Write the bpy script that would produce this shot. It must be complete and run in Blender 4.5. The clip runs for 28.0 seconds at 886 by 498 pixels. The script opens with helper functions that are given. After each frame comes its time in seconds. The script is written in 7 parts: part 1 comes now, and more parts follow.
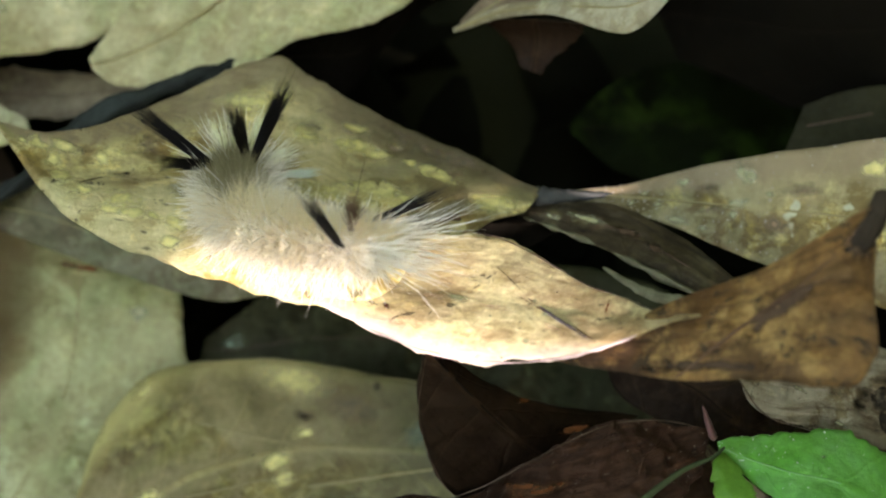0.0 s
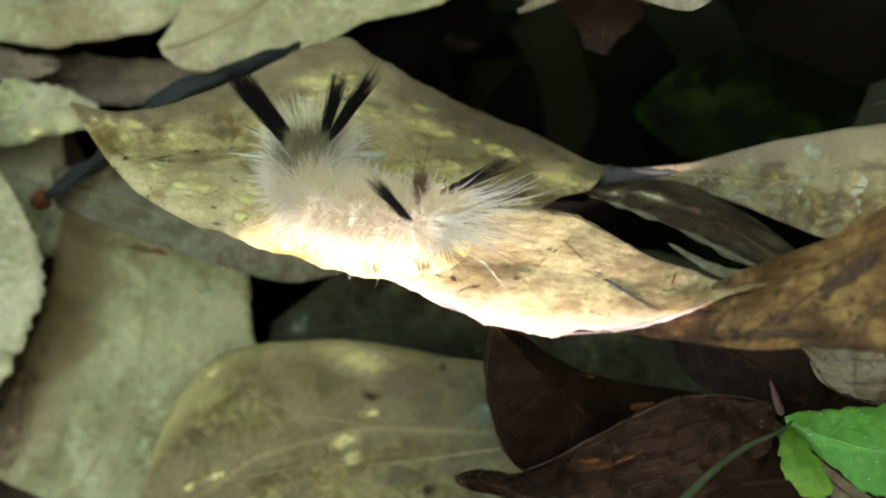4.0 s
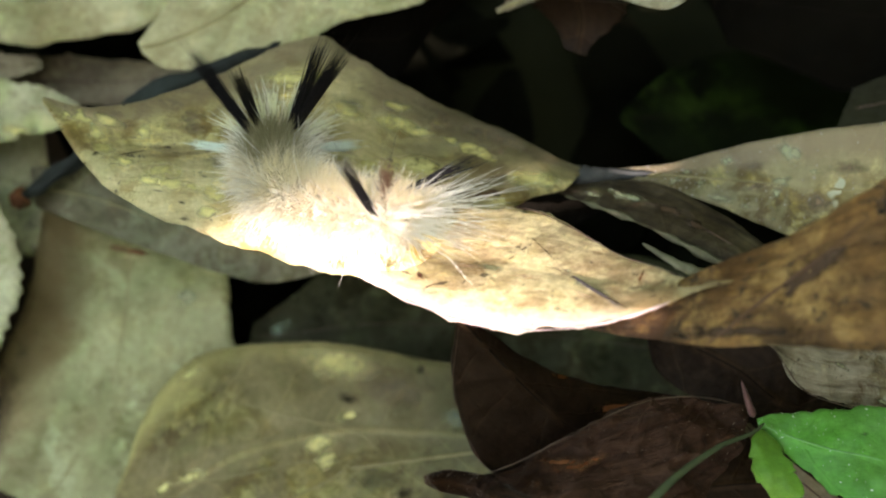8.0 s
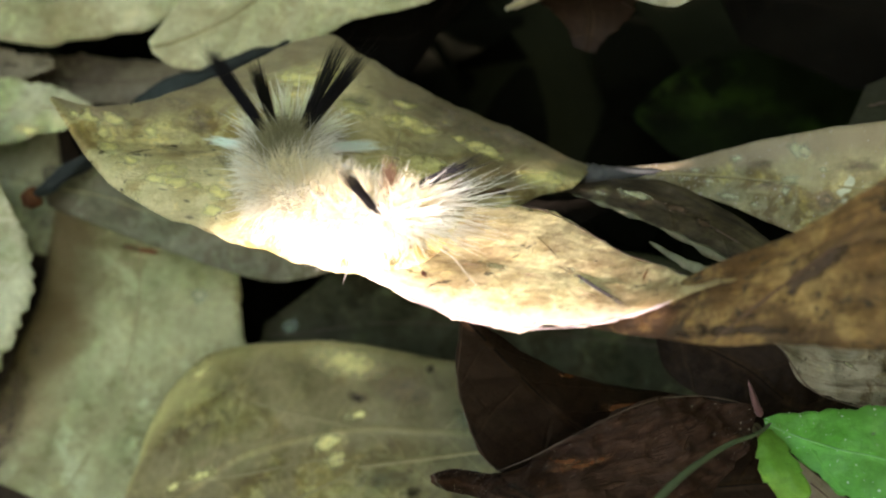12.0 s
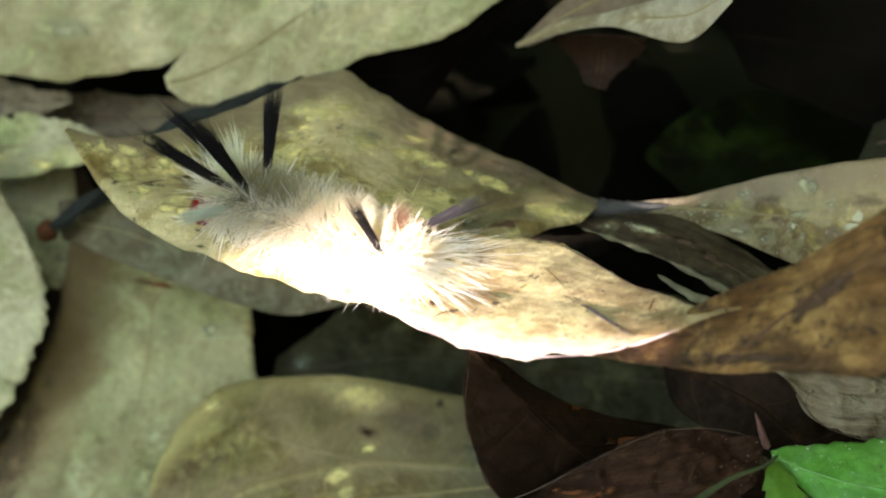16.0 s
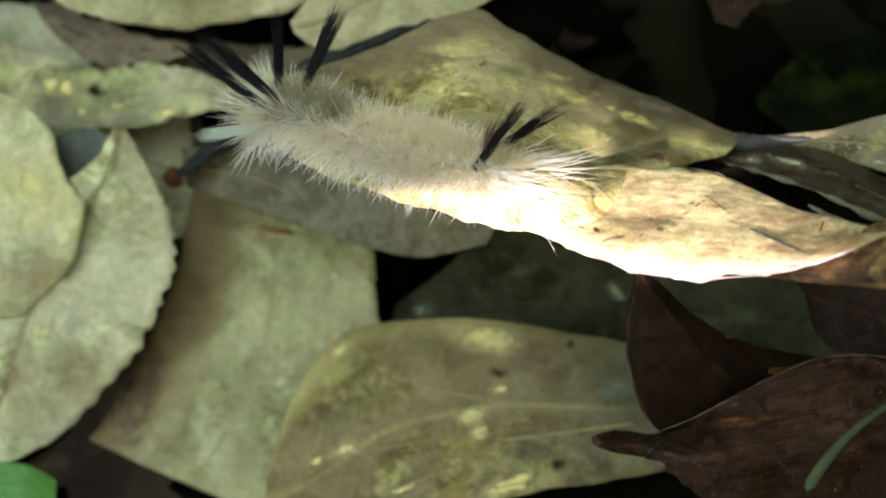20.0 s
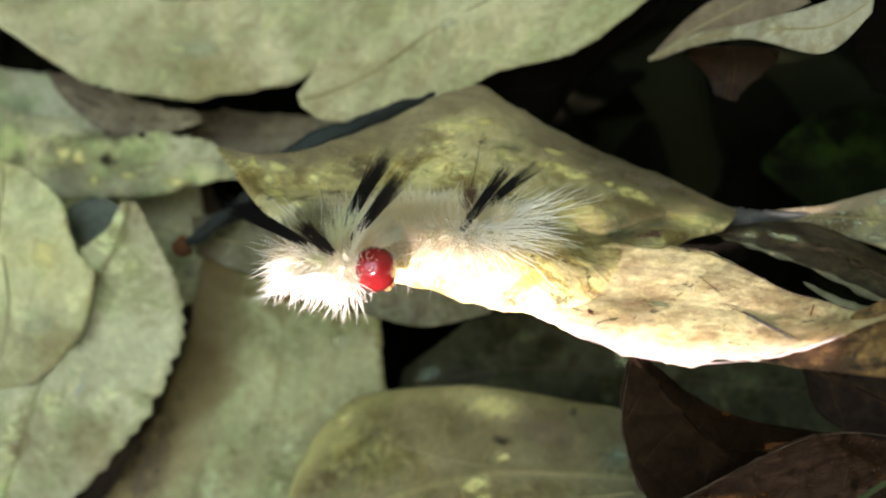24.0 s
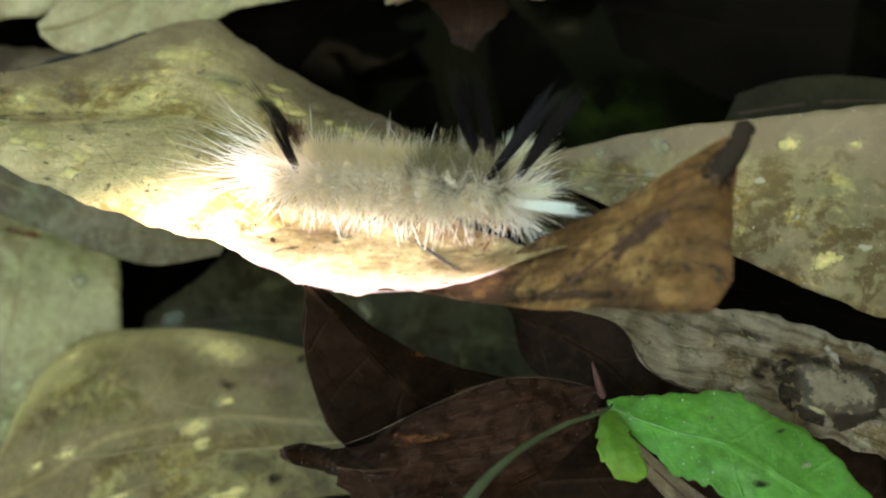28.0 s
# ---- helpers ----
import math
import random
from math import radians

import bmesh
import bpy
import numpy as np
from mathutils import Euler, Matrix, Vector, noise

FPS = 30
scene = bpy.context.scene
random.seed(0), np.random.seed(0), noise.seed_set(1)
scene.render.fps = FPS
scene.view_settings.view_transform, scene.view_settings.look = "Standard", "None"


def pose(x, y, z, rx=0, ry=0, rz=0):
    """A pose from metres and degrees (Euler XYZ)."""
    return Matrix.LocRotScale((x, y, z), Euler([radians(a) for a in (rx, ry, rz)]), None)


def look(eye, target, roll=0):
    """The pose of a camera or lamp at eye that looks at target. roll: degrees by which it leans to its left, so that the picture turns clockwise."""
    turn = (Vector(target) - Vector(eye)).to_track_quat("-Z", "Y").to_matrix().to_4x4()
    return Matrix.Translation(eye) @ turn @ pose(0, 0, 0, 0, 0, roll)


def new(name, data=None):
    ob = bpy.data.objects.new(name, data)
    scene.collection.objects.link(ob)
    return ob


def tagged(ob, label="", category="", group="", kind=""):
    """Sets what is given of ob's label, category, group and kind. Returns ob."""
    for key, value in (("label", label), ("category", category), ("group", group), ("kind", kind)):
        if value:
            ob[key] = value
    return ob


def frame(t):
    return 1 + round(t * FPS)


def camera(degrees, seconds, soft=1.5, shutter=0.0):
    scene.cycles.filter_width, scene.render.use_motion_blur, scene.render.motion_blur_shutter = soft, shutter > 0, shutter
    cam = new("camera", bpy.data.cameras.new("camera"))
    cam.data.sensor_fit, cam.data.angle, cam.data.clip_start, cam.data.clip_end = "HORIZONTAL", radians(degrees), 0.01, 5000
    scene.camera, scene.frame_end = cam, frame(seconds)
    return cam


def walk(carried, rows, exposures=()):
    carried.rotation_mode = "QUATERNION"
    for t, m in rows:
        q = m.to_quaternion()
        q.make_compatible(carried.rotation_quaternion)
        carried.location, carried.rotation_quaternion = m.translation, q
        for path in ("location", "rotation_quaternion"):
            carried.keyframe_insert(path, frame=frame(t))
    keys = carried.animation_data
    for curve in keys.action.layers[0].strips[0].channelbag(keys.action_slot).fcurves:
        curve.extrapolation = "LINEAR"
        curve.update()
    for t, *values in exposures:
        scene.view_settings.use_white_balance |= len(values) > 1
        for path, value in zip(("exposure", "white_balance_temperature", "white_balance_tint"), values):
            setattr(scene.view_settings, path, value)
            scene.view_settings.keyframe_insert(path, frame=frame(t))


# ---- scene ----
from mathutils.bvhtree import BVHTree

cam = camera(32, 28.0, soft=2.15)
cam.data.dof.use_dof = True
cam.data.dof.focus_distance = 0.171
cam.data.dof.aperture_fstop = 22.0
walk(cam, [
    (0.0, pose(-0, -0.04597, 0.18436, 14, 0, 0)),
    (0.5, pose(-0.00042, -0.04685, 0.18534, 13.889, 0.814, 0.175)),
    (1.0, pose(-0.00149, -0.04795, 0.18434, 13.789, 1.372, 0.105)),
    (1.5, pose(-0.00341, -0.04915, 0.18409, 14.074, 0.893, -0.098)),
    (2.0, pose(-0.00189, -0.04897, 0.18468, 14.133, 1.367, 0.017)),
    (2.5, pose(-0.00161, -0.04838, 0.18534, 14.325, 1.878, 0.119)),
    (3.0, pose(-0.00018, -0.04961, 0.18421, 14.569, 2.246, 0.247)),
    (3.5, pose(-0.0006, -0.04995, 0.1846, 14.348, 2.078, 0.324)),
    (5.5, pose(-0.00018, -0.05107, 0.18422, 14.538, 3.057, 0.634)),
    (6.0, pose(0.00178, -0.05185, 0.18251, 14.9, 3.02, 0.614)),
    (6.5, pose(0.00299, -0.05232, 0.18139, 14.958, 2.573, 0.873)),
    (7.0, pose(0.00346, -0.05267, 0.18158, 15.108, 2.547, 0.903)),
    (7.5, pose(0.00418, -0.05218, 0.18175, 15.156, 2.605, 0.967)),
    (8.0, pose(0.00504, -0.05207, 0.18225, 15.157, 2.843, 1.062)),
    (8.5, pose(0.00475, -0.05213, 0.18202, 15.063, 2.948, 1.084)),
    (9.0, pose(0.00572, -0.05067, 0.18375, 15.092, 3.464, 1.219)),
    (9.5, pose(0.00615, -0.05099, 0.18334, 15.162, 3.993, 1.236)),
    (10.0, pose(0.00587, -0.05107, 0.1832, 15.066, 3.907, 1.211)),
    (10.5, pose(0.00645, -0.05195, 0.18252, 15.176, 4.026, 1.228)),
    (11.0, pose(0.00725, -0.05208, 0.1822, 15.326, 4.029, 1.265)),
    (11.5, pose(0.00728, -0.0521, 0.18203, 15.29, 3.867, 1.296)),
    (12.0, pose(0.00781, -0.05211, 0.18162, 15.193, 3.93, 1.351)),
    (12.5, pose(0.00791, -0.05208, 0.18175, 15.217, 3.891, 1.331)),
    (14.5, pose(0.01541, -0.05209, 0.18116, 15.831, 6.068, 2.215)),
    (15.0, pose(0.01365, -0.05238, 0.1813, 16.633, 4.991, 2.106)),
    (15.5, pose(0.0113, -0.05456, 0.18131, 17.064, 5.144, 1.955)),
    (16.0, pose(0.00913, -0.05498, 0.18194, 17.264, 4.514, 1.939)),
    (16.5, pose(0.00305, -0.05534, 0.18322, 16.652, 4.913, 1.258)),
    (17.0, pose(-8e-05, -0.05595, 0.18408, 16.214, 5.206, 1.135)),
    (17.5, pose(-0.00432, -0.05895, 0.18358, 16.098, 5.145, 1.106)),
    (18.0, pose(-0.00737, -0.06066, 0.18387, 16.354, 5.35, 1.283)),
    (18.5, pose(-0.00731, -0.06052, 0.1837, 16.238, 5.307, 1.191)),
    (19.0, pose(-0.00839, -0.06089, 0.18394, 16.282, 4.726, 1.199)),
    (19.5, pose(-0.00828, -0.06299, 0.18193, 16.857, 4.707, 1.327)),
    (20.0, pose(-0.00817, -0.06219, 0.18237, 16.864, 4.747, 1.391)),
    (20.5, pose(-0.00789, -0.06174, 0.18293, 16.888, 4.644, 1.406)),
    (21.0, pose(-0.00648, -0.06028, 0.18348, 17.231, 4.524, 1.516)),
    (21.5, pose(-0.00439, -0.05733, 0.18592, 17.871, 5.027, 1.642)),
    (23.5, pose(-0.0049, -0.05651, 0.18714, 17.94, 5.482, 1.599)),
    (24.0, pose(-0.00398, -0.05683, 0.18641, 17.778, 5.929, 1.648)),
    (24.5, pose(-0.00368, -0.05926, 0.18523, 17.632, 5.764, 1.637)),
    (25.0, pose(-0.00078, -0.05795, 0.18583, 17.332, 6.016, 1.715)),
    (25.5, pose(-0.00052, -0.05784, 0.18592, 17.276, 5.773, 1.762)),
    (26.0, pose(0.0123, -0.0613, 0.18209, 16.908, 4.8, 2.205)),
    (26.5, pose(0.01366, -0.06107, 0.18218, 17.49, 2.465, 2.491)),
    (27.0, pose(0.01449, -0.0613, 0.18336, 18.027, 2.912, 2.75)),
    (27.5, pose(0.0162, -0.06179, 0.18234, 17.988, 2.667, 2.949)),
    (28.0, pose(0.02126, -0.06304, 0.1797, 18.136, 2.217, 3.292)),
], exposures=[(0.0, 4.19, 9300, 1), (28.0, 4.19, 9300, 1)])

# ---- light: shaded forest floor, one fleck of sun through a gap overhead ----
SUN_WAY = Vector((-0.12, -0.58, 0.80)).normalized()
wd = bpy.data.worlds.new("forest_sky")
scene.world = wd
wd.use_nodes = True
wn = wd.node_tree.nodes
sky = wn.new("ShaderNodeTexSky")
sky.sky_type = "NISHITA"
sky.sun_disc = False
sky.sun_elevation = math.asin(SUN_WAY.z)
sky.sun_rotation = math.atan2(SUN_WAY.x, SUN_WAY.y)
wd.node_tree.links.new(sky.outputs[0], wn["Background"].inputs[0])
wn["Background"].inputs[1].default_value = 0.115
sun_data = bpy.data.lights.new("sun", "SUN")
sun_data.energy = 1.5
sun_data.angle = radians(0.53)
sun_data.color = (1.0, 0.92, 1.34)
sun = new("sun", sun_data)
sun.matrix_world = look(SUN_WAY * 3.0, (0, 0, 0))

# ---- materials ----
VIEW = Vector((0.0, -0.2419, 0.9703))


def start(name):
    m = bpy.data.materials.new(name)
    m.use_nodes = True
    nt = m.node_tree
    return m, nt, nt.nodes["Principled BSDF"]


def put(nt, kind, **sets):
    n = nt.nodes.new(kind)
    for key, value in sets.items():
        n.inputs[key].default_value = value
    return n


def rgb(c):
    return (c[0], c[1], c[2], 1.0)


def blend(nt, fac, a, b, mode="MIX"):
    n = nt.nodes.new("ShaderNodeMix")
    n.data_type, n.blend_type = "RGBA", mode
    for slot, value in ((0, fac), (6, a), (7, b)):
        if isinstance(value, bpy.types.NodeSocket):
            nt.links.new(value, n.inputs[slot])
        elif slot == 0:
            n.inputs[0].default_value = value
        else:
            n.inputs[slot].default_value = rgb(value)
    return n.outputs[2]


def ramp(nt, value, lo, hi):
    n = nt.nodes.new("ShaderNodeMapRange")
    n.inputs[1].default_value, n.inputs[2].default_value = lo, hi
    nt.links.new(value, n.inputs[0])
    return n.outputs[0]


def calc(nt, op, a, b=0.0):
    n = nt.nodes.new("ShaderNodeMath")
    n.operation = op
    for slot, value in ((0, a), (1, b)):
        if isinstance(value, bpy.types.NodeSocket):
            nt.links.new(value, n.inputs[slot])
        else:
            n.inputs[slot].default_value = value
    return n.outputs[0]


def grain(nt, scale, detail=6.0, rough=0.6, warp=0.0):
    tc = nt.nodes.new("ShaderNodeTexCoord")
    n = put(nt, "ShaderNodeTexNoise", Scale=scale, Detail=detail, Roughness=rough, Distortion=warp)
    nt.links.new(tc.outputs["Object"], n.inputs["Vector"])
    return n.outputs[0]


def leaf_mat(name, base, second, patch, patch_at=0.60, speck=0.5, vein=0.5, gloss=0.55, dark=(0.03, 0.022, 0.012),
             speck_at=0.66, vein_tone=1.0, size=1.0, seep=0.12, spots=None, rim=None, sheen=0.22, streak=0.0, depth=0.0005, mottle=0.0, tip=None,
             streak_tone=(0.35, 0.28, 0.22), moss=0.0):
    """A dead or living leaf: two ground tones, blotches, dark specks, side veins and a fine relief."""
    m, nt, p = start(name)
    broad = grain(nt, 55 / size, 5, 0.6, 0.4)
    col = blend(nt, ramp(nt, broad, 0.43, 0.57), base, second)
    stain = grain(nt, 28 / size, 7, 0.65, 0.6)
    col = blend(nt, calc(nt, "MULTIPLY", ramp(nt, stain, 0.49, 0.62), 0.75), col, blend(nt, 1.0, col, (0.60, 0.50, 0.40), "MULTIPLY"))
    blot = grain(nt, 150 / size, 8, 0.70, 0.25)
    edge = ramp(nt, blot, patch_at, patch_at + 0.11)
    where = ramp(nt, grain(nt, 40 / size, 2, 0.5), 0.42, 0.58)
    col = blend(nt, calc(nt, "MULTIPLY", calc(nt, "MULTIPLY", edge, where), 0.85), col, patch)
    at = nt.nodes.new("ShaderNodeAttribute")
    at.attribute_name = "blade"
    sep = nt.nodes.new("ShaderNodeSeparateXYZ")
    nt.links.new(at.outputs["Vector"], sep.inputs[0])
    across, along, wide = sep.outputs
    if moss:
        tinge = ramp(nt, grain(nt, 70, 6, 0.65, 0.8), 0.46, 0.62)
        col = blend(nt, calc(nt, "MULTIPLY", tinge, moss), col, blend(nt, 1.0, col, (0.62, 0.86, 0.55), "MULTIPLY"))
    if mottle:
        pock = grain(nt, 230, 8, 0.74, 0.35)
        zone = ramp(nt, grain(nt, 65, 3, 0.6), 0.40, 0.55)
        col = blend(nt, calc(nt, "MULTIPLY", calc(nt, "MULTIPLY", ramp(nt, pock, 0.49, 0.56), zone), mottle), col,
                    blend(nt, 1.0, col, (0.58, 0.50, 0.37), "MULTIPLY"))
        light = grain(nt, 310, 6, 0.72, 0.2)
        col = blend(nt, calc(nt, "MULTIPLY", ramp(nt, light, 0.56, 0.63), mottle * 0.7), col, blend(nt, 1.0, col, (1.45, 1.42, 1.30), "MULTIPLY"))
    fine = grain(nt, 900, 5, 0.7)
    fibre = fine
    if streak:
        com = nt.nodes.new("ShaderNodeCombineXYZ")
        warp = calc(nt, "MULTIPLY", calc(nt, "SUBTRACT", broad, 0.5), 0.004)
        nt.links.new(calc(nt, "ADD", calc(nt, "MULTIPLY", across, wide), warp), com.inputs[0])
        nt.links.new(calc(nt, "MULTIPLY", along, 0.10), com.inputs[1])
        fib = put(nt, "ShaderNodeTexNoise", Scale=750.0, Detail=7.0, Roughness=0.68, Distortion=0.3)
        nt.links.new(com.outputs[0], fib.inputs["Vector"])
        fibre = fib.outputs[0]
        col = blend(nt, calc(nt, "MULTIPLY", ramp(nt, fibre, 0.47, 0.66), streak), col, blend(nt, 1.0, col, streak_tone, "MULTIPLY"))
    col = blend(nt, ramp(nt, fine, 0.35, 0.7), col, blend(nt, 1.0, col, (0.72, 0.70, 0.66), "MULTIPLY"))
    dirt = grain(nt, 420, 4, 0.7, 0.5)
    col = blend(nt, calc(nt, "MULTIPLY", ramp(nt, dirt, speck_at, speck_at + 0.05), speck), col, dark)
    if spots:
        pale = grain(nt, 260, 2, 0.5)
        col = blend(nt, ramp(nt, pale, 0.70, 0.73), col, spots)
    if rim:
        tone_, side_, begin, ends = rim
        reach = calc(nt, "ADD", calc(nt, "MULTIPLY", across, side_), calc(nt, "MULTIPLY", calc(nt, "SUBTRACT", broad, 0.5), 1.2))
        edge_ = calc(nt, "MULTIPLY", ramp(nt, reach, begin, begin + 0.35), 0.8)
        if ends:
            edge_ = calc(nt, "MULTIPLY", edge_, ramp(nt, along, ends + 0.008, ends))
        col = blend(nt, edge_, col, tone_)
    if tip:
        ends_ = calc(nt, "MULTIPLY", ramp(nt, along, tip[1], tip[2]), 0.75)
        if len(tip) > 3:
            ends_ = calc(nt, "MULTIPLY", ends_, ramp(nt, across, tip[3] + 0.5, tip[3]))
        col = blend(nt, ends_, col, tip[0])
    lean = calc(nt, "SUBTRACT", along, calc(nt, "MULTIPLY", calc(nt, "ABSOLUTE", across), calc(nt, "MULTIPLY", wide, 0.75)))
    wob = calc(nt, "MULTIPLY", grain(nt, 90, 2, 0.5), 0.006)
    saw = calc(nt, "PINGPONG", calc(nt, "ADD", lean, wob), 0.0042)
    side = calc(nt, "SUBTRACT", 1.0, ramp(nt, saw, 0.0, 0.00038))
    mid = calc(nt, "SUBTRACT", 1.0, ramp(nt, calc(nt, "MULTIPLY", calc(nt, "ABSOLUTE", across), wide), 0.0002, 0.0007))
    lines = calc(nt, "MAXIMUM", calc(nt, "MULTIPLY", side, 0.55), mid)
    tone = blend(nt, 1.0, col, (vein_tone, vein_tone, vein_tone * 0.92), "MULTIPLY")
    col = blend(nt, calc(nt, "MULTIPLY", lines, vein), col, tone)
    nt.links.new(col, p.inputs["Base Color"])
    p.inputs["Specular IOR Level"].default_value = sheen
    rr = nt.nodes.new("ShaderNodeMapRange")
    rr.inputs[3].default_value, rr.inputs[4].default_value = gloss - 0.1, min(1.0, gloss + 0.2)
    nt.links.new(fine, rr.inputs[0])
    nt.links.new(rr.outputs[0], p.inputs["Roughness"])
    relief = calc(nt, "ADD", calc(nt, "MULTIPLY", fine, 0.35), calc(nt, "MULTIPLY", blot, 0.6))
    relief = calc(nt, "ADD", relief, calc(nt, "MULTIPLY", lines, vein * 0.5))
    if streak:
        relief = calc(nt, "SUBTRACT", relief, calc(nt, "MULTIPLY", fibre, 1.3 * streak))
    bump = put(nt, "ShaderNodeBump", Strength=0.75, Distance=depth)
    nt.links.new(relief, bump.inputs["Height"])
    nt.links.new(bump.outputs[0], p.inputs["Normal"])
    if seep:
        tr = nt.nodes.new("ShaderNodeBsdfTranslucent")
        nt.links.new(col, tr.inputs[0])
        mix = nt.nodes.new("ShaderNodeMixShader")
        mix.inputs[0].default_value = seep
        nt.links.new(p.outputs[0], mix.inputs[1])
        nt.links.new(tr.outputs[0], mix.inputs[2])
        nt.links.new(mix.outputs[0], nt.nodes["Material Output"].inputs[0])
    return m


def plain_mat(name, a, b, scale, gloss=0.6, bump_by=0.4, coat=0.0, sheen=0.25):
    m, nt, p = start(name)
    p.inputs["Specular IOR Level"].default_value = sheen
    g = grain(nt, scale, 6, 0.65, 0.3)
    nt.links.new(blend(nt, ramp(nt, g, 0.3, 0.7), a, b), p.inputs["Base Color"])
    p.inputs["Roughness"].default_value = gloss
    p.inputs["Coat Weight"].default_value = coat
    p.inputs["Coat Roughness"].default_value = 0.12
    bu = put(nt, "ShaderNodeBump", Strength=bump_by, Distance=0.0004)
    nt.links.new(g, bu.inputs["Height"])
    nt.links.new(bu.outputs[0], p.inputs["Normal"])
    return m


def hair_mat(name, a, b, seep=0.35, gloss=0.45, sheen=0.4):
    """Bristles whose tone shifts from one to the next."""
    m, nt, p = start(name)
    geo = nt.nodes.new("ShaderNodeNewGeometry")
    col = blend(nt, geo.outputs["Random Per Island"], a, b)
    nt.links.new(col, p.inputs["Base Color"])
    p.inputs["Roughness"].default_value = gloss
    p.inputs["Specular IOR Level"].default_value = sheen
    tr = nt.nodes.new("ShaderNodeBsdfTranslucent")
    nt.links.new(col, tr.inputs[0])
    mix = nt.nodes.new("ShaderNodeMixShader")
    mix.inputs[0].default_value = seep
    nt.links.new(p.outputs[0], mix.inputs[1])
    nt.links.new(tr.outputs[0], mix.inputs[2])
    nt.links.new(mix.outputs[0], nt.nodes["Material Output"].inputs[0])
    return m


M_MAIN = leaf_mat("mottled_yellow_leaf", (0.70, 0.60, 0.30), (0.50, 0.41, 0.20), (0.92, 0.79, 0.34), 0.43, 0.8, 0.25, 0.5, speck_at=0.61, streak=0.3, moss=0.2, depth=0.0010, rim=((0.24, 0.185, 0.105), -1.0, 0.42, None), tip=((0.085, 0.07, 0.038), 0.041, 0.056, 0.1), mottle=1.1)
M_FRONT = leaf_mat("sunlit_front_blade", (0.73, 0.60, 0.33), (0.58, 0.46, 0.25), (0.88, 0.76, 0.40), 0.47, 0.8, 0.2, 0.5, speck_at=0.615, streak=0.3,
                   rim=((0.58, 0.45, 0.38), 1.0, 0.76, 0.026), mottle=0.55, tip=((0.36, 0.235, 0.10), 0.036, 0.047))
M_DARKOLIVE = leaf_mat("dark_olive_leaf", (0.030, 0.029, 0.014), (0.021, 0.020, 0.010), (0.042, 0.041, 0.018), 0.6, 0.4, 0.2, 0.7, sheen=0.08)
M_DULLBROWN = leaf_mat("dull_brown_leaf", (0.244, 0.2, 0.12), (0.15, 0.12, 0.075), (0.32, 0.28, 0.16), 0.55, 0.5, 0.3, 0.7, streak=0.5)
M_FOLD = leaf_mat("scorched_brown_leaf", (0.2499, 0.1362, 0.0443), (0.09799, 0.05621, 0.0234), (0.4682, 0.2936, 0.103), 0.50, 0.8, 0.35, 0.5, vein_tone=1.5, speck_at=0.58, streak=0.8, streak_tone=(0.25, 0.20, 0.16), depth=0.0009, mottle=0.8)
M_TOP = leaf_mat("pale_olive_leaf", (0.547, 0.5056, 0.2788), (0.441, 0.4049, 0.2131), (0.6381, 0.5788, 0.2926), 0.55, 0.25, 0.35, 0.6, vein_tone=1.25, moss=0.3, mottle=0.35)
M_LEFT = leaf_mat("lichen_pale_leaf", (0.6531, 0.6317, 0.3752), (0.5345, 0.4949, 0.2814), (0.8678, 0.9074, 0.4497), 0.52, 0.35, 0.9, 0.65, vein_tone=0.74, spots=(0.45, 0.46, 0.33), moss=0.4, mottle=0.5)
M_LOBE = leaf_mat("yellow_green_leaf", (0.6622, 0.6294, 0.3107), (0.5209, 0.4825, 0.2622), (0.8678, 0.8486, 0.4588), 0.5, 0.4, 0.5, 0.6, vein_tone=1.2, moss=0.3, mottle=0.4)
M_GREY = leaf_mat("grey_green_leaf", (0.425, 0.412, 0.205), (0.315, 0.300, 0.145), (0.50, 0.505, 0.28), 0.52, 0.3, 0.2, 0.6, rim=((0.27, 0.185, 0.085), -1.0, 0.35, None), moss=0.35, mottle=0.5)
M_MOTTLE = leaf_mat("mottled_decay_leaf", (0.4704, 0.448, 0.2576), (0.3024, 0.28, 0.1568), (0.6496, 0.616, 0.2912), 0.47, 0.35, 0.3, 0.7, speck_at=0.60, moss=0.6)
# Blue-grey of the shadowed notch, put into this small leaf's colour.
M_TEALLEAF = leaf_mat("shaded_teal_leaf", (0.15, 0.175, 0.135), (0.10, 0.12, 0.095), (0.20, 0.22, 0.16), 0.55, 0.3, 0.2, 0.7)
M_PALEOLIVE = leaf_mat("faded_olive_leaf", (0.40, 0.40, 0.25), (0.30, 0.30, 0.18), (0.48, 0.48, 0.28), 0.52, 0.3, 0.3, 0.7, moss=0.6)
# Tone of the brownish shadow between leaves, given to a leaf below them.
M_DEEPBROWN = leaf_mat("gap_shadow_brown", (0.085, 0.06, 0.038), (0.05, 0.035, 0.024), (0.14, 0.10, 0.06), 0.55, 0.4, 0.2, 0.8, sheen=0.08)
M_UNDER = leaf_mat("dull_grey_leaf", (0.245, 0.228, 0.140), (0.175, 0.160, 0.098), (0.30, 0.295, 0.18), 0.55, 0.2, 0.2, 0.6, mottle=0.6, moss=0.4)
# The tip tone paints the shadow on this leaf's covered right end.
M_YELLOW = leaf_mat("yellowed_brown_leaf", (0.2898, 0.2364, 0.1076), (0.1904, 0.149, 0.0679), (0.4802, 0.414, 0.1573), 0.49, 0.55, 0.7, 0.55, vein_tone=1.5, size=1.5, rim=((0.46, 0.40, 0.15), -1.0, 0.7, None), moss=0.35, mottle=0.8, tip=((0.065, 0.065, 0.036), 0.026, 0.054))
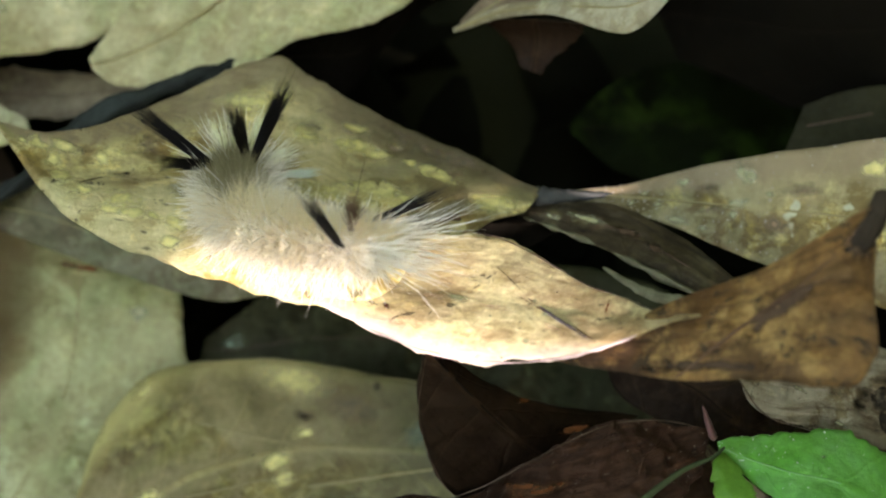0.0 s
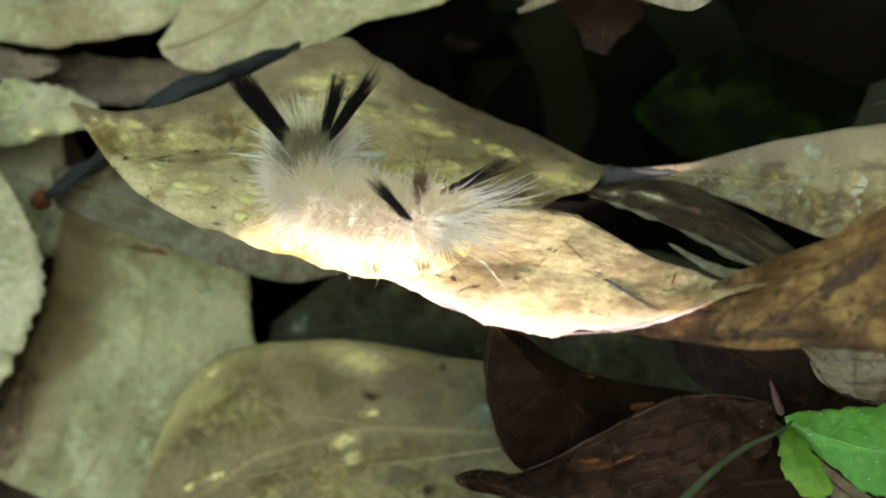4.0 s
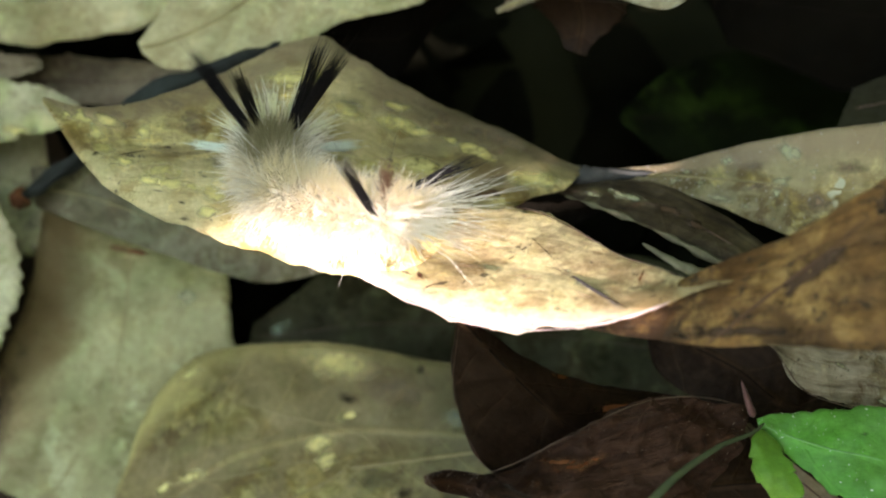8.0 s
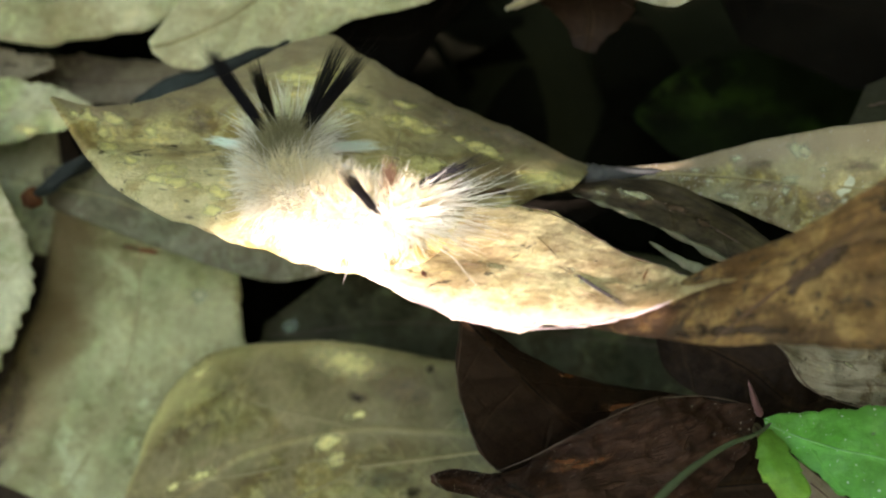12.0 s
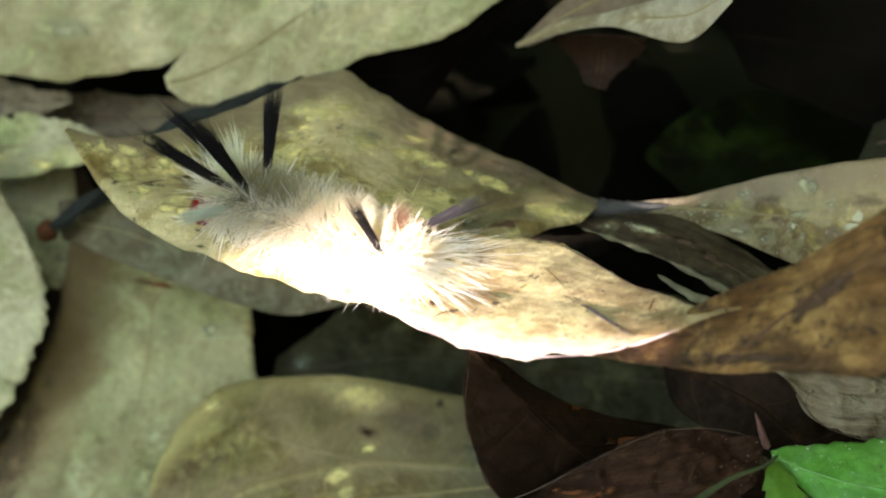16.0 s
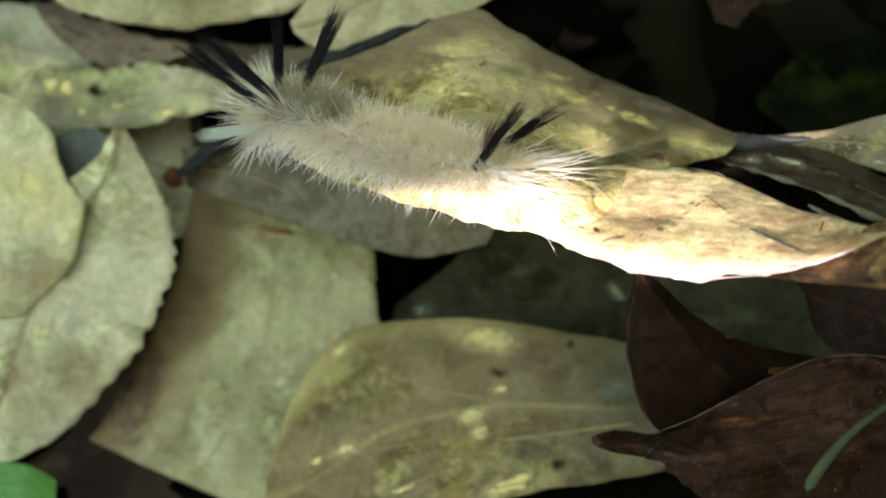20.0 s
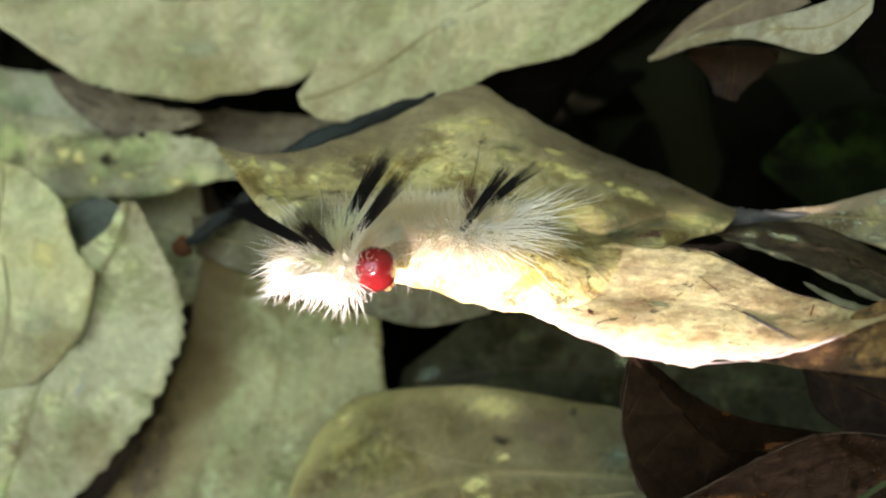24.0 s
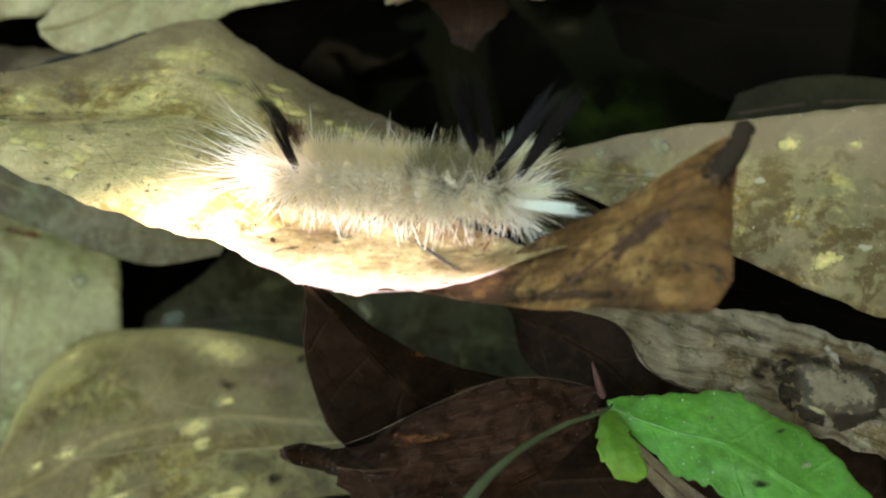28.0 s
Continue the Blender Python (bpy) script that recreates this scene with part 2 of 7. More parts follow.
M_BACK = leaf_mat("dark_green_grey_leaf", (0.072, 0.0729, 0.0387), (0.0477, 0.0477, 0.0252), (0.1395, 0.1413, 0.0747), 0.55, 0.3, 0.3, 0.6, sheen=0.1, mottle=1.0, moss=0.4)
M_BROWN = leaf_mat("dark_chocolate_leaf", (0.03348, 0.01907, 0.01023), (0.02371, 0.01395, 0.007626), (0.0651, 0.03534, 0.01395), 0.62, 0.3, 0.8, 0.55, vein_tone=1.8, spots=None, streak=0.3, sheen=0.1, mottle=0.8)
M_CRUMPLE = leaf_mat("crumpled_umber_leaf", (0.07734, 0.03913, 0.023), (0.0501, 0.02608, 0.01521), (0.183, 0.07402, 0.02414), 0.60, 0.7, 0.5, 0.45, vein_tone=1.6, streak=0.9, streak_tone=(0.3, 0.25, 0.22), sheen=0.1, depth=0.0024, mottle=1.1)
M_RIGHT = leaf_mat("tan_spotted_leaf", (0.3472, 0.2968, 0.1478), (0.224, 0.1882, 0.09856), (0.5824, 0.4984, 0.1792), 0.58, 0.35, 0.35, 0.55, vein_tone=1.35, spots=(0.42, 0.42, 0.28), moss=0.2, rim=((0.25, 0.19, 0.11), -1.0, 0.25, None), mottle=1.1)
M_STRIP = leaf_mat("grey_brown_strip_leaf", (0.0732, 0.0542, 0.0268), (0.0498, 0.0363, 0.0196), (0.113, 0.0966, 0.0488), 0.54, 0.4, 0.7, 0.6, vein_tone=1.5, streak=1.0, streak_tone=(0.18, 0.15, 0.12), mottle=0.6)
M_KNOT = leaf_mat("weathered_bark_leaf", (0.3786, 0.3405, 0.2386), (0.252, 0.215, 0.1389), (0.5298, 0.5163, 0.3786), 0.52, 0.7, 0.3, 0.7, speck_at=0.60, streak=1.0, depth=0.001, spots=(0.50, 0.50, 0.42), mottle=1.2)
M_GREEN = leaf_mat("fresh_green_leaf", (0.0942, 0.326, 0.0434), (0.118, 0.399, 0.0532), (0.157, 0.483, 0.0865), 0.62, 0.25, 0.35, 0.38, vein_tone=1.3, seep=0.3, sheen=0.5, depth=0.0008, moss=0.6)
M_GREENLOBE = leaf_mat("yellow_green_lobe", (0.202, 0.391, 0.0414), (0.127, 0.31, 0.0414), (0.304, 0.46, 0.0621), 0.58, 0.3, 0.3, 0.4, seep=0.3)
M_DULLTAN = leaf_mat("dull_tan_leaf", (0.24, 0.18, 0.11), (0.165, 0.122, 0.073), (0.29, 0.225, 0.135), 0.55, 0.3, 0.3, 0.6)
M_PALE = leaf_mat("pale_cream_leaf", (0.40, 0.37, 0.24), (0.32, 0.29, 0.18), (0.46, 0.44, 0.29), 0.55, 0.3, 0.3, 0.6, mottle=0.5)
# Near-black leaf and moss tones: deep shade of the hollows is painted into both.
M_DARK = leaf_mat("shade_black_leaf", (0.0060, 0.0050, 0.0032), (0.0042, 0.0036, 0.0024), (0.0095, 0.0075, 0.0042), 0.60, 0.3, 0.4, 0.9, sheen=0.02)
M_MOSS = leaf_mat("mossy_shade_leaf", (0.0070, 0.0100, 0.0034), (0.0045, 0.0058, 0.0026), (0.018, 0.032, 0.006), 0.47, 0.3, 0.1, 0.9, sheen=0.02)
# Humus far below its own tone: the shade of the gaps is in its colour.
M_SOIL = plain_mat("shade_dark_humus", (0.0058, 0.0062, 0.0032), (0.0125, 0.0125, 0.0062), 60, 1.0, 0.9, sheen=0.0)
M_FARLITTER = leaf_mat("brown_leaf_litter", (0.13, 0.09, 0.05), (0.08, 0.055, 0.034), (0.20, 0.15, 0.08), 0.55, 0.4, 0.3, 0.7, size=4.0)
# Litter painted nearly black, so the hollow's shade comes from its colour.
M_LITTER = leaf_mat("shade_dark_litter", (0.0042, 0.0042, 0.0024), (0.0028, 0.0029, 0.0018), (0.0070, 0.0075, 0.0036), 0.58, 0.4, 0.3, 1.0, sheen=0.0)
M_WOODS = plain_mat("shade_wall_green", (0.020, 0.035, 0.012), (0.04, 0.06, 0.02), 6, 0.9, 0.5)
M_TWIG = plain_mat("blue_grey_twig_bark", (0.038, 0.046, 0.038), (0.008, 0.006, 0.005), 110, 0.95, 1.0, sheen=0.05)
M_BARK = plain_mat("shade_bark", (0.14, 0.11, 0.08), (0.08, 0.065, 0.045), 60, 0.9, 0.9, sheen=0.1)
M_RUST = plain_mat("rusty_twig_end", (0.20, 0.075, 0.03), (0.08, 0.035, 0.018), 350, 0.9, 1.0, sheen=0.1)
M_STALK = plain_mat("green_stalk", (0.060, 0.078, 0.032), (0.038, 0.05, 0.022), 200, 0.6, 0.4, sheen=0.12)
M_BUD = plain_mat("red_bud", (0.15, 0.07, 0.06), (0.09, 0.045, 0.036), 400, 0.5, 0.3)
M_RIB = plain_mat("leaf_rib", (0.29, 0.245, 0.115), (0.20, 0.165, 0.08), 500, 0.75, 0.4, sheen=0.08)
M_FOLDRIB = plain_mat("brown_fold_rib", (0.13, 0.066, 0.03), (0.075, 0.038, 0.018), 500, 0.6, 0.4)
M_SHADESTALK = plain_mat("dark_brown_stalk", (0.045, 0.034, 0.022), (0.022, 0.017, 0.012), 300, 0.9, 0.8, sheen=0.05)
M_PETIOLE = plain_mat("grey_stalk", (0.072, 0.074, 0.066), (0.030, 0.029, 0.025), 300, 0.9, 0.7, sheen=0.06)
M_DARKRIB = plain_mat("dark_leaf_rib", (0.10, 0.055, 0.035), (0.06, 0.035, 0.022), 500, 0.5, 0.4)


def spot_mat(name, a, b, thin=0.0, soft=0.55, full=1.0):
    """A blotch that frays out towards its margin."""
    m, nt, p = start(name)
    g = grain(nt, 700, 5, 0.7)
    nt.links.new(blend(nt, ramp(nt, g, 0.3, 0.7), a, b), p.inputs["Base Color"])
    p.inputs["Roughness"].default_value = 0.85
    p.inputs["Specular IOR Level"].default_value = 0.08
    at = nt.nodes.new("ShaderNodeAttribute")
    at.attribute_name = "blade"
    sep = nt.nodes.new("ShaderNodeSeparateXYZ")
    nt.links.new(at.outputs["Vector"], sep.inputs[0])
    fray = calc(nt, "ADD", calc(nt, "SUBTRACT", 1.0 - thin, sep.outputs[0]), calc(nt, "MULTIPLY", calc(nt, "SUBTRACT", grain(nt, 420, 6, 0.75), 0.5), 2.6))
    nt.links.new(calc(nt, "MULTIPLY", ramp(nt, fray, 0.0, soft), full), p.inputs["Alpha"])
    return m


M_PALESPOT = spot_mat("pale_lichen_spot", (0.42, 0.42, 0.23), (0.35, 0.345, 0.19), 0.1, 0.9, 0.9)
M_YELSPOT = spot_mat("yellow_blotch", (0.78, 0.69, 0.27), (0.60, 0.53, 0.21), 0.0, 0.95, 0.9)
M_DARKSPOT = spot_mat("black_rot_spot", (0.024, 0.017, 0.011), (0.055, 0.038, 0.024), -0.1, 1.0, 0.9)
M_RUSTSPOT = spot_mat("rust_orange_tear", (0.22, 0.085, 0.03), (0.12, 0.045, 0.02), 0.1)
M_TEALSPOT = spot_mat("blue_green_lichen", (0.26, 0.31, 0.20), (0.19, 0.23, 0.145), 0.1, 1.2, 0.8)
M_SCORCH = spot_mat("scorched_tip", (0.05, 0.032, 0.02), (0.09, 0.055, 0.03), 0.1)
M_BROWNPATCH = spot_mat("brown_sunken_patch", (0.235, 0.175, 0.10), (0.165, 0.12, 0.068), 0.1, 1.2, 0.85)
M_ORANGE = spot_mat("orange_brown_stain", (0.50, 0.33, 0.20), (0.40, 0.26, 0.15), 0.1, 1.3, 0.7)
M_VEINSPOT = spot_mat("purple_grey_vein", (0.17, 0.14, 0.14), (0.09, 0.07, 0.065), -0.2)
M_GREYSTAIN = spot_mat("grey_green_stain", (0.17, 0.17, 0.10), (0.12, 0.12, 0.07), 0.1, 1.3, 0.7)
M_SCARRING = spot_mat("black_scar_ring", (0.016, 0.012, 0.008), (0.040, 0.030, 0.020), -0.4)
M_PALEKNOT = spot_mat("pale_worn_knot", (0.255, 0.232, 0.15), (0.135, 0.115, 0.072), -0.1, 0.7, 0.95)
M_LICHEN = spot_mat("pale_crusty_lichen", (0.44, 0.43, 0.245), (0.29, 0.28, 0.15), 0.0, 0.8, 0.75)
M_REDSPOT = spot_mat("red_brown_spot", (0.12, 0.05, 0.03), (0.07, 0.03, 0.02), -0.2)
M_GREENRIB = plain_mat("pale_green_rib", (0.14, 0.36, 0.09), (0.10, 0.28, 0.07), 400, 0.5, 0.3)
M_BLACKRIB = plain_mat("near_black_rib", (0.012, 0.008, 0.005), (0.006, 0.004, 0.003), 400, 0.8, 0.4, sheen=0.05)
M_RIDGE = plain_mat("pale_green_ridge", (0.215, 0.205, 0.118), (0.10, 0.093, 0.053), 500, 0.9, 1.0, sheen=0.1)
M_GRIT = plain_mat("pale_grit", (0.42, 0.38, 0.30), (0.25, 0.21, 0.16), 900, 0.7, 0.3)
M_DARKGRIT = plain_mat("dark_grit", (0.05, 0.035, 0.022), (0.025, 0.018, 0.012), 900, 0.9, 0.3)
M_PINKRIM = plain_mat("pinkish_frayed_rim", (0.52, 0.40, 0.36), (0.38, 0.27, 0.22), 700, 0.8, 0.9)
M_PALERIM = plain_mat("dry_pale_rim", (0.13, 0.09, 0.055), (0.06, 0.042, 0.026), 500, 0.7, 0.8)
M_DROP = plain_mat("pale_droplets", (0.62, 0.68, 0.55), (0.42, 0.50, 0.36), 900, 0.3, 0.2)
M_SKIN = plain_mat("caterpillar_skin", (0.90, 0.84, 0.66), (0.74, 0.67, 0.50), 700, 0.6, 0.5)
M_HEAD = plain_mat("glossy_red_head", (0.22, 0.013, 0.014), (0.13, 0.009, 0.010), 900, 0.18, 0.1, 0.8)
M_FACE = plain_mat("white_face_mark", (0.75, 0.70, 0.62), (0.65, 0.60, 0.52), 900, 0.4, 0.2)
M_LEG = plain_mat("amber_leg", (0.42, 0.20, 0.08), (0.32, 0.14, 0.06), 900, 0.4, 0.2)
M_PROLEG = plain_mat("cream_proleg", (0.55, 0.45, 0.28), (0.45, 0.36, 0.22), 900, 0.5, 0.2)
M_COAT = hair_mat("cream_bristle", (0.98, 0.93, 0.77), (0.92, 0.83, 0.62), 0.42)
M_DORSAL = hair_mat("tan_bristle", (0.83, 0.745, 0.47), (0.96, 0.89, 0.67), 0.42)
M_CREST = hair_mat("dark_olive_bristle", (0.25, 0.22, 0.10), (0.52, 0.47, 0.27), 0.3)
M_TUFT = hair_mat("pale_yellow_bristle", (0.90, 0.91, 0.64), (0.96, 0.97, 0.80), 0.45)
M_WHITE = hair_mat("white_bristle", (0.98, 0.96, 0.86), (0.95, 0.91, 0.78), 0.45, 0.35)
M_BLACK = hair_mat("black_bristle", (0.006, 0.0055, 0.006), (0.014, 0.012, 0.012), 0.0, 0.55, 0.12)
M_BROWNTUFT = hair_mat("brown_bristle", (0.10, 0.055, 0.03), (0.20, 0.12, 0.07), 0.2, 0.5, 0.2)
M_MINT = hair_mat("pale_mint_bristle", (0.92, 0.98, 0.87), (0.86, 0.96, 0.82), 0.25, 0.35)

# ---- builders ----


def part(name, mesh, material, parent, label=""):
    ob = new(name, mesh)
    if material:
        mesh.materials.append(material)
    ob.parent = parent
    if label:
        tagged(ob, label)
    return ob


def thing(name, label, category, at, group="", kind=""):
    ob = new(name)
    ob.empty_display_size = 0.005
    ob.location = at
    return tagged(ob, label, category, group, kind)


def smooth(mesh):
    mesh.polygons.foreach_set("use_smooth", [True] * len(mesh.polygons))
    return mesh


def spline(rows, v):
    """Catmull-Rom through rows of numbers, v from 0 to 1."""
    n = len(rows)
    x = v * (n - 1)
    i = min(int(x), n - 2)
    f = x - i
    p = [np.array(rows[max(0, min(n - 1, i + k))], float) for k in (-1, 0, 1, 2)]
    if i == 0:
        p[0] = 2 * p[1] - p[2]
    if i == n - 2:
        p[3] = 2 * p[2] - p[1]
    return 0.5 * (2 * p[1] + (p[2] - p[0]) * f + (2 * p[0] - 5 * p[1] + 4 * p[2] - p[3]) * f * f
                  + (3 * p[1] - p[0] - 3 * p[2] + p[3]) * f ** 3)


def rail_rows(st):
    """The midrib and both margins, in metres, at each station."""
    mids = [[q / 1000 for q in s[:3]] for s in st]
    out = []
    for i, s in enumerate(st):
        v = i / (len(st) - 1)
        tan = Vector(spline(mids, min(1, v + 0.001)) - spline(mids, max(0, v - 0.001))).normalized()
        acr = tan.cross(VIEW).normalized()
        nor = acr.cross(tan)
        mid = Vector(mids[i])
        lw = (-acr * s[3] + nor * s[4] + tan * s[5]) / 1000
        rw = (acr * s[6] + nor * s[7] + tan * s[8]) / 1000
        out.append([*mid, *(mid + lw), *(mid + rw)])
    return out


def blade_mesh(name, st, at, cup=0.0, wave=0.0005, thick=0.00028, crinkle=0.0, ragged=0.03, teeth=0.0, seed=1, nv=72, nu=22, keel=0.0, lip=1.0):
    """A blade lofted along its midrib. A station holds the midrib (x, y, z) and, for each half, its reach across, its lift
    and its sweep along, in mm."""
    rows = rail_rows(st)
    verts, tags, faces = [], [], []
    run, last = 0.0, None
    for j in range(nv + 1):
        v = j / nv
        s = spline(rows, v)
        mid = Vector(s[:3])
        lw, rw = Vector(s[3:6]) - mid, Vector(s[6:9]) - mid
        tan = Vector(spline(rows, min(1, v + 0.01))[:3] - spline(rows, max(0, v - 0.01))[:3]).normalized()
        acr = tan.cross(VIEW).normalized()
        nor = acr.cross(tan)
        run += (mid - last).length if last else 0.0
        last = mid
        for k in range(nu + 1):
            u = 2 * k / nu - 1
            half = lw if u < 0 else rw
            n1 = noise.noise(Vector((run * 260, seed * 7.3 + (3 if u < 0 else 0), 0)))
            n2 = noise.noise(Vector((run * 900, seed * 3.1 + (9 if u < 0 else 0), 4)))
            tooth = teeth * (((run * 330) % 1.0) - 0.5)
            stretch = 1 + (ragged * (n1 + 0.5 * n2) + tooth) * abs(u) ** 4
            toward = VIEW * half.dot(VIEW) if u > 0 else Vector((0, 0, 0))
            p = mid + (half - toward) * (abs(u) * stretch) + toward * (1 - (1 - abs(u)) ** lip)
            p += nor * (cup * (1 - u * u) * half.length - keel * math.exp(-(u / 0.12) ** 2))
            q = p * 1000
            p += nor * wave * (noise.noise(q * 0.07 + Vector((seed, 0, 0))) * 1.3 + noise.noise(q * 0.22 + Vector((0, seed, 0))) * 0.6
                               + noise.noise(q * 0.7) * 0.16)
            if crinkle:
                p -= nor * crinkle * (abs(noise.noise(q * 0.17 + Vector((seed, 5, 0)))) + 0.6 * abs(noise.noise(q * 0.42 + Vector((0, seed, 5)))))
            verts.append(p - at)
            verts.append(p - nor * thick - at)
            tags += [u, run, half.length] * 2
    w = nu + 1
    for j in range(nv):
        for k in range(nu):
            a, b, c, d = (j * w + k) * 2, (j * w + k + 1) * 2, ((j + 1) * w + k + 1) * 2, ((j + 1) * w + k) * 2
            faces += [(a, b, c, d), (d + 1, c + 1, b + 1, a + 1)]
        for k in (0, nu):
            a, d = (j * w + k) * 2, ((j + 1) * w + k) * 2
            faces.append((a, d, d + 1, a + 1) if k == 0 else (d, a, a + 1, d + 1))
    for j in (0, nv):
        for k in range(nu):
            a, b = (j * w + k) * 2, (j * w + k + 1) * 2
            faces.append((a, a + 1, b + 1, b) if j == 0 else (b, b + 1, a + 1, a))
    me = bpy.data.meshes.new(name)
    me.from_pydata(verts, [], faces)
    tag = me.attributes.new("blade", "FLOAT_VECTOR", "POINT")
    tag.data.foreach_set("vector", tags)
    me.update()
    return smooth(me)


def tube_mesh(name, pts, radii, at, sides=10, steps=40, knots=0.0, seed=0, flat=1.0):
    """A round, tapering rod through pts (mm), with rounded ends."""
    rows = [[*(q / 1000 for q in p), r / 1000] for p, r in zip(pts, radii)]
    verts, faces = [], []
    for j in range(steps + 1):
        v = j / steps
        s = spline(rows, v)
        tan = Vector(spline(rows, min(1, v + 0.01))[:3] - spline(rows, max(0, v - 0.01))[:3]).normalized()
        x = tan.cross(VIEW).normalized()
        y = x.cross(tan)
        end = min(1.0, 0.25 + 6 * min(v, 1 - v) ** 0.7)
        for k in range(sides):
            a = math.tau * k / sides
            r = s[3] * end * (1 + knots * noise.noise(Vector((v * 14, math.cos(a) + seed, math.sin(a)))))
            verts.append(Vector(s[:3]) + (x * math.cos(a) + y * (math.sin(a) * flat)) * r - at)
    for j in range(steps):
        for k in range(sides):
            a, b = j * sides + k, j * sides + (k + 1) % sides
            faces.append((a, b, b + sides, a + sides))
    faces += [tuple(range(sides))[::-1], tuple(range(steps * sides, steps * sides + sides))]
    me = bpy.data.meshes.new(name)
    me.from_pydata(verts, [], faces)
    return smooth(me)


def leaf(label, st, mat, rib=0.0, rib_mat=None, name="fallen_leaf", group="fallen leaves on the forest floor", **how):
    at = Vector(st[len(st) // 2][:3]) / 1000
    ob = thing(name, label, "leaf", at, group)
    me = blade_mesh("blade", st, at, **how)
    part("blade", me, mat, ob)
    if rib:
        nv, nu = how.get("nv", 72), how.get("nu", 22)
        cols = [me.vertices[(round(nv * (0.02 + 0.16 * k)) * (nu + 1) + nu // 2) * 2].co for k in range(7)]
        pts = [(c + at) * 1000 for c in cols]
        part("midrib", tube_mesh("midrib", pts, [rib * (1 - 0.09 * k) for k in range(7)], at, 8, 36, flat=0.8), rib_mat or M_RIB, ob)
    return ob


def spot(owner, name, at, rx, ry, turn, mat, label, blades=("blade",), seed=1, lift=0.00008, ragged=0.35, hollow=0.0):
    """An irregular thin patch draped on a blade. at and radii in mm; the patch lies in the plane across VIEW."""
    trees = []
    for c in owner.children:
        if c.name.split(".")[0] in blades:
            vs = [v.co + owner.location for v in c.data.vertices]
            trees.append(BVHTree.FromPolygons(vs, [tuple(p.vertices) for p in c.data.polygons]))
    ex = Vector((1, 0, 0))
    ey = VIEW.cross(ex)
    ca, sa = math.cos(radians(turn)), math.sin(radians(turn))
    centre = Vector(at) / 1000
    verts, faces, tags, n, rings = [], [], [], 22, 6
    for j in range(rings + 1):
        for k in range(n):
            a = math.tau * k / n
            r = (j / rings) * (1 + ragged * noise.noise(Vector((math.cos(a) * 1.7, math.sin(a) * 1.7, seed * 3.7))))
            u, w = rx / 1000 * r * math.cos(a), ry / 1000 * r * math.sin(a)
            p = centre + ex * (u * ca - w * sa) + ey * (u * sa + w * ca)
            best = None
            for tree in trees:
                hit = tree.ray_cast(p + VIEW * 0.05, -VIEW)[0]
                if hit and (best is None or hit.dot(VIEW) > best.dot(VIEW)):
                    best = hit
            tags += [abs(j / rings - hollow) / max(0.2, 1 - hollow) * 0.9 if hollow else j / rings, 0, 0]
            q = best if best else (verts[-1] + owner.location if verts else p)
            verts.append(q + VIEW * (lift if j < rings else lift * 0.2) - owner.location if best else q - owner.location)
    for j in range(rings):
        for k in range(n):
            a, b = j * n + k, j * n + (k + 1) % n
            faces.append((a, b, b + n, a + n))
    me = bpy.data.meshes.new(name)
    me.from_pydata(verts, [], faces)
    me.attributes.new("blade", "FLOAT_VECTOR", "POINT").data.foreach_set("vector", tags)
    return part(name, smooth(me), mat, owner, label)


def vein(owner, pts, radius, mat, label, blade="blade"):
    """A raised vein laid over a blade through pts (mm)."""
    src = next(c for c in owner.children if c.name.split(".")[0] == blade)
    tree = BVHTree.FromPolygons([v.co + owner.location for v in src.data.vertices], [tuple(p.vertices) for p in src.data.polygons])
    laid = []
    for k in range(13):
        p = Vector(spline(pts, k / 12)) / 1000
        hit = tree.ray_cast(p + VIEW * 0.05, -VIEW)[0]
        laid.append((hit if hit else p) * 1000)
    me = tube_mesh("vein", laid, [radius * (1 - 0.04 * k) for k in range(13)], owner.location, 7, 48, 0.4, radius)
    return part("vein", me, mat, owner, label)


def grit(owner, count, seed, mat, label, lo=0.05, hi=0.16, blade="blade"):
    """Crumbs of soil and dust strewn over a blade, in one mesh."""
    rnd = random.Random(seed)
    src = next(c for c in owner.children if c.name.split(".")[0] == blade)
    polys = [p for p in src.data.polygons if p.normal.dot(VIEW) > 0.1]
    verts, faces = [], []
    for _ in range(count):
        p = rnd.choice(polys)
        v = [src.data.vertices[k].co for k in p.vertices]
        a, b = rnd.random(), rnd.random()
        c = v[0] * (1 - a) * (1 - b) + v[1] * a * (1 - b) + v[2] * a * b + v[3] * (1 - a) * b
        r = rnd.uniform(lo, hi) / 1000 * (2.0 if rnd.random() < 0.06 else 1.0)
        first = len(verts)
        turn = Euler((rnd.uniform(0, 6), rnd.uniform(0, 6), rnd.uniform(0, 6))).to_matrix()
        for d in ((1, 0, 0), (-0.8, 0.3, 0), (0, 0.9, 0.2), (0, -1, 0.1), (0.1, 0, 0.8), (0, 0.1, -0.7)):
            verts.append(c + turn @ Vector(d) * r)
        for f in ((0, 2, 4), (2, 1, 4), (1, 3, 4), (3, 0, 4), (2, 0, 5), (1, 2, 5), (3, 1, 5), (0, 3, 5)):
            faces.append(tuple(first + k for k in f))
    me = bpy.data.meshes.new("grit")
    me.from_pydata(verts, [], faces)
    ob = part("grit", me, mat, owner, label)
    tagged(ob, kind="stuff")
    return ob


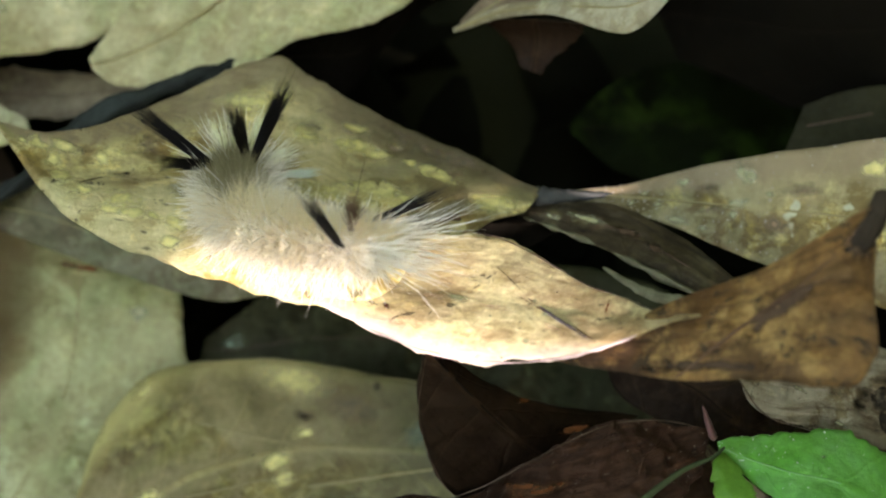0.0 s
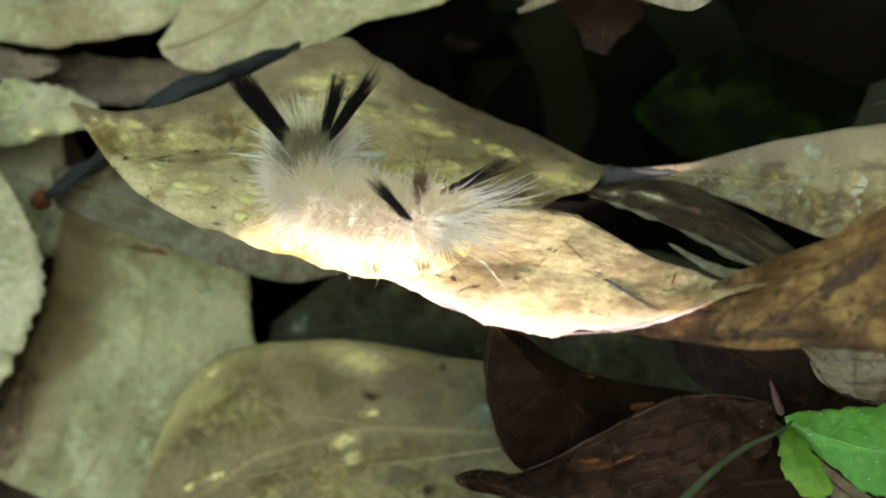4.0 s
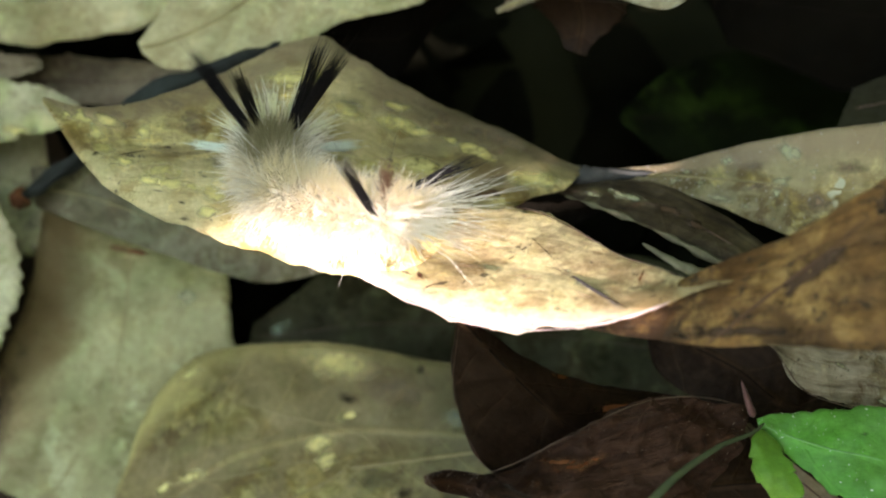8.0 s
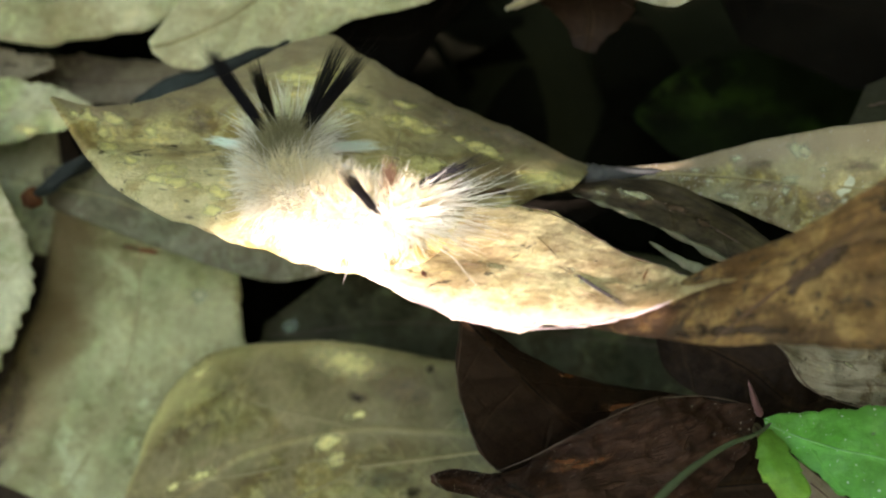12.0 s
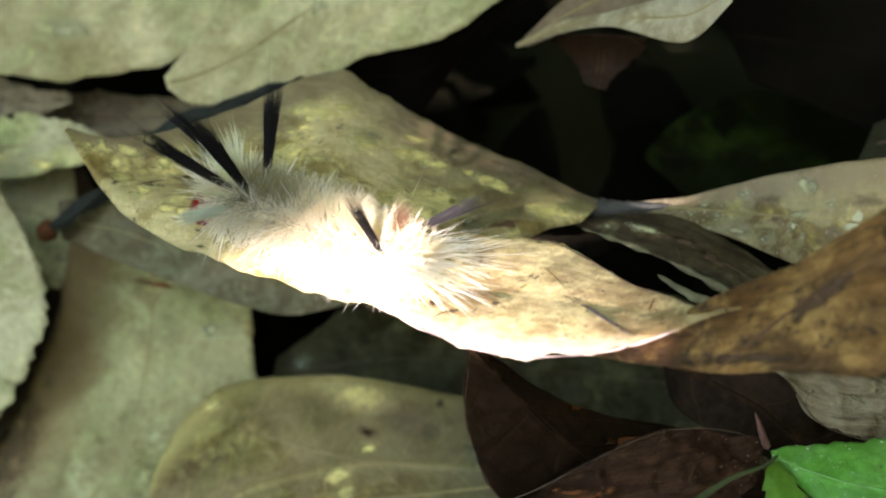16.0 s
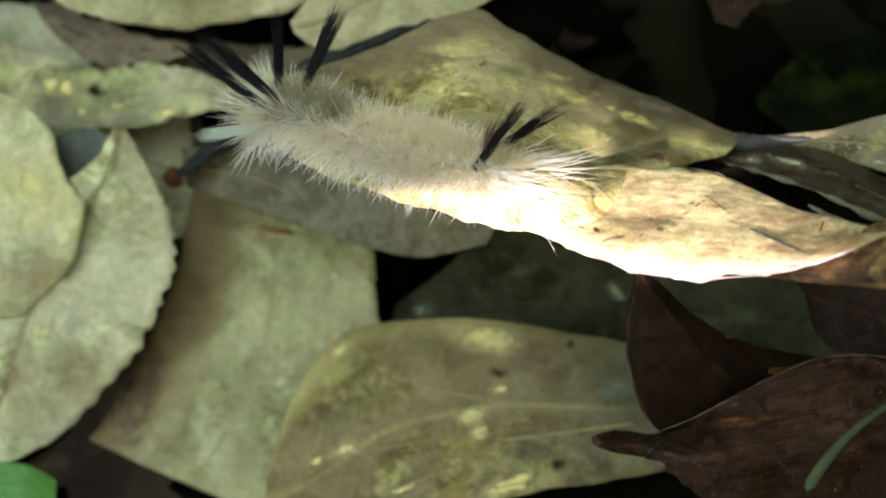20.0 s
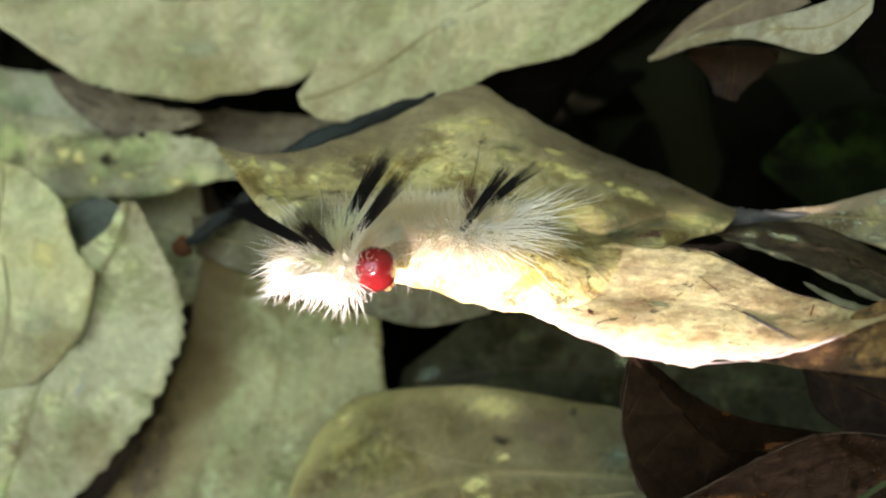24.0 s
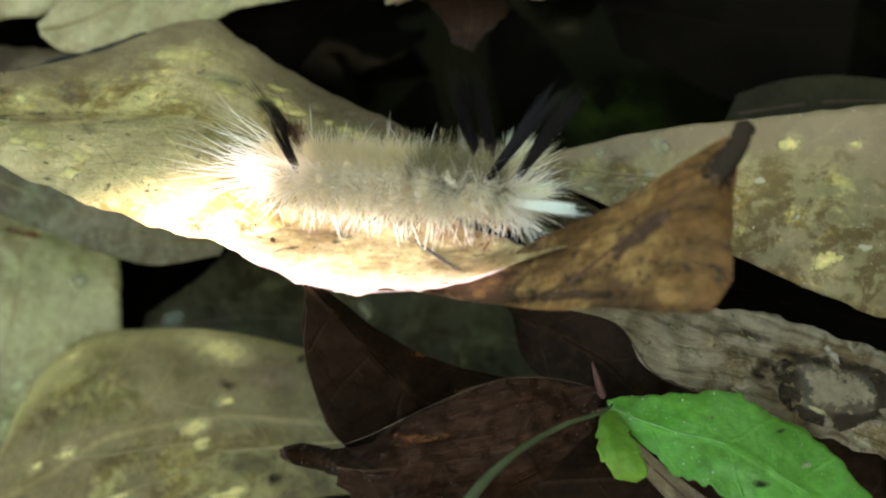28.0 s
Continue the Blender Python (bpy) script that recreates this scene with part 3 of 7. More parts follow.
def rim_line(owner, st, side, radius, mat, label, lo=0.05, hi=0.95, name="rim"):
    """A thin dry rolled edge along one margin; side 0 is the first half, 1 the second."""
    rows = rail_rows(st)
    pts = []
    for k in range(13):
        s = spline(rows, lo + (hi - lo) * k / 12)
        pts.append(Vector(s[3 + 3 * side:6 + 3 * side]) * 1000 + VIEW * 0.05)
    me = tube_mesh(name, pts, [radius * (0.6 + 0.9 * noise.noise(Vector((k * 1.3, 0, radius)))) for k in range(13)], owner.location, 7, 80, 0.8)
    return part(name, me, mat, owner, label)


# ---- ground ----
def ground():
    verts, faces = [], []
    rings = [0.0, 0.02, 0.04, 0.06, 0.08, 0.10, 0.13, 0.17, 0.22, 0.3, 0.5, 1.0, 3.0, 10.0, 60.0, 400.0]
    n = 64
    for r in rings:
        for k in range(n):
            a = math.tau * k / n
            x, y = r * math.cos(a) - 0.02, r * math.sin(a)
            near = math.exp(-(r / 0.25) ** 2)
            z = -0.062 - 0.22 * y * near + 0.004 * near * noise.noise(Vector((x * 40, y * 40, 0)))
            verts.append((x, y, z))
    for i in range(len(rings) - 1):
        for k in range(n):
            a, b = i * n + k, i * n + (k + 1) % n
            faces.append((a, b, b + n, a + n))
    me = bpy.data.meshes.new("ground")
    me.from_pydata(verts, [], faces)
    ob = new("ground", smooth(me))
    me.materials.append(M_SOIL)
    tagged(ob, "humus of the forest floor, coloured dark for the shaded gaps", "ground", "", "structure")


ground()


def litter():
    """Decayed leaf scraps that cover the humus below and around the larger leaves."""
    rnd = random.Random(5)
    verts, faces, tags = [], [], []
    for i in range(900):
        r = 0.012 + 0.34 * rnd.random() ** 0.8
        a = rnd.uniform(0, math.tau)
        x, y = r * math.cos(a) - 0.02, r * math.sin(a)
        near = math.exp(-(math.hypot(x + 0.02, y) / 0.25) ** 2)
        c = Vector((x, y, -0.060 - 0.22 * y * near + rnd.uniform(0.0, 0.008)))
        turn = Euler((rnd.uniform(-0.4, 0.4), rnd.uniform(-0.4, 0.4), rnd.uniform(0, math.tau))).to_matrix()
        ln, wd_, curl = rnd.uniform(0.010, 0.026), rnd.uniform(0.004, 0.010), rnd.uniform(-0.3, 0.3)
        first = len(verts)
        for j in range(7):
            v = j / 6
            w = wd_ * math.sin(math.pi * (0.04 + 0.92 * v)) ** 0.8
            for u in (-1, -0.5, 0, 0.5, 1):
                verts.append(c + turn @ Vector((ln * (v - 0.5) * 2, w * u, curl * w * u * u + 0.002 * math.sin(4 * v + i))))
                tags += [u, v * ln * 2, w]
        for j in range(6):
            for k in range(4):
                q = first + j * 5 + k
                faces.append((q, q + 1, q + 6, q + 5))
    me = bpy.data.meshes.new("leaf_litter")
    me.from_pydata(verts, [], faces)
    t = me.attributes.new("blade", "FLOAT_VECTOR", "POINT")
    t.data.foreach_set("vector", tags)
    ob = new("leaf_litter", smooth(me))
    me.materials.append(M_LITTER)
    tagged(ob, "decayed leaf litter covering the humus, darkened for the shade there", "leaf litter", "", "stuff")


def far_litter():
    """Brown fallen leaves strewn over the rest of the clearing."""
    rnd = random.Random(15)
    verts, faces, tags = [], [], []
    for i in range(2600):
        r = math.sqrt(rnd.uniform(0.30 ** 2, 2.1 ** 2))
        a = rnd.uniform(0, math.tau)
        c = Vector((r * math.cos(a) - 0.02, r * math.sin(a), -0.058 + rnd.uniform(0.0, 0.012)))
        turn = Euler((rnd.uniform(-0.3, 0.3), rnd.uniform(-0.3, 0.3), rnd.uniform(0, math.tau))).to_matrix()
        ln, half, curl = rnd.uniform(0.03, 0.06), rnd.uniform(0.012, 0.024), rnd.uniform(-0.3, 0.4)
        first = len(verts)
        for j in range(5):
            w = half * math.sin(math.pi * (0.05 + 0.90 * j / 4)) ** 0.8
            for u in (-1, 0, 1):
                verts.append(c + turn @ Vector((ln * (j / 2 - 1), w * u, curl * w * u * u)))
                tags += [u, j * ln / 2, w]
        for j in range(4):
            for k in range(2):
                q = first + j * 3 + k
                faces.append((q, q + 1, q + 4, q + 3))
    me = bpy.data.meshes.new("fallen_leaf_carpet")
    me.from_pydata(verts, [], faces)
    me.attributes.new("blade", "FLOAT_VECTOR", "POINT").data.foreach_set("vector", tags)
    ob = new("fallen_leaf_carpet", smooth(me))
    me.materials.append(M_FARLITTER)
    tagged(ob, "brown fallen leaves carpeting the clearing", "leaf litter", "", "stuff")


litter()
far_litter()


def shade_canopy():
    """Unseen foliage, added high overhead to keep the sun off, but for the gap through which the fleck falls."""
    rnd = random.Random(9)
    aim = Vector((-0.0024, -0.0131, 0.0291))
    side = SUN_WAY.cross(Vector((0, 1, 0))).normalized()
    up = side.cross(SUN_WAY)
    verts, faces = [], []

    def inside(x, y, grow=0.0):
        """A slit that follows the leaf's raised rim, and a wider lobe over the caterpillar's resting place."""
        wob = 0.0004 * noise.noise(Vector((x * 300, 3, 0)))
        far = min(1.0, max(0.0, (-x - 0.003) / 0.013))
        wide = min(1.0, max(0.0, (x - 0.0005) / 0.009))
        past = min(1.0, max(0.0, (x - 0.012) / 0.006))
        slit = -0.021 - grow < x < 0.036 + grow and -0.0047 + 0.0020 * wide + 0.0017 * past + 0.0003 * far - wob - grow < y < -0.0006 - 0.0020 * far - 0.0012 * max(0.0, (-x - 0.016) / 0.006) + wob + grow
        floor_ = 0.0055 - 0.0092 * min(1.0, max(0.0, (x - 0.003) / 0.006)) + 0.0027 * past
        roof_ = 0.0135 - 0.0025 * min(1.0, max(0.0, (x - 0.014) / 0.010)) - 0.006 * max(0.0, (x - 0.034) / 0.006)
        lobe = 0.0002 - grow < x < 0.040 + grow and floor_ - grow < y < roof_ + wob + grow
        return slit or lobe

    # broad leaves all over, small leaves round the gap
    for step, ln, w, reach in ((0.014, 0.030, 0.020, 0.60), (0.006, 0.013, 0.0085, 0.19), (0.0012, 0.0021, 0.0014, 0.06)):
        n = int(reach / step)
        for i in range(-n, n + 1):
            for j in range(-n, n + 1):
                x, y = i * step + rnd.uniform(-0.3, 0.3) * step, j * step + rnd.uniform(-0.3, 0.3) * step
                wave = noise.noise(Vector((x * 9, y * 9, reach)))
                if math.hypot(x, y) > reach * (1 + 0.12 * wave) or x < -0.17 - 0.03 * wave or (x < -0.12 and rnd.random() < 0.2) or (reach > 0.5 and math.hypot(x, y) < 0.1):
                    continue
                ang = rnd.uniform(0, math.tau)
                h = (0.38 if reach < 0.1 else 1.15) + rnd.uniform(0, 0.05)
                if inside(x, y, ln * 0.7 if reach < 0.1 else ln * 0.9 + 0.007):
                    continue
                d, e = Vector((math.cos(ang), math.sin(ang))), Vector((-math.sin(ang), math.cos(ang)))
                first = len(verts)
                for p, q in ((-1, 0), (-0.4, -1), (0.4, -0.8), (1, 0), (0.4, 0.8), (-0.4, 1)):
                    verts.append(aim + side * (x + d.x * ln * p + e.x * w * q) + up * (y + d.y * ln * p + e.y * w * q)
                                 + SUN_WAY * (h + rnd.uniform(0, 0.004)))
                faces.append(tuple(range(first, first + 6)))
    me = bpy.data.meshes.new("crown")
    me.from_pydata(verts, [], faces)
    # Trunk and branches are made up to carry the added foliage.
    hub = aim + side * 0.35 - up * 0.20 + SUN_WAY * 1.24
    foot = Vector((-0.62, -0.85, -0.07))
    tree = thing("sapling", "unseen broadleaf tree added to shade the leaf litter", "tree", foot)
    mm = [q * 1000 for q in (foot, foot.lerp(hub, 0.4) + Vector((0.03, 0.02, 0)), foot.lerp(hub, 0.75), hub)]
    part("trunk", tube_mesh("trunk", mm, [17, 14, 11, 8], foot, 14, 40, 0.15), M_BARK, tree)
    for k, (x, y) in enumerate(((0.10, 0.42), (-0.12, 0.20), (-0.14, -0.22), (0.12, -0.50), (0.50, 0.16), (0.52, -0.30), (0.30, 0.45))):
        end = aim + side * x + up * y + SUN_WAY * 1.22
        mm = [q * 1000 for q in (hub, hub.lerp(end, 0.5) + SUN_WAY * 0.03, end)]
        part("branch", tube_mesh("branch", mm, [6, 4, 1.5], foot, 8, 24, 0.2, k), M_BARK, tree)
    for v in me.vertices:
        v.co -= foot
    crown = part("crown", me, M_GREEN, tree, "dense green leaves with a small gap")
    tagged(crown, kind="stuff")
    # one unseen leaf, added to nod over the upper side of the gap and shade it
    base = aim + SUN_WAY * 0.75
    verts, faces = [], []
    for j in range(13):
        v = j / 6 - 1
        half = 0.018 * (1 - abs(v) ** 7)
        for u in (-1, 0, 1):
            verts.append(side * (0.020 + 0.038 * v) + up * (0.018 + half * u) + SUN_WAY * 0.001 * u * u)
    for j in range(12):
        for c in range(2):
            q = j * 3 + c
            faces.append((q, q + 1, q + 4, q + 3))
    me = bpy.data.meshes.new("loose_leaf")
    me.from_pydata(verts, [], faces)
    loose = part("loose_leaf", smooth(me), M_GREEN, tree)
    loose.location = base - foot
    return loose, base - foot, up


LOOSE, LOOSE_AT, LOOSE_UP = shade_canopy()


def swaying_branch():
    """An unseen thin bough added higher up; one long leaf of it half covers the sun and then moves clear of it."""
    aim = Vector((-0.0024, -0.0131, 0.0291))
    side = SUN_WAY.cross(Vector((0, 1, 0))).normalized()
    up = side.cross(SUN_WAY)
    home = aim + SUN_WAY * 2.0
    far = Vector((1.55, -1.05, 1.10))
    bough = thing("swaying_branch", "unseen leafy bough added to dim the sun at first", "branch", home)
    mm = [q * 1000 for q in (far, far.lerp(home, 0.5) + Vector((0, 0, 0.08)), home - side * 0.19 + up * 0.062, home + side * 0.14 + up * 0.058)]
    part("stem", tube_mesh("stem", mm, [9, 6, 3.5, 1.2], home, 8, 40, 0.2, 5), M_BARK, bough)
    rnd = random.Random(44)
    for k, (x, y, ln, w, turn) in enumerate(((0.0, 0.031, 0.135, 0.030, 0.0), (-0.15, 0.075, 0.06, 0.022, 1.9), (0.13, 0.09, 0.05, 0.02, 0.8), (-0.06, 0.095, 0.055, 0.022, 1.4))):
        verts, faces = [], []
        for j in range(17):
            v = j / 8 - 1
            half = w * (1 - abs(v) ** 4)
            for u in (-1, 0, 1):
                a, b = ln * v, half * u
                verts.append(side * (x + a * math.cos(turn) - b * math.sin(turn)) + up * (y + a * math.sin(turn) + b * math.cos(turn)) + SUN_WAY * (0.004 * u * u + 0.003 * rnd.random()))
        for j in range(16):
            for c in range(2):
                q = j * 3 + c
                faces.append((q, q + 1, q + 4, q + 3))
        me = bpy.data.meshes.new("leaf")
        me.from_pydata(verts, [], faces)
        part("leaf", smooth(me), M_GREEN, bough)
    return bough, home, up


BOUGH, BOUGH_AT, BOUGH_UP = swaying_branch()


def shade_wall():
    """Unseen dark leafy wall, added all round to leave light from above and from one side only."""
    verts, faces = [], []
    n, rows = 72, 14
    for j in range(rows + 1):
        for k in range(n):
            a = math.tau * k / n
            top = 4.3 + 3.2 * math.cos(a - radians(42)) + 0.25 * noise.noise(Vector((math.cos(a) * 5, math.sin(a) * 5, 0)))
            r = 2.0 + 0.25 * noise.noise(Vector((math.cos(a) * 6, math.sin(a) * 6, j * 0.7)))
            verts.append((r * math.cos(a), r * math.sin(a), -0.2 + top * j / rows))
    for j in range(rows):
        for k in range(n):
            a, b = j * n + k, j * n + (k + 1) % n
            faces.append((b, a, a + n, b + n))
    rnd = random.Random(31)
    for _ in range(5200):
        a = rnd.uniform(0, math.tau)
        top = 4.3 + 3.2 * math.cos(a - radians(42))
        c = Vector((math.cos(a), math.sin(a), 0)) * rnd.uniform(1.78, 2.12) + Vector((0, 0, -0.15 + top * rnd.random()))
        turn = Euler((rnd.uniform(-0.7, 0.7), rnd.uniform(-0.7, 0.7), rnd.uniform(0, math.tau))).to_matrix() @ Euler((radians(60), 0, 0)).to_matrix()
        s = rnd.uniform(0.06, 0.15)
        first = len(verts)
        for x, y, z in ((-1, 0, 0), (-0.4, -0.4, 0.05), (0.4, -0.35, 0.05), (1, 0, -0.1), (0.4, 0.35, 0.05), (-0.4, 0.4, 0.05)):
            verts.append(c + turn @ Vector((x, y, z)) * s)
        faces.append(tuple(range(first, first + 6)))
    me = bpy.data.meshes.new("undergrowth_backdrop")
    me.from_pydata(verts, [], faces)
    ob = new("undergrowth_backdrop", smooth(me))
    me.materials.append(M_WOODS)
    tagged(ob, "unseen dark green leafy wall added to cut off low skylight", "undergrowth", "", "structure")


shade_wall()

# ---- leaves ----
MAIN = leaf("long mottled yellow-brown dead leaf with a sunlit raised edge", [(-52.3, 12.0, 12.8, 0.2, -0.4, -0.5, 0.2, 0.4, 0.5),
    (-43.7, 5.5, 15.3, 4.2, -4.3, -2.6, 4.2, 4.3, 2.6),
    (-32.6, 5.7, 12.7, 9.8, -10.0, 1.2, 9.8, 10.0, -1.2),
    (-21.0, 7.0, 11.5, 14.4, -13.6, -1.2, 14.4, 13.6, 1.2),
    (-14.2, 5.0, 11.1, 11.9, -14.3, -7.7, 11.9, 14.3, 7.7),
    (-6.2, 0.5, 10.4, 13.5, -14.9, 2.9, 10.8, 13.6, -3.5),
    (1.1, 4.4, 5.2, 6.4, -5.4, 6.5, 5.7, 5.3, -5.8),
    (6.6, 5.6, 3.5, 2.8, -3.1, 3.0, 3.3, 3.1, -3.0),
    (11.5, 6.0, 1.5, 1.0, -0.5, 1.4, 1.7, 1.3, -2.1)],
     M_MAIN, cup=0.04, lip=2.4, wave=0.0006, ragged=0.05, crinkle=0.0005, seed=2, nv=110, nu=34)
ST_FRONT = [(-13.3, -5.9, 17.0, 4.3, -5.7, -3.8, 4.3, 5.7, 3.8),
    (-6.0, -8.5, 19.3, 5.5, -7.1, -3.6, 5.5, 7.1, 3.6),
    (0.8, -9.8, 20.7, 6.6, -8.7, -3.9, 6.6, 8.7, 3.9),
    (6.7, -11.2, 23.5, 6.2, -7.9, -5.3, 6.2, 7.9, 5.3),
    (12.3, -13.2, 26.5, 4.3, -6.0, -4.5, 4.3, 6.0, 4.5),
    (15.4, -14.1, 28.1, 3.0, -4.6, -3.4, 3.0, 4.6, 3.4),
    (18.3, -14.7, 30.1, 2.0, -3.0, -2.6, 2.0, 3.0, 2.6),
    (20.7, -15.4, 32.7, 0.9, -1.6, -1.4, 0.9, 1.6, 1.4),
    (22.9, -15.7, 35.0, 0.3, -0.7, -0.6, 0.3, 0.7, 0.6),
    (24.9, -15.9, 37.1, 0.1, -0.1, -0.1, 0.1, 0.1, 0.1)]
st = ST_FRONT
at = MAIN.location
part("front_strip", blade_mesh("front_strip", st, at, cup=0.04, wave=0.0005, seed=2, nv=110, nu=30, lip=1.5, ragged=0.11, crinkle=0.0004), M_FRONT, MAIN, "sunlit yellow front strip of the torn blade")
st = [(12.2, -16.9, 28.5, 0.6, -2.5, 4.4, 0.6, 2.5, -4.4),
    (20.5, -16.9, 33.5, 3.2, -2.4, 3.8, 3.2, 2.4, -3.8),
    (26.6, -17.3, 38.7, 4.5, -2.0, 4.0, 4.5, 2.0, -4.0),
    (31.8, -16.7, 43.0, 5.5, -1.7, 4.5, 5.5, 1.7, -4.5),
    (36.6, -15.7, 45.3, 7.4, -1.1, 3.3, 7.9, 1.1, -3.3),
    (39.2, -15.9, 45.0, 7.6, -1.4, -0.9, 8.1, 1.4, 0.9),
    (40.0, -16.6, 44.6, 2.9, -1.7, -2.7, 2.9, 1.7, 2.7)]
part("folded_end", blade_mesh("folded_end", st, at, wave=0.0007, seed=4, crinkle=0.0007, nv=90, nu=30), M_FOLD, MAIN, "scorched brown folded leaf end")
part("petiole", tube_mesh("petiole", [(36.9, -12.8, 45.0), (38.8, -10.5, 46.2), (40.2, -8.2, 46.3), (41.2, -5.9, 46.3)], [0.5, 1.15, 1.0, 0.85], at, 10, 24, 0.5, 2, 0.5), M_SHADESTALK, MAIN, "dark leaf stalk")
RIGHT = leaf("tan spotted dead leaf with a pale midrib and grey stalk", [(11.4, 7.0, -1.3, 0.4, 0.0, 0.0, 0.4, 0.0, 0.0),
    (17.5, 6.9, -0.3, 0.8, 0.0, 0.0, 0.8, 0.0, 0.0),
    (22.4, 6.2, 1.0, 1.6, -0.5, -0.2, 1.6, 0.5, 0.2),
    (28.5, 5.6, 2.4, 3.5, -0.9, -0.6, 3.5, 0.9, 0.6),
    (36.2, 4.1, 4.6, 6.0, -1.4, -0.6, 6.0, 1.4, 0.6),
    (44.8, 2.9, 5.9, 8.1, -1.9, -0.7, 8.1, 1.9, 0.7),
    (55.2, 1.2, 7.5, 10.9, -1.9, -0.6, 10.9, 1.9, 0.6),
    (65.0, -0.2, 8.2, 12.6, -2.0, -0.8, 12.6, 2.0, 0.8),
    (77.0, -2.0, 7.7, 7.4, -1.0, -0.5, 7.4, 1.0, 0.5)],
     M_RIGHT, rib=0.2, seed=6, wave=0.0013)
part("petiole", tube_mesh("petiole", [(11.1, 7.0, -0.3), (13.2, 6.5, 0.1), (16.4, 6.6, 0.6), (21.0, 6.6, 1.1)], [1.3, 1.2, 0.75, 0.35], RIGHT.location, 10, 30, 0.4), M_PETIOLE, RIGHT, "dark grey leaf stalk")
ST_STRIP = [(8.9, 4.7, 0.1, 0.3, 0.0, 0.0, 0.3, 0.0, 0.0),
    (14.6, 3.4, 2.9, 1.8, -0.9, -0.4, 1.8, 0.9, 0.4),
    (21.0, 1.2, 4.9, 2.9, -2.3, -1.0, 2.9, 2.3, 1.0),
    (27.5, -3.1, 7.2, 2.8, -2.4, -1.3, 2.8, 2.4, 1.3),
    (33.1, -8.3, 11.6, 1.9, -2.2, -0.8, 1.9, 2.2, 0.8)]
STRIPLEAF = leaf("narrow grey-brown dead leaf with pale ribs", ST_STRIP,
     M_STRIP, seed=8, rib=0.15, rib_mat=M_DARKRIB, cup=0.1, crinkle=0.0012, ragged=0.08)
TOP = leaf("pale olive dead leaf with a rounded end", [(-47.6, 28.7, -12.4, 0.9, 0.0, -0.1, 0.9, 0.0, 0.1),
    (-45.0, 29.4, -12.8, 3.7, -1.5, 0.0, 3.7, 1.5, 0.0),
    (-39.2, 31.8, -12.2, 7.1, -3.5, -0.6, 7.1, 3.5, 0.6),
    (-33.3, 35.4, -11.3, 10.0, -4.5, -1.2, 10.0, 4.5, 1.2),
    (-25.5, 40.2, -9.6, 11.1, -6.0, -1.8, 11.1, 6.0, 1.8),
    (-17.0, 43.1, -8.8, 12.1, -6.9, -3.1, 12.1, 6.9, 3.1),
    (-8.9, 45.7, -7.7, 11.0, -7.3, -2.9, 11.0, 7.3, 2.9),
    (-0.6, 47.2, -6.3, 7.7, -6.4, -1.2, 7.7, 6.4, 1.2)],
     M_TOP, rib=0.3, seed=10, wave=0.0014, cup=0.06)
TOPLEFT = leaf("broad pale olive dead leaf", [(-37.5, 46.3, -15.8, -5.4, -0.7, -1.8, -5.4, 0.7, 1.8),
    (-47.3, 46.8, -16.7, -12.1, -2.5, -0.4, -12.1, 2.5, 0.4),
    (-58.2, 47.5, -17.0, -14.8, -4.0, 1.1, -14.8, 4.0, -1.1),
    (-70.4, 47.6, -17.5, -15.4, -4.4, 2.4, -15.4, 4.4, -2.4),
    (-83.3, 48.4, -17.8, -13.2, -4.8, 4.0, -13.2, 4.8, -4.0),
    (-93.7, 50.0, -17.9, -8.3, -4.3, 4.1, -8.3, 4.3, -4.1),
    (-102.8, 50.8, -18.2, -3.0, -1.9, 2.2, -3.0, 1.9, -2.2)],
     M_TOP, rib=0.35, seed=12, wave=0.0016, cup=0.08)
LEFTLEAF = leaf("large pale serrated dead leaf with lichen blotches", [(-70.3, 13.0, -10.2, -0.7, -0.1, -0.2, -0.7, 0.1, 0.2),
    (-71.4, 8.7, -13.8, -3.7, 1.3, 1.9, -3.7, -1.3, -1.9),
    (-76.7, 3.3, -17.7, -9.8, 1.7, 6.8, -9.8, -1.7, -6.8),
    (-80.9, -3.2, -20.9, -14.0, 2.2, 8.2, -14.0, -2.2, -8.2),
    (-85.2, -9.6, -24.6, -15.7, 2.0, 7.7, -15.7, -2.0, -7.7),
    (-88.0, -16.2, -27.2, -14.9, 1.3, 5.8, -14.9, -1.3, -5.8),
    (-90.7, -23.1, -30.0, -11.3, 0.8, 3.7, -11.3, -0.8, -3.7),
    (-91.9, -28.1, -31.2, -6.0, 0.5, 2.5, -6.0, -0.5, -2.5),
    (-93.5, -30.4, -31.8, -1.1, 0.5, 1.0, -1.1, -0.5, -1.0)],
     M_LEFT, seed=14, wave=0.0012, teeth=0.07, ragged=0.04, rib=0.13, cup=0.05)
LOBE = leaf("bright yellow-green blotched dead leaf", [(-90.1, 20.1, -13.0, -3.9, -0.4, -1.0, -3.9, 0.4, 1.0),
    (-90.1, 15.0, -13.8, -8.7, -0.9, -0.6, -8.7, 0.9, 0.6),
    (-90.1, 9.2, -14.7, -11.0, -1.5, -1.4, -11.0, 1.5, 1.4),
    (-88.5, 2.6, -16.9, -12.6, -0.9, 0.9, -12.6, 0.9, -0.9),
    (-89.8, -5.2, -19.6, -10.5, 0.3, 3.5, -10.5, -0.3, -3.5),
    (-92.2, -11.0, -22.6, -5.7, 0.9, 3.0, -5.7, -0.9, -3.0)],
     M_LOBE, rib=0.25, ragged=0.07, seed=16, teeth=0.02, cup=0.05)
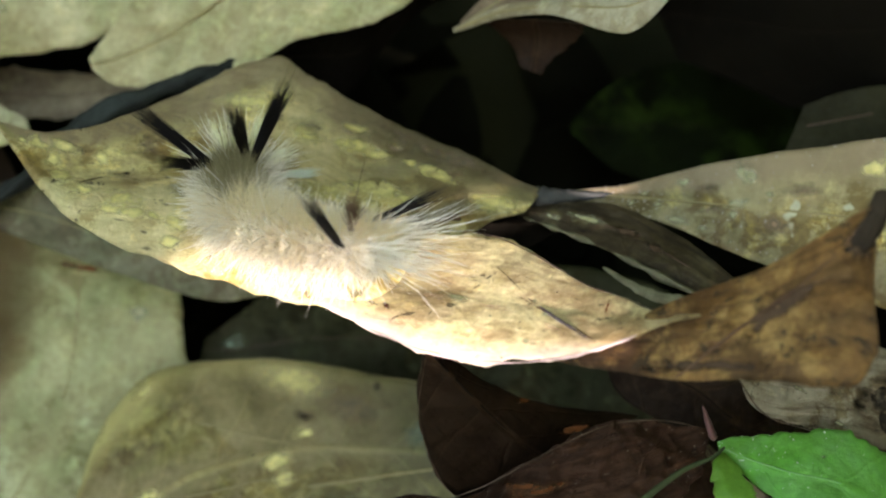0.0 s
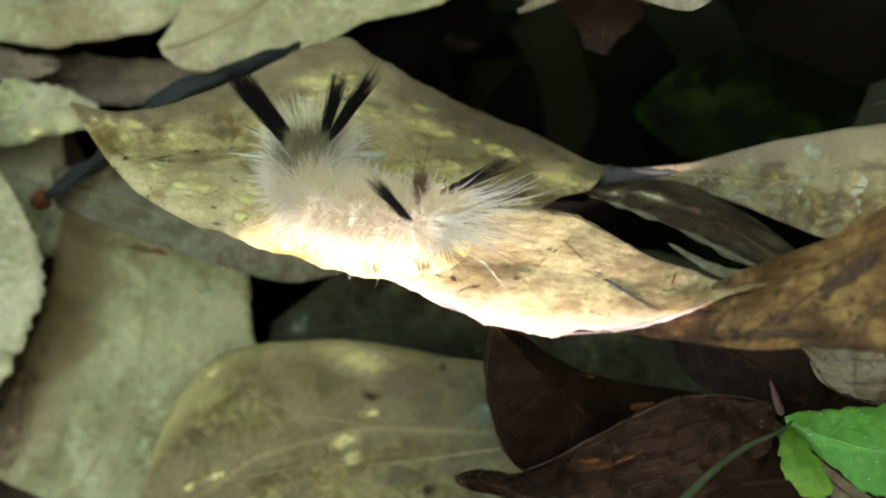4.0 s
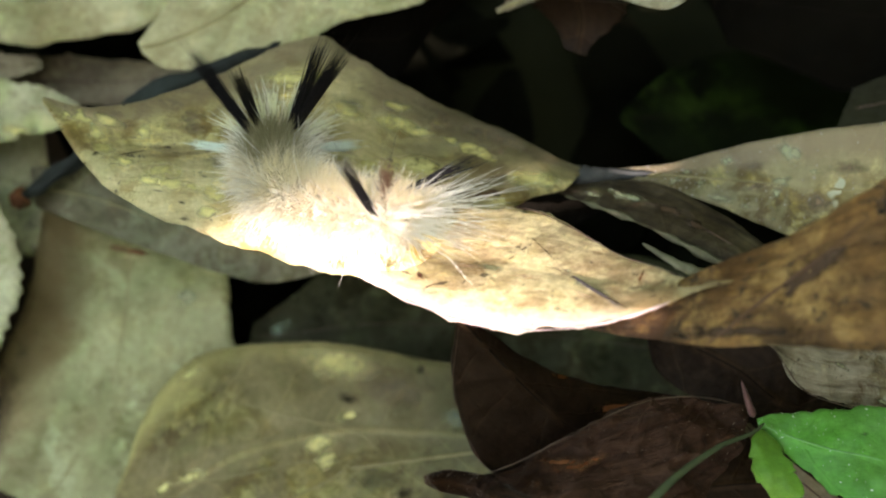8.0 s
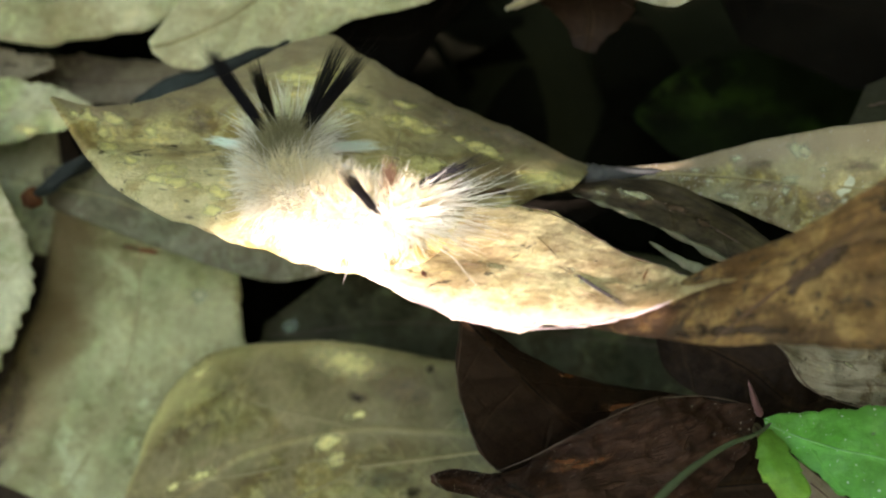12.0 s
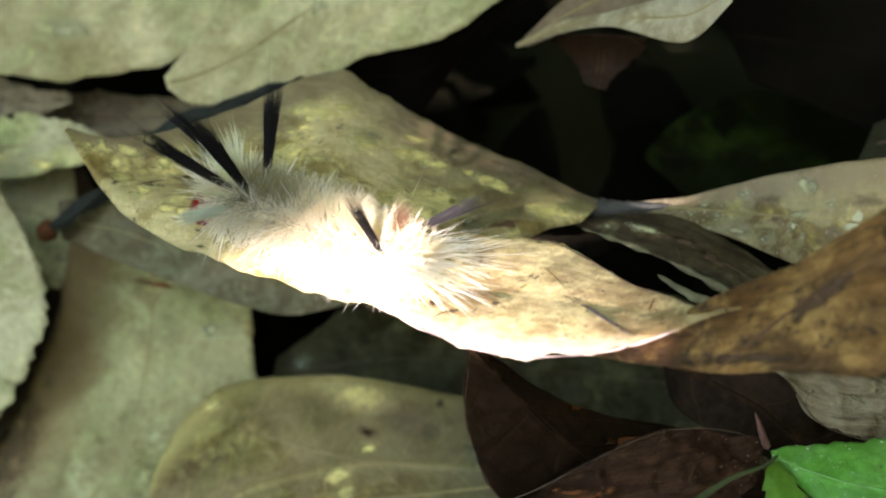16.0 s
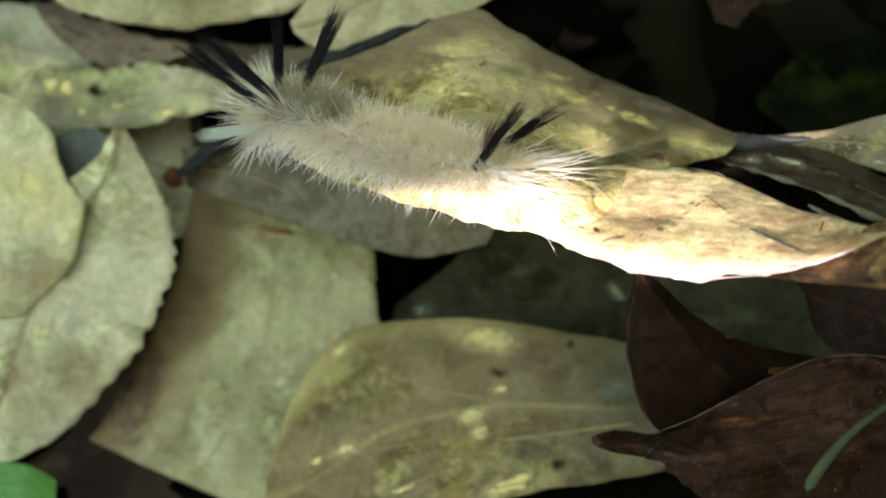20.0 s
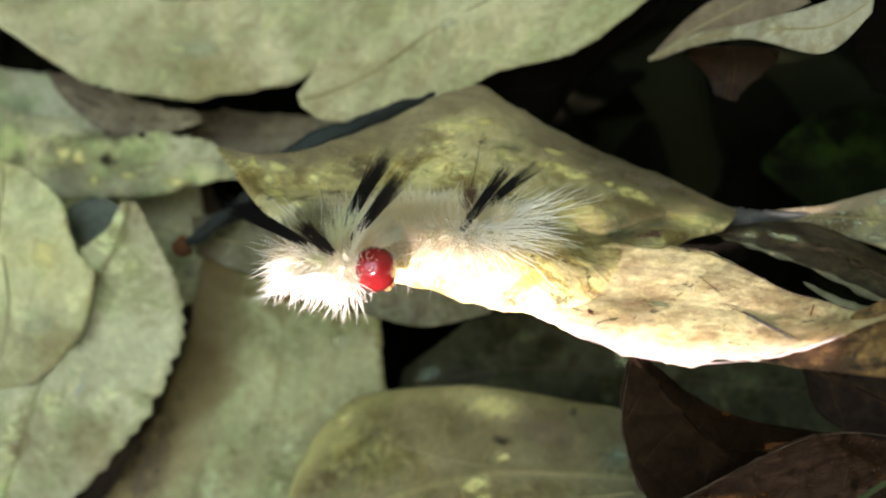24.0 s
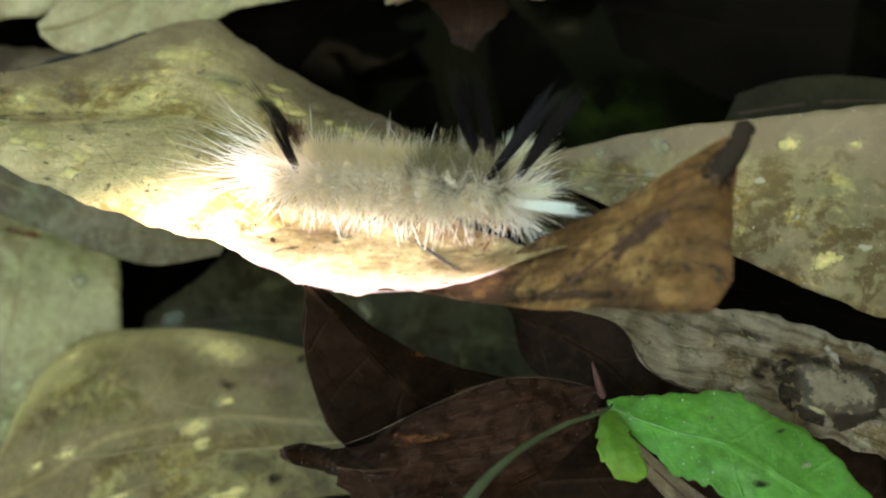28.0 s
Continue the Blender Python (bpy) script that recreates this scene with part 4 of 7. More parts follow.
ST_GREY = [(-51.9, 9.9, -27.4, -11.8, -1.3, -3.3, -11.8, 1.3, 3.3),
    (-51.8, 4.4, -31.4, -14.2, -0.7, -0.5, -14.2, 0.7, 0.5),
    (-52.6, -1.7, -34.9, -15.1, -0.5, 0.2, -15.1, 0.5, -0.2),
    (-53.6, -10.1, -36.5, -17.3, -1.2, 2.7, -17.3, 1.2, -2.7),
    (-56.9, -19.3, -37.8, -17.6, -1.4, 6.1, -17.6, 1.4, -6.1),
    (-63.6, -31.1, -40.2, -17.2, -0.6, 2.3, -17.2, 0.6, -2.3)]
GREYLEAF = leaf("grey-green dead leaf with a brown margin", ST_GREY,
     M_GREY, rib=0.2, seed=18, wave=0.0012, cup=0.1)
leaf("dull grey dead leaf strip", [(-64.4, 12.1, -22.8, 2.7, 0.2, -0.9, 2.7, -0.2, 0.9),
    (-54.4, 9.8, -20.7, 4.4, 0.0, -2.2, 4.4, 0.0, 2.2),
    (-45.5, 6.3, -19.5, 4.1, 0.0, -2.8, 4.1, 0.0, 2.8),
    (-36.8, 3.4, -18.7, 4.2, 0.3, -2.3, 4.2, -0.3, 2.3),
    (-29.2, 0.9, -18.3, 3.4, 0.0, -0.8, 3.4, 0.0, 0.8),
    (-19.7, 0.5, -18.4, 1.3, 0.0, 0.7, 1.3, 0.0, -0.7)],
     M_UNDER, seed=20, rib=0.1, cup=0.1)
ST_YELLOW = [(-50.5, -34.8, -26.7, 3.2, -1.6, 0.6, 3.2, 1.6, -0.6),
    (-46.5, -33.5, -25.9, 9.5, -4.0, 2.3, 9.5, 4.0, -2.3),
    (-40.6, -29.8, -25.5, 13.4, -6.3, 3.2, 13.4, 6.3, -3.2),
    (-34.5, -25.6, -24.9, 14.8, -7.9, 1.3, 14.8, 7.9, -1.3),
    (-26.4, -23.0, -24.8, 13.3, -7.5, -0.8, 13.3, 7.5, 0.8),
    (-17.9, -21.6, -24.4, 11.5, -6.5, -2.3, 11.5, 6.5, 2.3),
    (-7.5, -21.8, -24.5, 9.7, -4.4, -2.6, 9.7, 4.4, 2.6),
    (0.8, -22.1, -24.1, 8.4, -3.0, -1.4, 8.4, 3.0, 1.4),
    (10.7, -22.0, -24.5, 5.0, -1.5, 0.2, 5.0, 1.5, -0.2)]
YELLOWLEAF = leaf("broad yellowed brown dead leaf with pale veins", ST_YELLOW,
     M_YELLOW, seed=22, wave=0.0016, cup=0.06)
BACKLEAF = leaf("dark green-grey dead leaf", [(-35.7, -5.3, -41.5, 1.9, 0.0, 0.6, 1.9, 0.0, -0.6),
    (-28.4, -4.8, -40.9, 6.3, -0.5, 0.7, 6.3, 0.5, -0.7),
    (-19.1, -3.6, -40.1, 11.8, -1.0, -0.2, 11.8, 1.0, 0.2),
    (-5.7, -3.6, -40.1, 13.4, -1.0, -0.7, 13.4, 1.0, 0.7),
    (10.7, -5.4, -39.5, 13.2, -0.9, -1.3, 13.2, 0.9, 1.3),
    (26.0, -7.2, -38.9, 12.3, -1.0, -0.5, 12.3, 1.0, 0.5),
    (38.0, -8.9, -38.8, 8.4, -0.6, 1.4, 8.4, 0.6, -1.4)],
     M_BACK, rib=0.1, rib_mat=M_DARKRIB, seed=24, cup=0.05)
ST_BROWN = [(-1.3, -17.7, 26.5, -0.2, -0.2, -0.2, -0.3, 0.1, 0.1),
    (0.4, -19.0, 23.1, -2.3, -2.2, 0.8, -1.2, -1.3, 2.8),
    (3.0, -20.8, 17.5, -5.4, -2.5, -0.7, -2.4, -2.8, 6.7),
    (6.2, -22.8, 10.8, -8.0, -2.3, -2.0, -5.0, -2.8, 8.3),
    (9.2, -24.7, 6.2, -9.7, -1.9, -1.9, -8.5, -3.3, 10.9),
    (12.2, -26.1, 1.7, -8.9, -0.8, -0.8, -10.9, -1.4, 11.2)]
BROWNLEAF = leaf("dark chocolate dead leaf folded along its midrib", ST_BROWN,
     M_BROWN, seed=26, rib=0.16, rib_mat=M_BLACKRIB, wave=0.0005, crinkle=0.0006)
ST_CRUMPLE = [(-6.7, -31.4, 3.5, 0.4, 0.1, -0.1, 0.4, -0.1, 0.1),
    (-4.1, -31.8, 5.0, 1.3, -0.5, -0.2, 1.3, 0.5, 0.2),
    (0.7, -33.1, 8.2, 1.5, -1.0, -2.0, 1.5, 1.0, 2.0),
    (4.7, -34.3, 11.0, 4.0, -2.9, -0.8, 4.0, 2.9, 0.8),
    (10.4, -33.6, 12.2, 6.1, -4.1, 1.8, 6.1, 4.1, -1.8),
    (18.0, -31.7, 12.2, 7.3, -4.1, 3.3, 7.3, 4.1, -3.3),
    (24.1, -29.0, 11.3, 5.1, -3.1, 4.0, 5.1, 3.1, -4.0),
    (29.9, -25.9, 10.0, 1.8, -1.6, 1.7, 1.8, 1.6, -1.7)]
CRUMPLELEAF = leaf("crumpled umber dead leaf with a rolled rim", ST_CRUMPLE,
     M_CRUMPLE, seed=28, wave=0.0026, crinkle=0.0035, ragged=0.1, cup=0.2, nv=110, nu=34)
leaf("dark brown curled dead leaf", [(19.2, -10.7, -4.7, 0.4, 0.2, -0.7, 0.4, -0.2, 0.7),
    (23.9, -13.1, -3.8, 4.9, 0.5, 0.2, 4.9, -0.5, -0.2),
    (31.1, -17.3, -2.2, 5.5, 0.1, -0.4, 5.5, -0.1, 0.4),
    (35.6, -21.4, -0.7, 4.3, -0.6, 0.2, 4.3, 0.6, -0.2),
    (41.1, -23.3, -0.1, 1.9, -0.6, 0.7, 1.9, 0.6, -0.7)],
     M_BROWN, rib=0.12, rib_mat=M_BLACKRIB, seed=30, crinkle=0.0008)
GREEN = leaf("fresh glossy green leaf with small holes", [(30.8, -25.6, 11.1, 0.5, 0.1, -0.3, 0.5, -0.1, 0.3),
    (32.9, -26.5, 11.4, 1.7, -0.2, -0.8, 1.7, 0.2, 0.8),
    (36.9, -28.4, 13.0, 3.7, -1.2, -1.1, 3.7, 1.2, 1.1),
    (41.0, -29.2, 14.4, 5.0, -2.7, -1.5, 5.0, 2.7, 1.5),
    (45.6, -31.1, 14.9, 5.6, -2.8, -2.0, 5.6, 2.8, 2.0),
    (51.0, -34.3, 14.6, 5.3, -2.4, -1.9, 5.3, 2.4, 1.9),
    (55.7, -36.6, 14.1, 4.0, -1.5, -0.4, 4.0, 1.5, 0.4),
    (60.0, -37.7, 13.8, 1.3, -0.5, 0.2, 1.3, 0.5, -0.2)],
     M_GREEN, rib=0.12, rib_mat=M_GREENRIB, name='green_leaf', group='', seed=32, wave=0.0012, cup=0.08, ragged=0.2, teeth=0.05, nv=140)
st = [(30.9, -26.3, 11.5, -0.5, 0.0, 0.0, -0.5, 0.0, 0.0),
    (31.1, -27.8, 12.4, -1.3, 0.2, 0.1, -1.3, -0.2, -0.1),
    (31.9, -30.6, 13.5, -1.9, 0.6, -0.1, -1.9, -0.6, 0.1),
    (33.1, -33.1, 13.9, -1.7, 0.6, -0.3, -1.7, -0.6, 0.3),
    (34.3, -34.1, 14.2, -0.7, 0.1, -0.3, -0.7, -0.1, 0.3)]
at = GREEN.location
part("curled_lobe", blade_mesh("curled_lobe", st, at, cup=0.2, wave=0.0012, seed=5, ragged=0.3, teeth=0.22, nv=110), M_GREENLOBE, GREEN, "curled yellow-green leaf base")
part("stalk", tube_mesh("stalk", [(31.4, -25.7, 12.2), (29.8, -27.0, 12.9), (26.1, -28.7, 14.5), (21.4, -32.1, 16.7), (17.9, -35.7, 17.9), (15.7, -38.9, 18.1)], [0.2, 0.22, 0.30, 0.42, 0.58, 0.75], at, 10, 40, flat=0.35), M_STALK, GREEN, "flat green stalk")
part("bud", tube_mesh("bud", [(30.4, -24.9, 11.3), (29.6, -23.3, 12.7), (28.9, -21.2, 13.3)], [0.42, 0.38, 0.08], at, 8, 16, 0.5), M_BUD, GREEN, "pinkish red bud")
leaf("narrow brown dead leaf under the green one", [(30.2, -24.9, 6.1, -0.5, 0.0, -0.3, -0.5, 0.0, 0.3),
    (33.5, -28.6, 5.2, -0.9, 0.0, -0.4, -0.9, 0.0, 0.4),
    (37.6, -32.1, 4.4, -1.3, 0.0, -0.8, -1.3, 0.0, 0.8),
    (41.5, -35.2, 3.6, -1.7, 0.0, -1.1, -1.7, 0.0, 1.1)],
     M_DULLBROWN, seed=66, rib=0.15, rib_mat=M_DARKRIB, crinkle=0.0008, ragged=0.1)
ST_KNOT = [(24.4, -15.7, 15.7, 0.2, 0.0, -0.3, 0.2, 0.0, 0.3),
    (29.8, -16.2, 16.1, 0.8, -0.5, -0.3, 0.8, 0.5, 0.3),
    (33.7, -17.0, 15.3, 1.7, -0.7, 1.1, 1.7, 0.7, -1.1),
    (37.9, -18.2, 12.5, 4.2, -0.9, 1.5, 4.2, 0.9, -1.5),
    (44.8, -18.6, 9.3, 5.3, -1.9, 2.1, 5.3, 1.9, -2.1),
    (53.2, -20.0, 6.3, 5.9, -2.6, 2.0, 5.9, 2.6, -2.0),
    (63.3, -22.7, 3.6, 5.8, -2.7, 2.4, 5.8, 2.7, -2.4),
    (73.8, -26.2, 1.7, 5.0, -1.8, 2.3, 5.0, 1.8, -2.3)]
KNOT = leaf("weathered grey-brown bark-like leaf with a dark scar", ST_KNOT,
     M_KNOT, seed=34, wave=0.0009, ragged=0.12, crinkle=0.0012, nv=110)
at = KNOT.location
spot(KNOT, "scar_ring", (57.0, -21.1, 4.9), 7.2, 4.2, -8, M_SCARRING, "black sunken ring round a knot", seed=71, ragged=0.3)
spot(KNOT, "blotch", (57.4, -21.0, 4.9), 5.6, 3.1, -8, M_PALEKNOT, "pale worn knot", seed=74, lift=0.00018, ragged=0.3)
spot(KNOT, "scar", (49.0, -20.2, 10.4), 1.8, 1.2, 10, M_DARKSPOT, "black scar", seed=72)
spot(KNOT, "scar", (46.8, -16.4, 10.3), 3.2, 0.8, -15, M_DARKSPOT, "black crease", seed=73)
leaf("pale cream curled dead leaf", [(1.3, 29.5, -1.9, 0.3, 0.0, 0.0, 0.3, 0.0, 0.0),
    (7.5, 30.6, 1.4, 0.8, -0.1, 0.1, 0.8, 0.1, -0.1),
    (13.5, 29.1, 6.7, 1.1, -0.4, -0.4, 1.1, 0.4, 0.4),
    (19.9, 27.1, 10.9, 2.9, -0.8, -0.5, 2.9, 0.8, 0.5),
    (23.7, 27.0, 13.4, 3.0, -1.2, 1.0, 3.0, 1.2, -1.0),
    (27.4, 28.4, 16.4, 1.3, -0.5, 0.9, 1.3, 0.5, -0.9)],
     M_PALE, rib=0.2, seed=36, cup=0.1)
leaf("dark brown ragged leaf scrap hanging down", [(11.7, 30.4, -0.7, -5.7, -3.2, 0.0, -5.7, 3.2, 0.0),
    (12.3, 29.3, -3.5, -4.4, -1.8, 0.3, -4.4, 1.8, -0.3),
    (12.1, 27.6, -5.5, -2.6, -0.9, 0.4, -2.6, 0.9, -0.4),
    (11.6, 25.6, -6.5, -1.4, -0.5, -0.1, -1.4, 0.5, 0.1)],
     M_BROWN, rib=0.12, rib_mat=M_BLACKRIB, seed=39, ragged=0.3)
leaf("dull tan-brown dead leaf tucked under a curled one", [(2.4, 30.8, -3.7, 0.6, 0.0, 0.2, 0.6, 0.0, -0.2),
    (8.0, 34.1, -2.3, 2.3, -1.5, 0.2, 2.3, 1.5, -0.2),
    (13.1, 36.3, -1.2, 3.4, -3.0, 0.3, 3.4, 3.0, -0.3),
    (19.8, 39.4, 0.0, 4.4, -4.5, -0.4, 4.4, 4.5, 0.4)],
     M_DULLTAN, rib=0.2, seed=38, cup=0.1)
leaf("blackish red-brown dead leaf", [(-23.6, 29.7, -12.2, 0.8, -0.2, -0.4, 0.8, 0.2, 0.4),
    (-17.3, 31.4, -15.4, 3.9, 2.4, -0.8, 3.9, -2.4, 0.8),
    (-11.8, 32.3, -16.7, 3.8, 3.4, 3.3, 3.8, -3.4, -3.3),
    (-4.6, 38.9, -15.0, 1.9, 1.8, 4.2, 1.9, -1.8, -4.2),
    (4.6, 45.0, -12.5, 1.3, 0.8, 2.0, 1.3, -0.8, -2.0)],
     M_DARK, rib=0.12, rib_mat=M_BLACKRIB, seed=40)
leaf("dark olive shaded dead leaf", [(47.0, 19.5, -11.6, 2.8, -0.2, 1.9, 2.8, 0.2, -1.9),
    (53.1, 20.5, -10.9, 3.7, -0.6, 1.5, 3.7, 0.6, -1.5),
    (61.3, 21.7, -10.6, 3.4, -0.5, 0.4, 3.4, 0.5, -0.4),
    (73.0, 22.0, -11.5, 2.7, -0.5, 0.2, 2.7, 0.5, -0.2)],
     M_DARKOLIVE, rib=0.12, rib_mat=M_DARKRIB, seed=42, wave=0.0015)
leaf("dead leaf in the hollow, its shade put into a near-black colour", [(30.8, 40.4, -21.9, 6.4, -0.7, -3.6, 6.4, 0.7, 3.6),
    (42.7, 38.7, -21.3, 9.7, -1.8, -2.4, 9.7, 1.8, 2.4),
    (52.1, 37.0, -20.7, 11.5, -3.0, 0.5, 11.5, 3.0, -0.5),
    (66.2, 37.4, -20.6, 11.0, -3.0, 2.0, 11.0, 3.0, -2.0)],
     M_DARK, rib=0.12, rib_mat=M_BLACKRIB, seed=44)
leaf("small dull brown dead leaf", [(-89.9, 38.6, -25.9, 0.7, -0.3, -1.7, 0.7, 0.3, 1.7),
    (-83.7, 35.0, -25.8, 3.2, -0.2, -2.3, 3.2, 0.2, 2.3),
    (-76.2, 32.1, -25.5, 3.2, -0.4, -0.6, 3.2, 0.4, 0.6),
    (-68.8, 31.1, -24.2, 1.7, 0.1, -0.5, 1.7, -0.1, 0.5),
    (-65.2, 31.3, -24.1, 0.6, 0.0, -0.1, 0.6, 0.0, 0.1)],
     M_DULLBROWN, rib=0.12, rib_mat=M_BLACKRIB, seed=46, ragged=0.4, wave=0.002)
BLOTCHED = leaf("small yellow-blotched dead leaf", [(-92.0, 25.0, -26.2, 5.0, -0.4, -0.7, 5.0, 0.4, 0.7),
    (-77.5, 23.8, -25.0, 4.8, -0.8, -2.3, 4.8, 0.8, 2.3),
    (-64.6, 24.2, -23.3, 3.6, -0.3, -1.6, 3.6, 0.3, 1.6),
    (-58.4, 23.0, -23.1, 1.6, 0.1, -0.8, 1.6, -0.1, 0.8)],
     M_MOTTLE, rib=0.2, seed=48, ragged=0.25, wave=0.0018)
leaf("small green leaf lying on the litter", [(-92.3, -33.6, -25.4, 3.0, -0.5, -0.4, 3.0, 0.5, 0.4),
    (-84.3, -33.9, -25.4, 3.4, -0.6, -0.7, 3.4, 0.6, 0.7),
    (-80.0, -35.0, -26.8, 2.3, -0.7, -0.7, 2.3, 0.7, 0.7)],
     M_GREEN, rib=0.12, rib_mat=M_GREENRIB, seed=50, name='green_leaf', group='')
leaf("faded brown dead leaf lying flat", [(-89.4, -30.5, -56.0, 7.1, -1.0, 2.4, 7.1, 1.0, -2.4),
    (-76.2, -32.9, -56.6, 6.5, -1.0, -0.7, 6.5, 1.0, 0.7),
    (-60.9, -35.6, -57.3, 5.0, -1.0, -1.2, 5.0, 1.0, 1.2)],
     M_DULLBROWN, rib=0.2, seed=52)
leaf("dull olive dead leaf", [(-110.7, 25.9, -31.7, 12.3, -1.1, -3.7, 12.3, 1.1, 3.7),
    (-96.5, 22.6, -33.0, 13.1, -1.6, -4.1, 13.1, 1.6, 4.1),
    (-81.0, 19.0, -34.4, 12.4, -2.2, -5.2, 12.4, 2.2, 5.2),
    (-66.1, 15.6, -35.8, 9.0, -1.6, -4.0, 9.0, 1.6, 4.0)],
     M_MOTTLE, rib=0.2, seed=54, wave=0.0015)
leaf("dull brown dead leaf in the hollow", [(-73.5, 32.1, -32.7, 2.1, -0.5, -0.5, 2.1, 0.5, 0.5),
    (-66.6, 31.7, -32.3, 4.1, -0.9, -0.8, 4.1, 0.9, 0.8),
    (-58.5, 31.2, -31.4, 3.7, -1.0, -0.4, 3.7, 1.0, 0.4),
    (-50.1, 31.1, -30.4, 2.9, -1.0, -0.2, 2.9, 1.0, 0.2),
    (-41.5, 32.8, -29.4, 2.0, -0.5, 0.3, 2.0, 0.5, -0.3),
    (-37.1, 33.8, -28.7, 0.6, 0.0, 0.2, 0.6, 0.0, -0.2)],
     M_DULLBROWN, rib=0.12, rib_mat=M_DARKRIB, seed=68, wave=0.0018, ragged=0.2)
leaf("small shaded blue-grey dead leaf", [(-83.7, 13.6, -21.3, 0.9, 0.0, -0.2, 0.9, 0.0, 0.2),
    (-81.2, 13.5, -20.9, 3.2, -0.4, -0.6, 3.2, 0.4, 0.6),
    (-77.2, 13.1, -19.9, 3.7, -0.4, -0.4, 3.7, 0.4, 0.4),
    (-74.1, 13.1, -19.9, 2.3, -0.5, -0.1, 2.3, 0.5, 0.1),
    (-72.8, 13.1, -19.9, 1.0, -0.5, -0.2, 1.0, 0.5, 0.2)],
     M_TEALLEAF, rib=0.1, rib_mat=M_DARKRIB, seed=70, wave=0.0012, ragged=0.1)
leaf("faded olive dead leaf under the others", [(-112.0, 35.9, -33.8, 9.9, -0.5, -0.9, 9.9, 0.5, 0.9),
    (-100.0, 35.3, -34.0, 8.6, -0.5, -0.6, 8.6, 0.5, 0.6),
    (-90.1, 35.0, -33.0, 7.0, -0.5, -0.5, 7.0, 0.5, 0.5),
    (-84.3, 35.5, -32.9, 4.1, -0.5, 0.2, 4.1, 0.5, -0.2),
    (-82.2, 35.7, -32.8, 1.2, -0.5, 0.1, 1.2, 0.5, -0.1)],
     M_PALEOLIVE, rib=0.2, seed=62, wave=0.0015)
# Added leaf that fills the left gap with the colour of its shadow.
leaf("brown leaf added for the shadow between the left leaves", [(-99.6, -33.3, -55.7, 6.4, 0.1, -2.0, 6.4, -0.1, 2.0),
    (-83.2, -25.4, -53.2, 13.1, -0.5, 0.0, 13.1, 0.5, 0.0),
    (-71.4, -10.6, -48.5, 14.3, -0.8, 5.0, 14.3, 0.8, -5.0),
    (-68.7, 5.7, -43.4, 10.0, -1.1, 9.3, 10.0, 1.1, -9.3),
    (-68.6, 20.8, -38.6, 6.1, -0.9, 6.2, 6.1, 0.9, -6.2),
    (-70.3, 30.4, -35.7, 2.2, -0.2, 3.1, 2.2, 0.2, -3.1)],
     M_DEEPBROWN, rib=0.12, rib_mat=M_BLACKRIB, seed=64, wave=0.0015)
leaf("mossy decayed leaf with the hollow's shade in its colour", [(20.1, 31.1, -45.8, 0.9, 0.0, -0.1, 0.9, 0.0, 0.1),
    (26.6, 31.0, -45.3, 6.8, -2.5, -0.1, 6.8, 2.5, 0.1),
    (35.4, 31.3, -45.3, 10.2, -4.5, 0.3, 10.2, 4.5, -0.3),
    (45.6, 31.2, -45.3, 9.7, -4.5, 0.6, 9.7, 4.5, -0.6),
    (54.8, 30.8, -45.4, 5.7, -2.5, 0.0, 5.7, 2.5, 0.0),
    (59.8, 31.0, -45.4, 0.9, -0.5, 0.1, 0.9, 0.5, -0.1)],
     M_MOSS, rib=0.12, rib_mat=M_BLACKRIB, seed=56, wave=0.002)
# Near-black sheet put in for the shadow above the bark-like leaf.
leaf("near-black leaf standing in for the shadow in the gap", [(44.0, -2.0, -14.9, 4.8, -0.7, -2.3, 4.8, 0.7, 2.3),
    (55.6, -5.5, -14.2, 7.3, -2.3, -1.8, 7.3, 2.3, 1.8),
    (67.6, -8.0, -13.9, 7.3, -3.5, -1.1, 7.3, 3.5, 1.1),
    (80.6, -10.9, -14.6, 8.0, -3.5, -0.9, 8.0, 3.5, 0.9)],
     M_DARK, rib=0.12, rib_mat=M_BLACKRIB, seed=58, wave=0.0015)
leaf("dark reddish brown dead leaf", [(16.7, -31.5, -10.9, 6.5, -3.0, 2.5, 6.5, 3.0, -2.5),
    (27.1, -30.3, -10.6, 7.4, -3.0, 0.5, 7.4, 3.0, -0.5),
    (37.5, -29.4, -10.4, 7.7, -3.0, 0.2, 7.7, 3.0, -0.2),
    (51.2, -29.4, -10.4, 7.7, -3.0, -0.2, 7.7, 3.0, 0.2),
    (66.4, -30.9, -11.8, 6.0, -2.0, -0.3, 6.0, 2.0, 0.3)],
     M_BROWN, rib=0.15, rib_mat=M_BLACKRIB, seed=60)
# Hidden blocker leaf, added to stop sun passing under the rim to the litter.
leaf("hidden leaf added under the mottled one to block stray sun", [(-14.3, 4.4, -6.0, 1.4, 0.6, 0, 1.4, -0.6, 0), (-9.4, 4.4, -5.3, 3.3, 1.4, 0, 3.3, -1.4, 0), (-2.5, 4.4, -4.3, 4.0, 1.7, 0, 4.0, -1.7, 0), (5.5, 4.4, -3.1, 4.2, 1.7, 0, 4.2, -1.7, 0), (10.4, 4.4, -2.3, 3.5, 1.4, 0, 3.5, -1.4, 0), (15.8, 4.4, -1.5, 1.1, 0.5, 0, 1.1, -0.5, 0)],
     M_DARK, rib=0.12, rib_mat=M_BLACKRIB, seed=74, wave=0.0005)
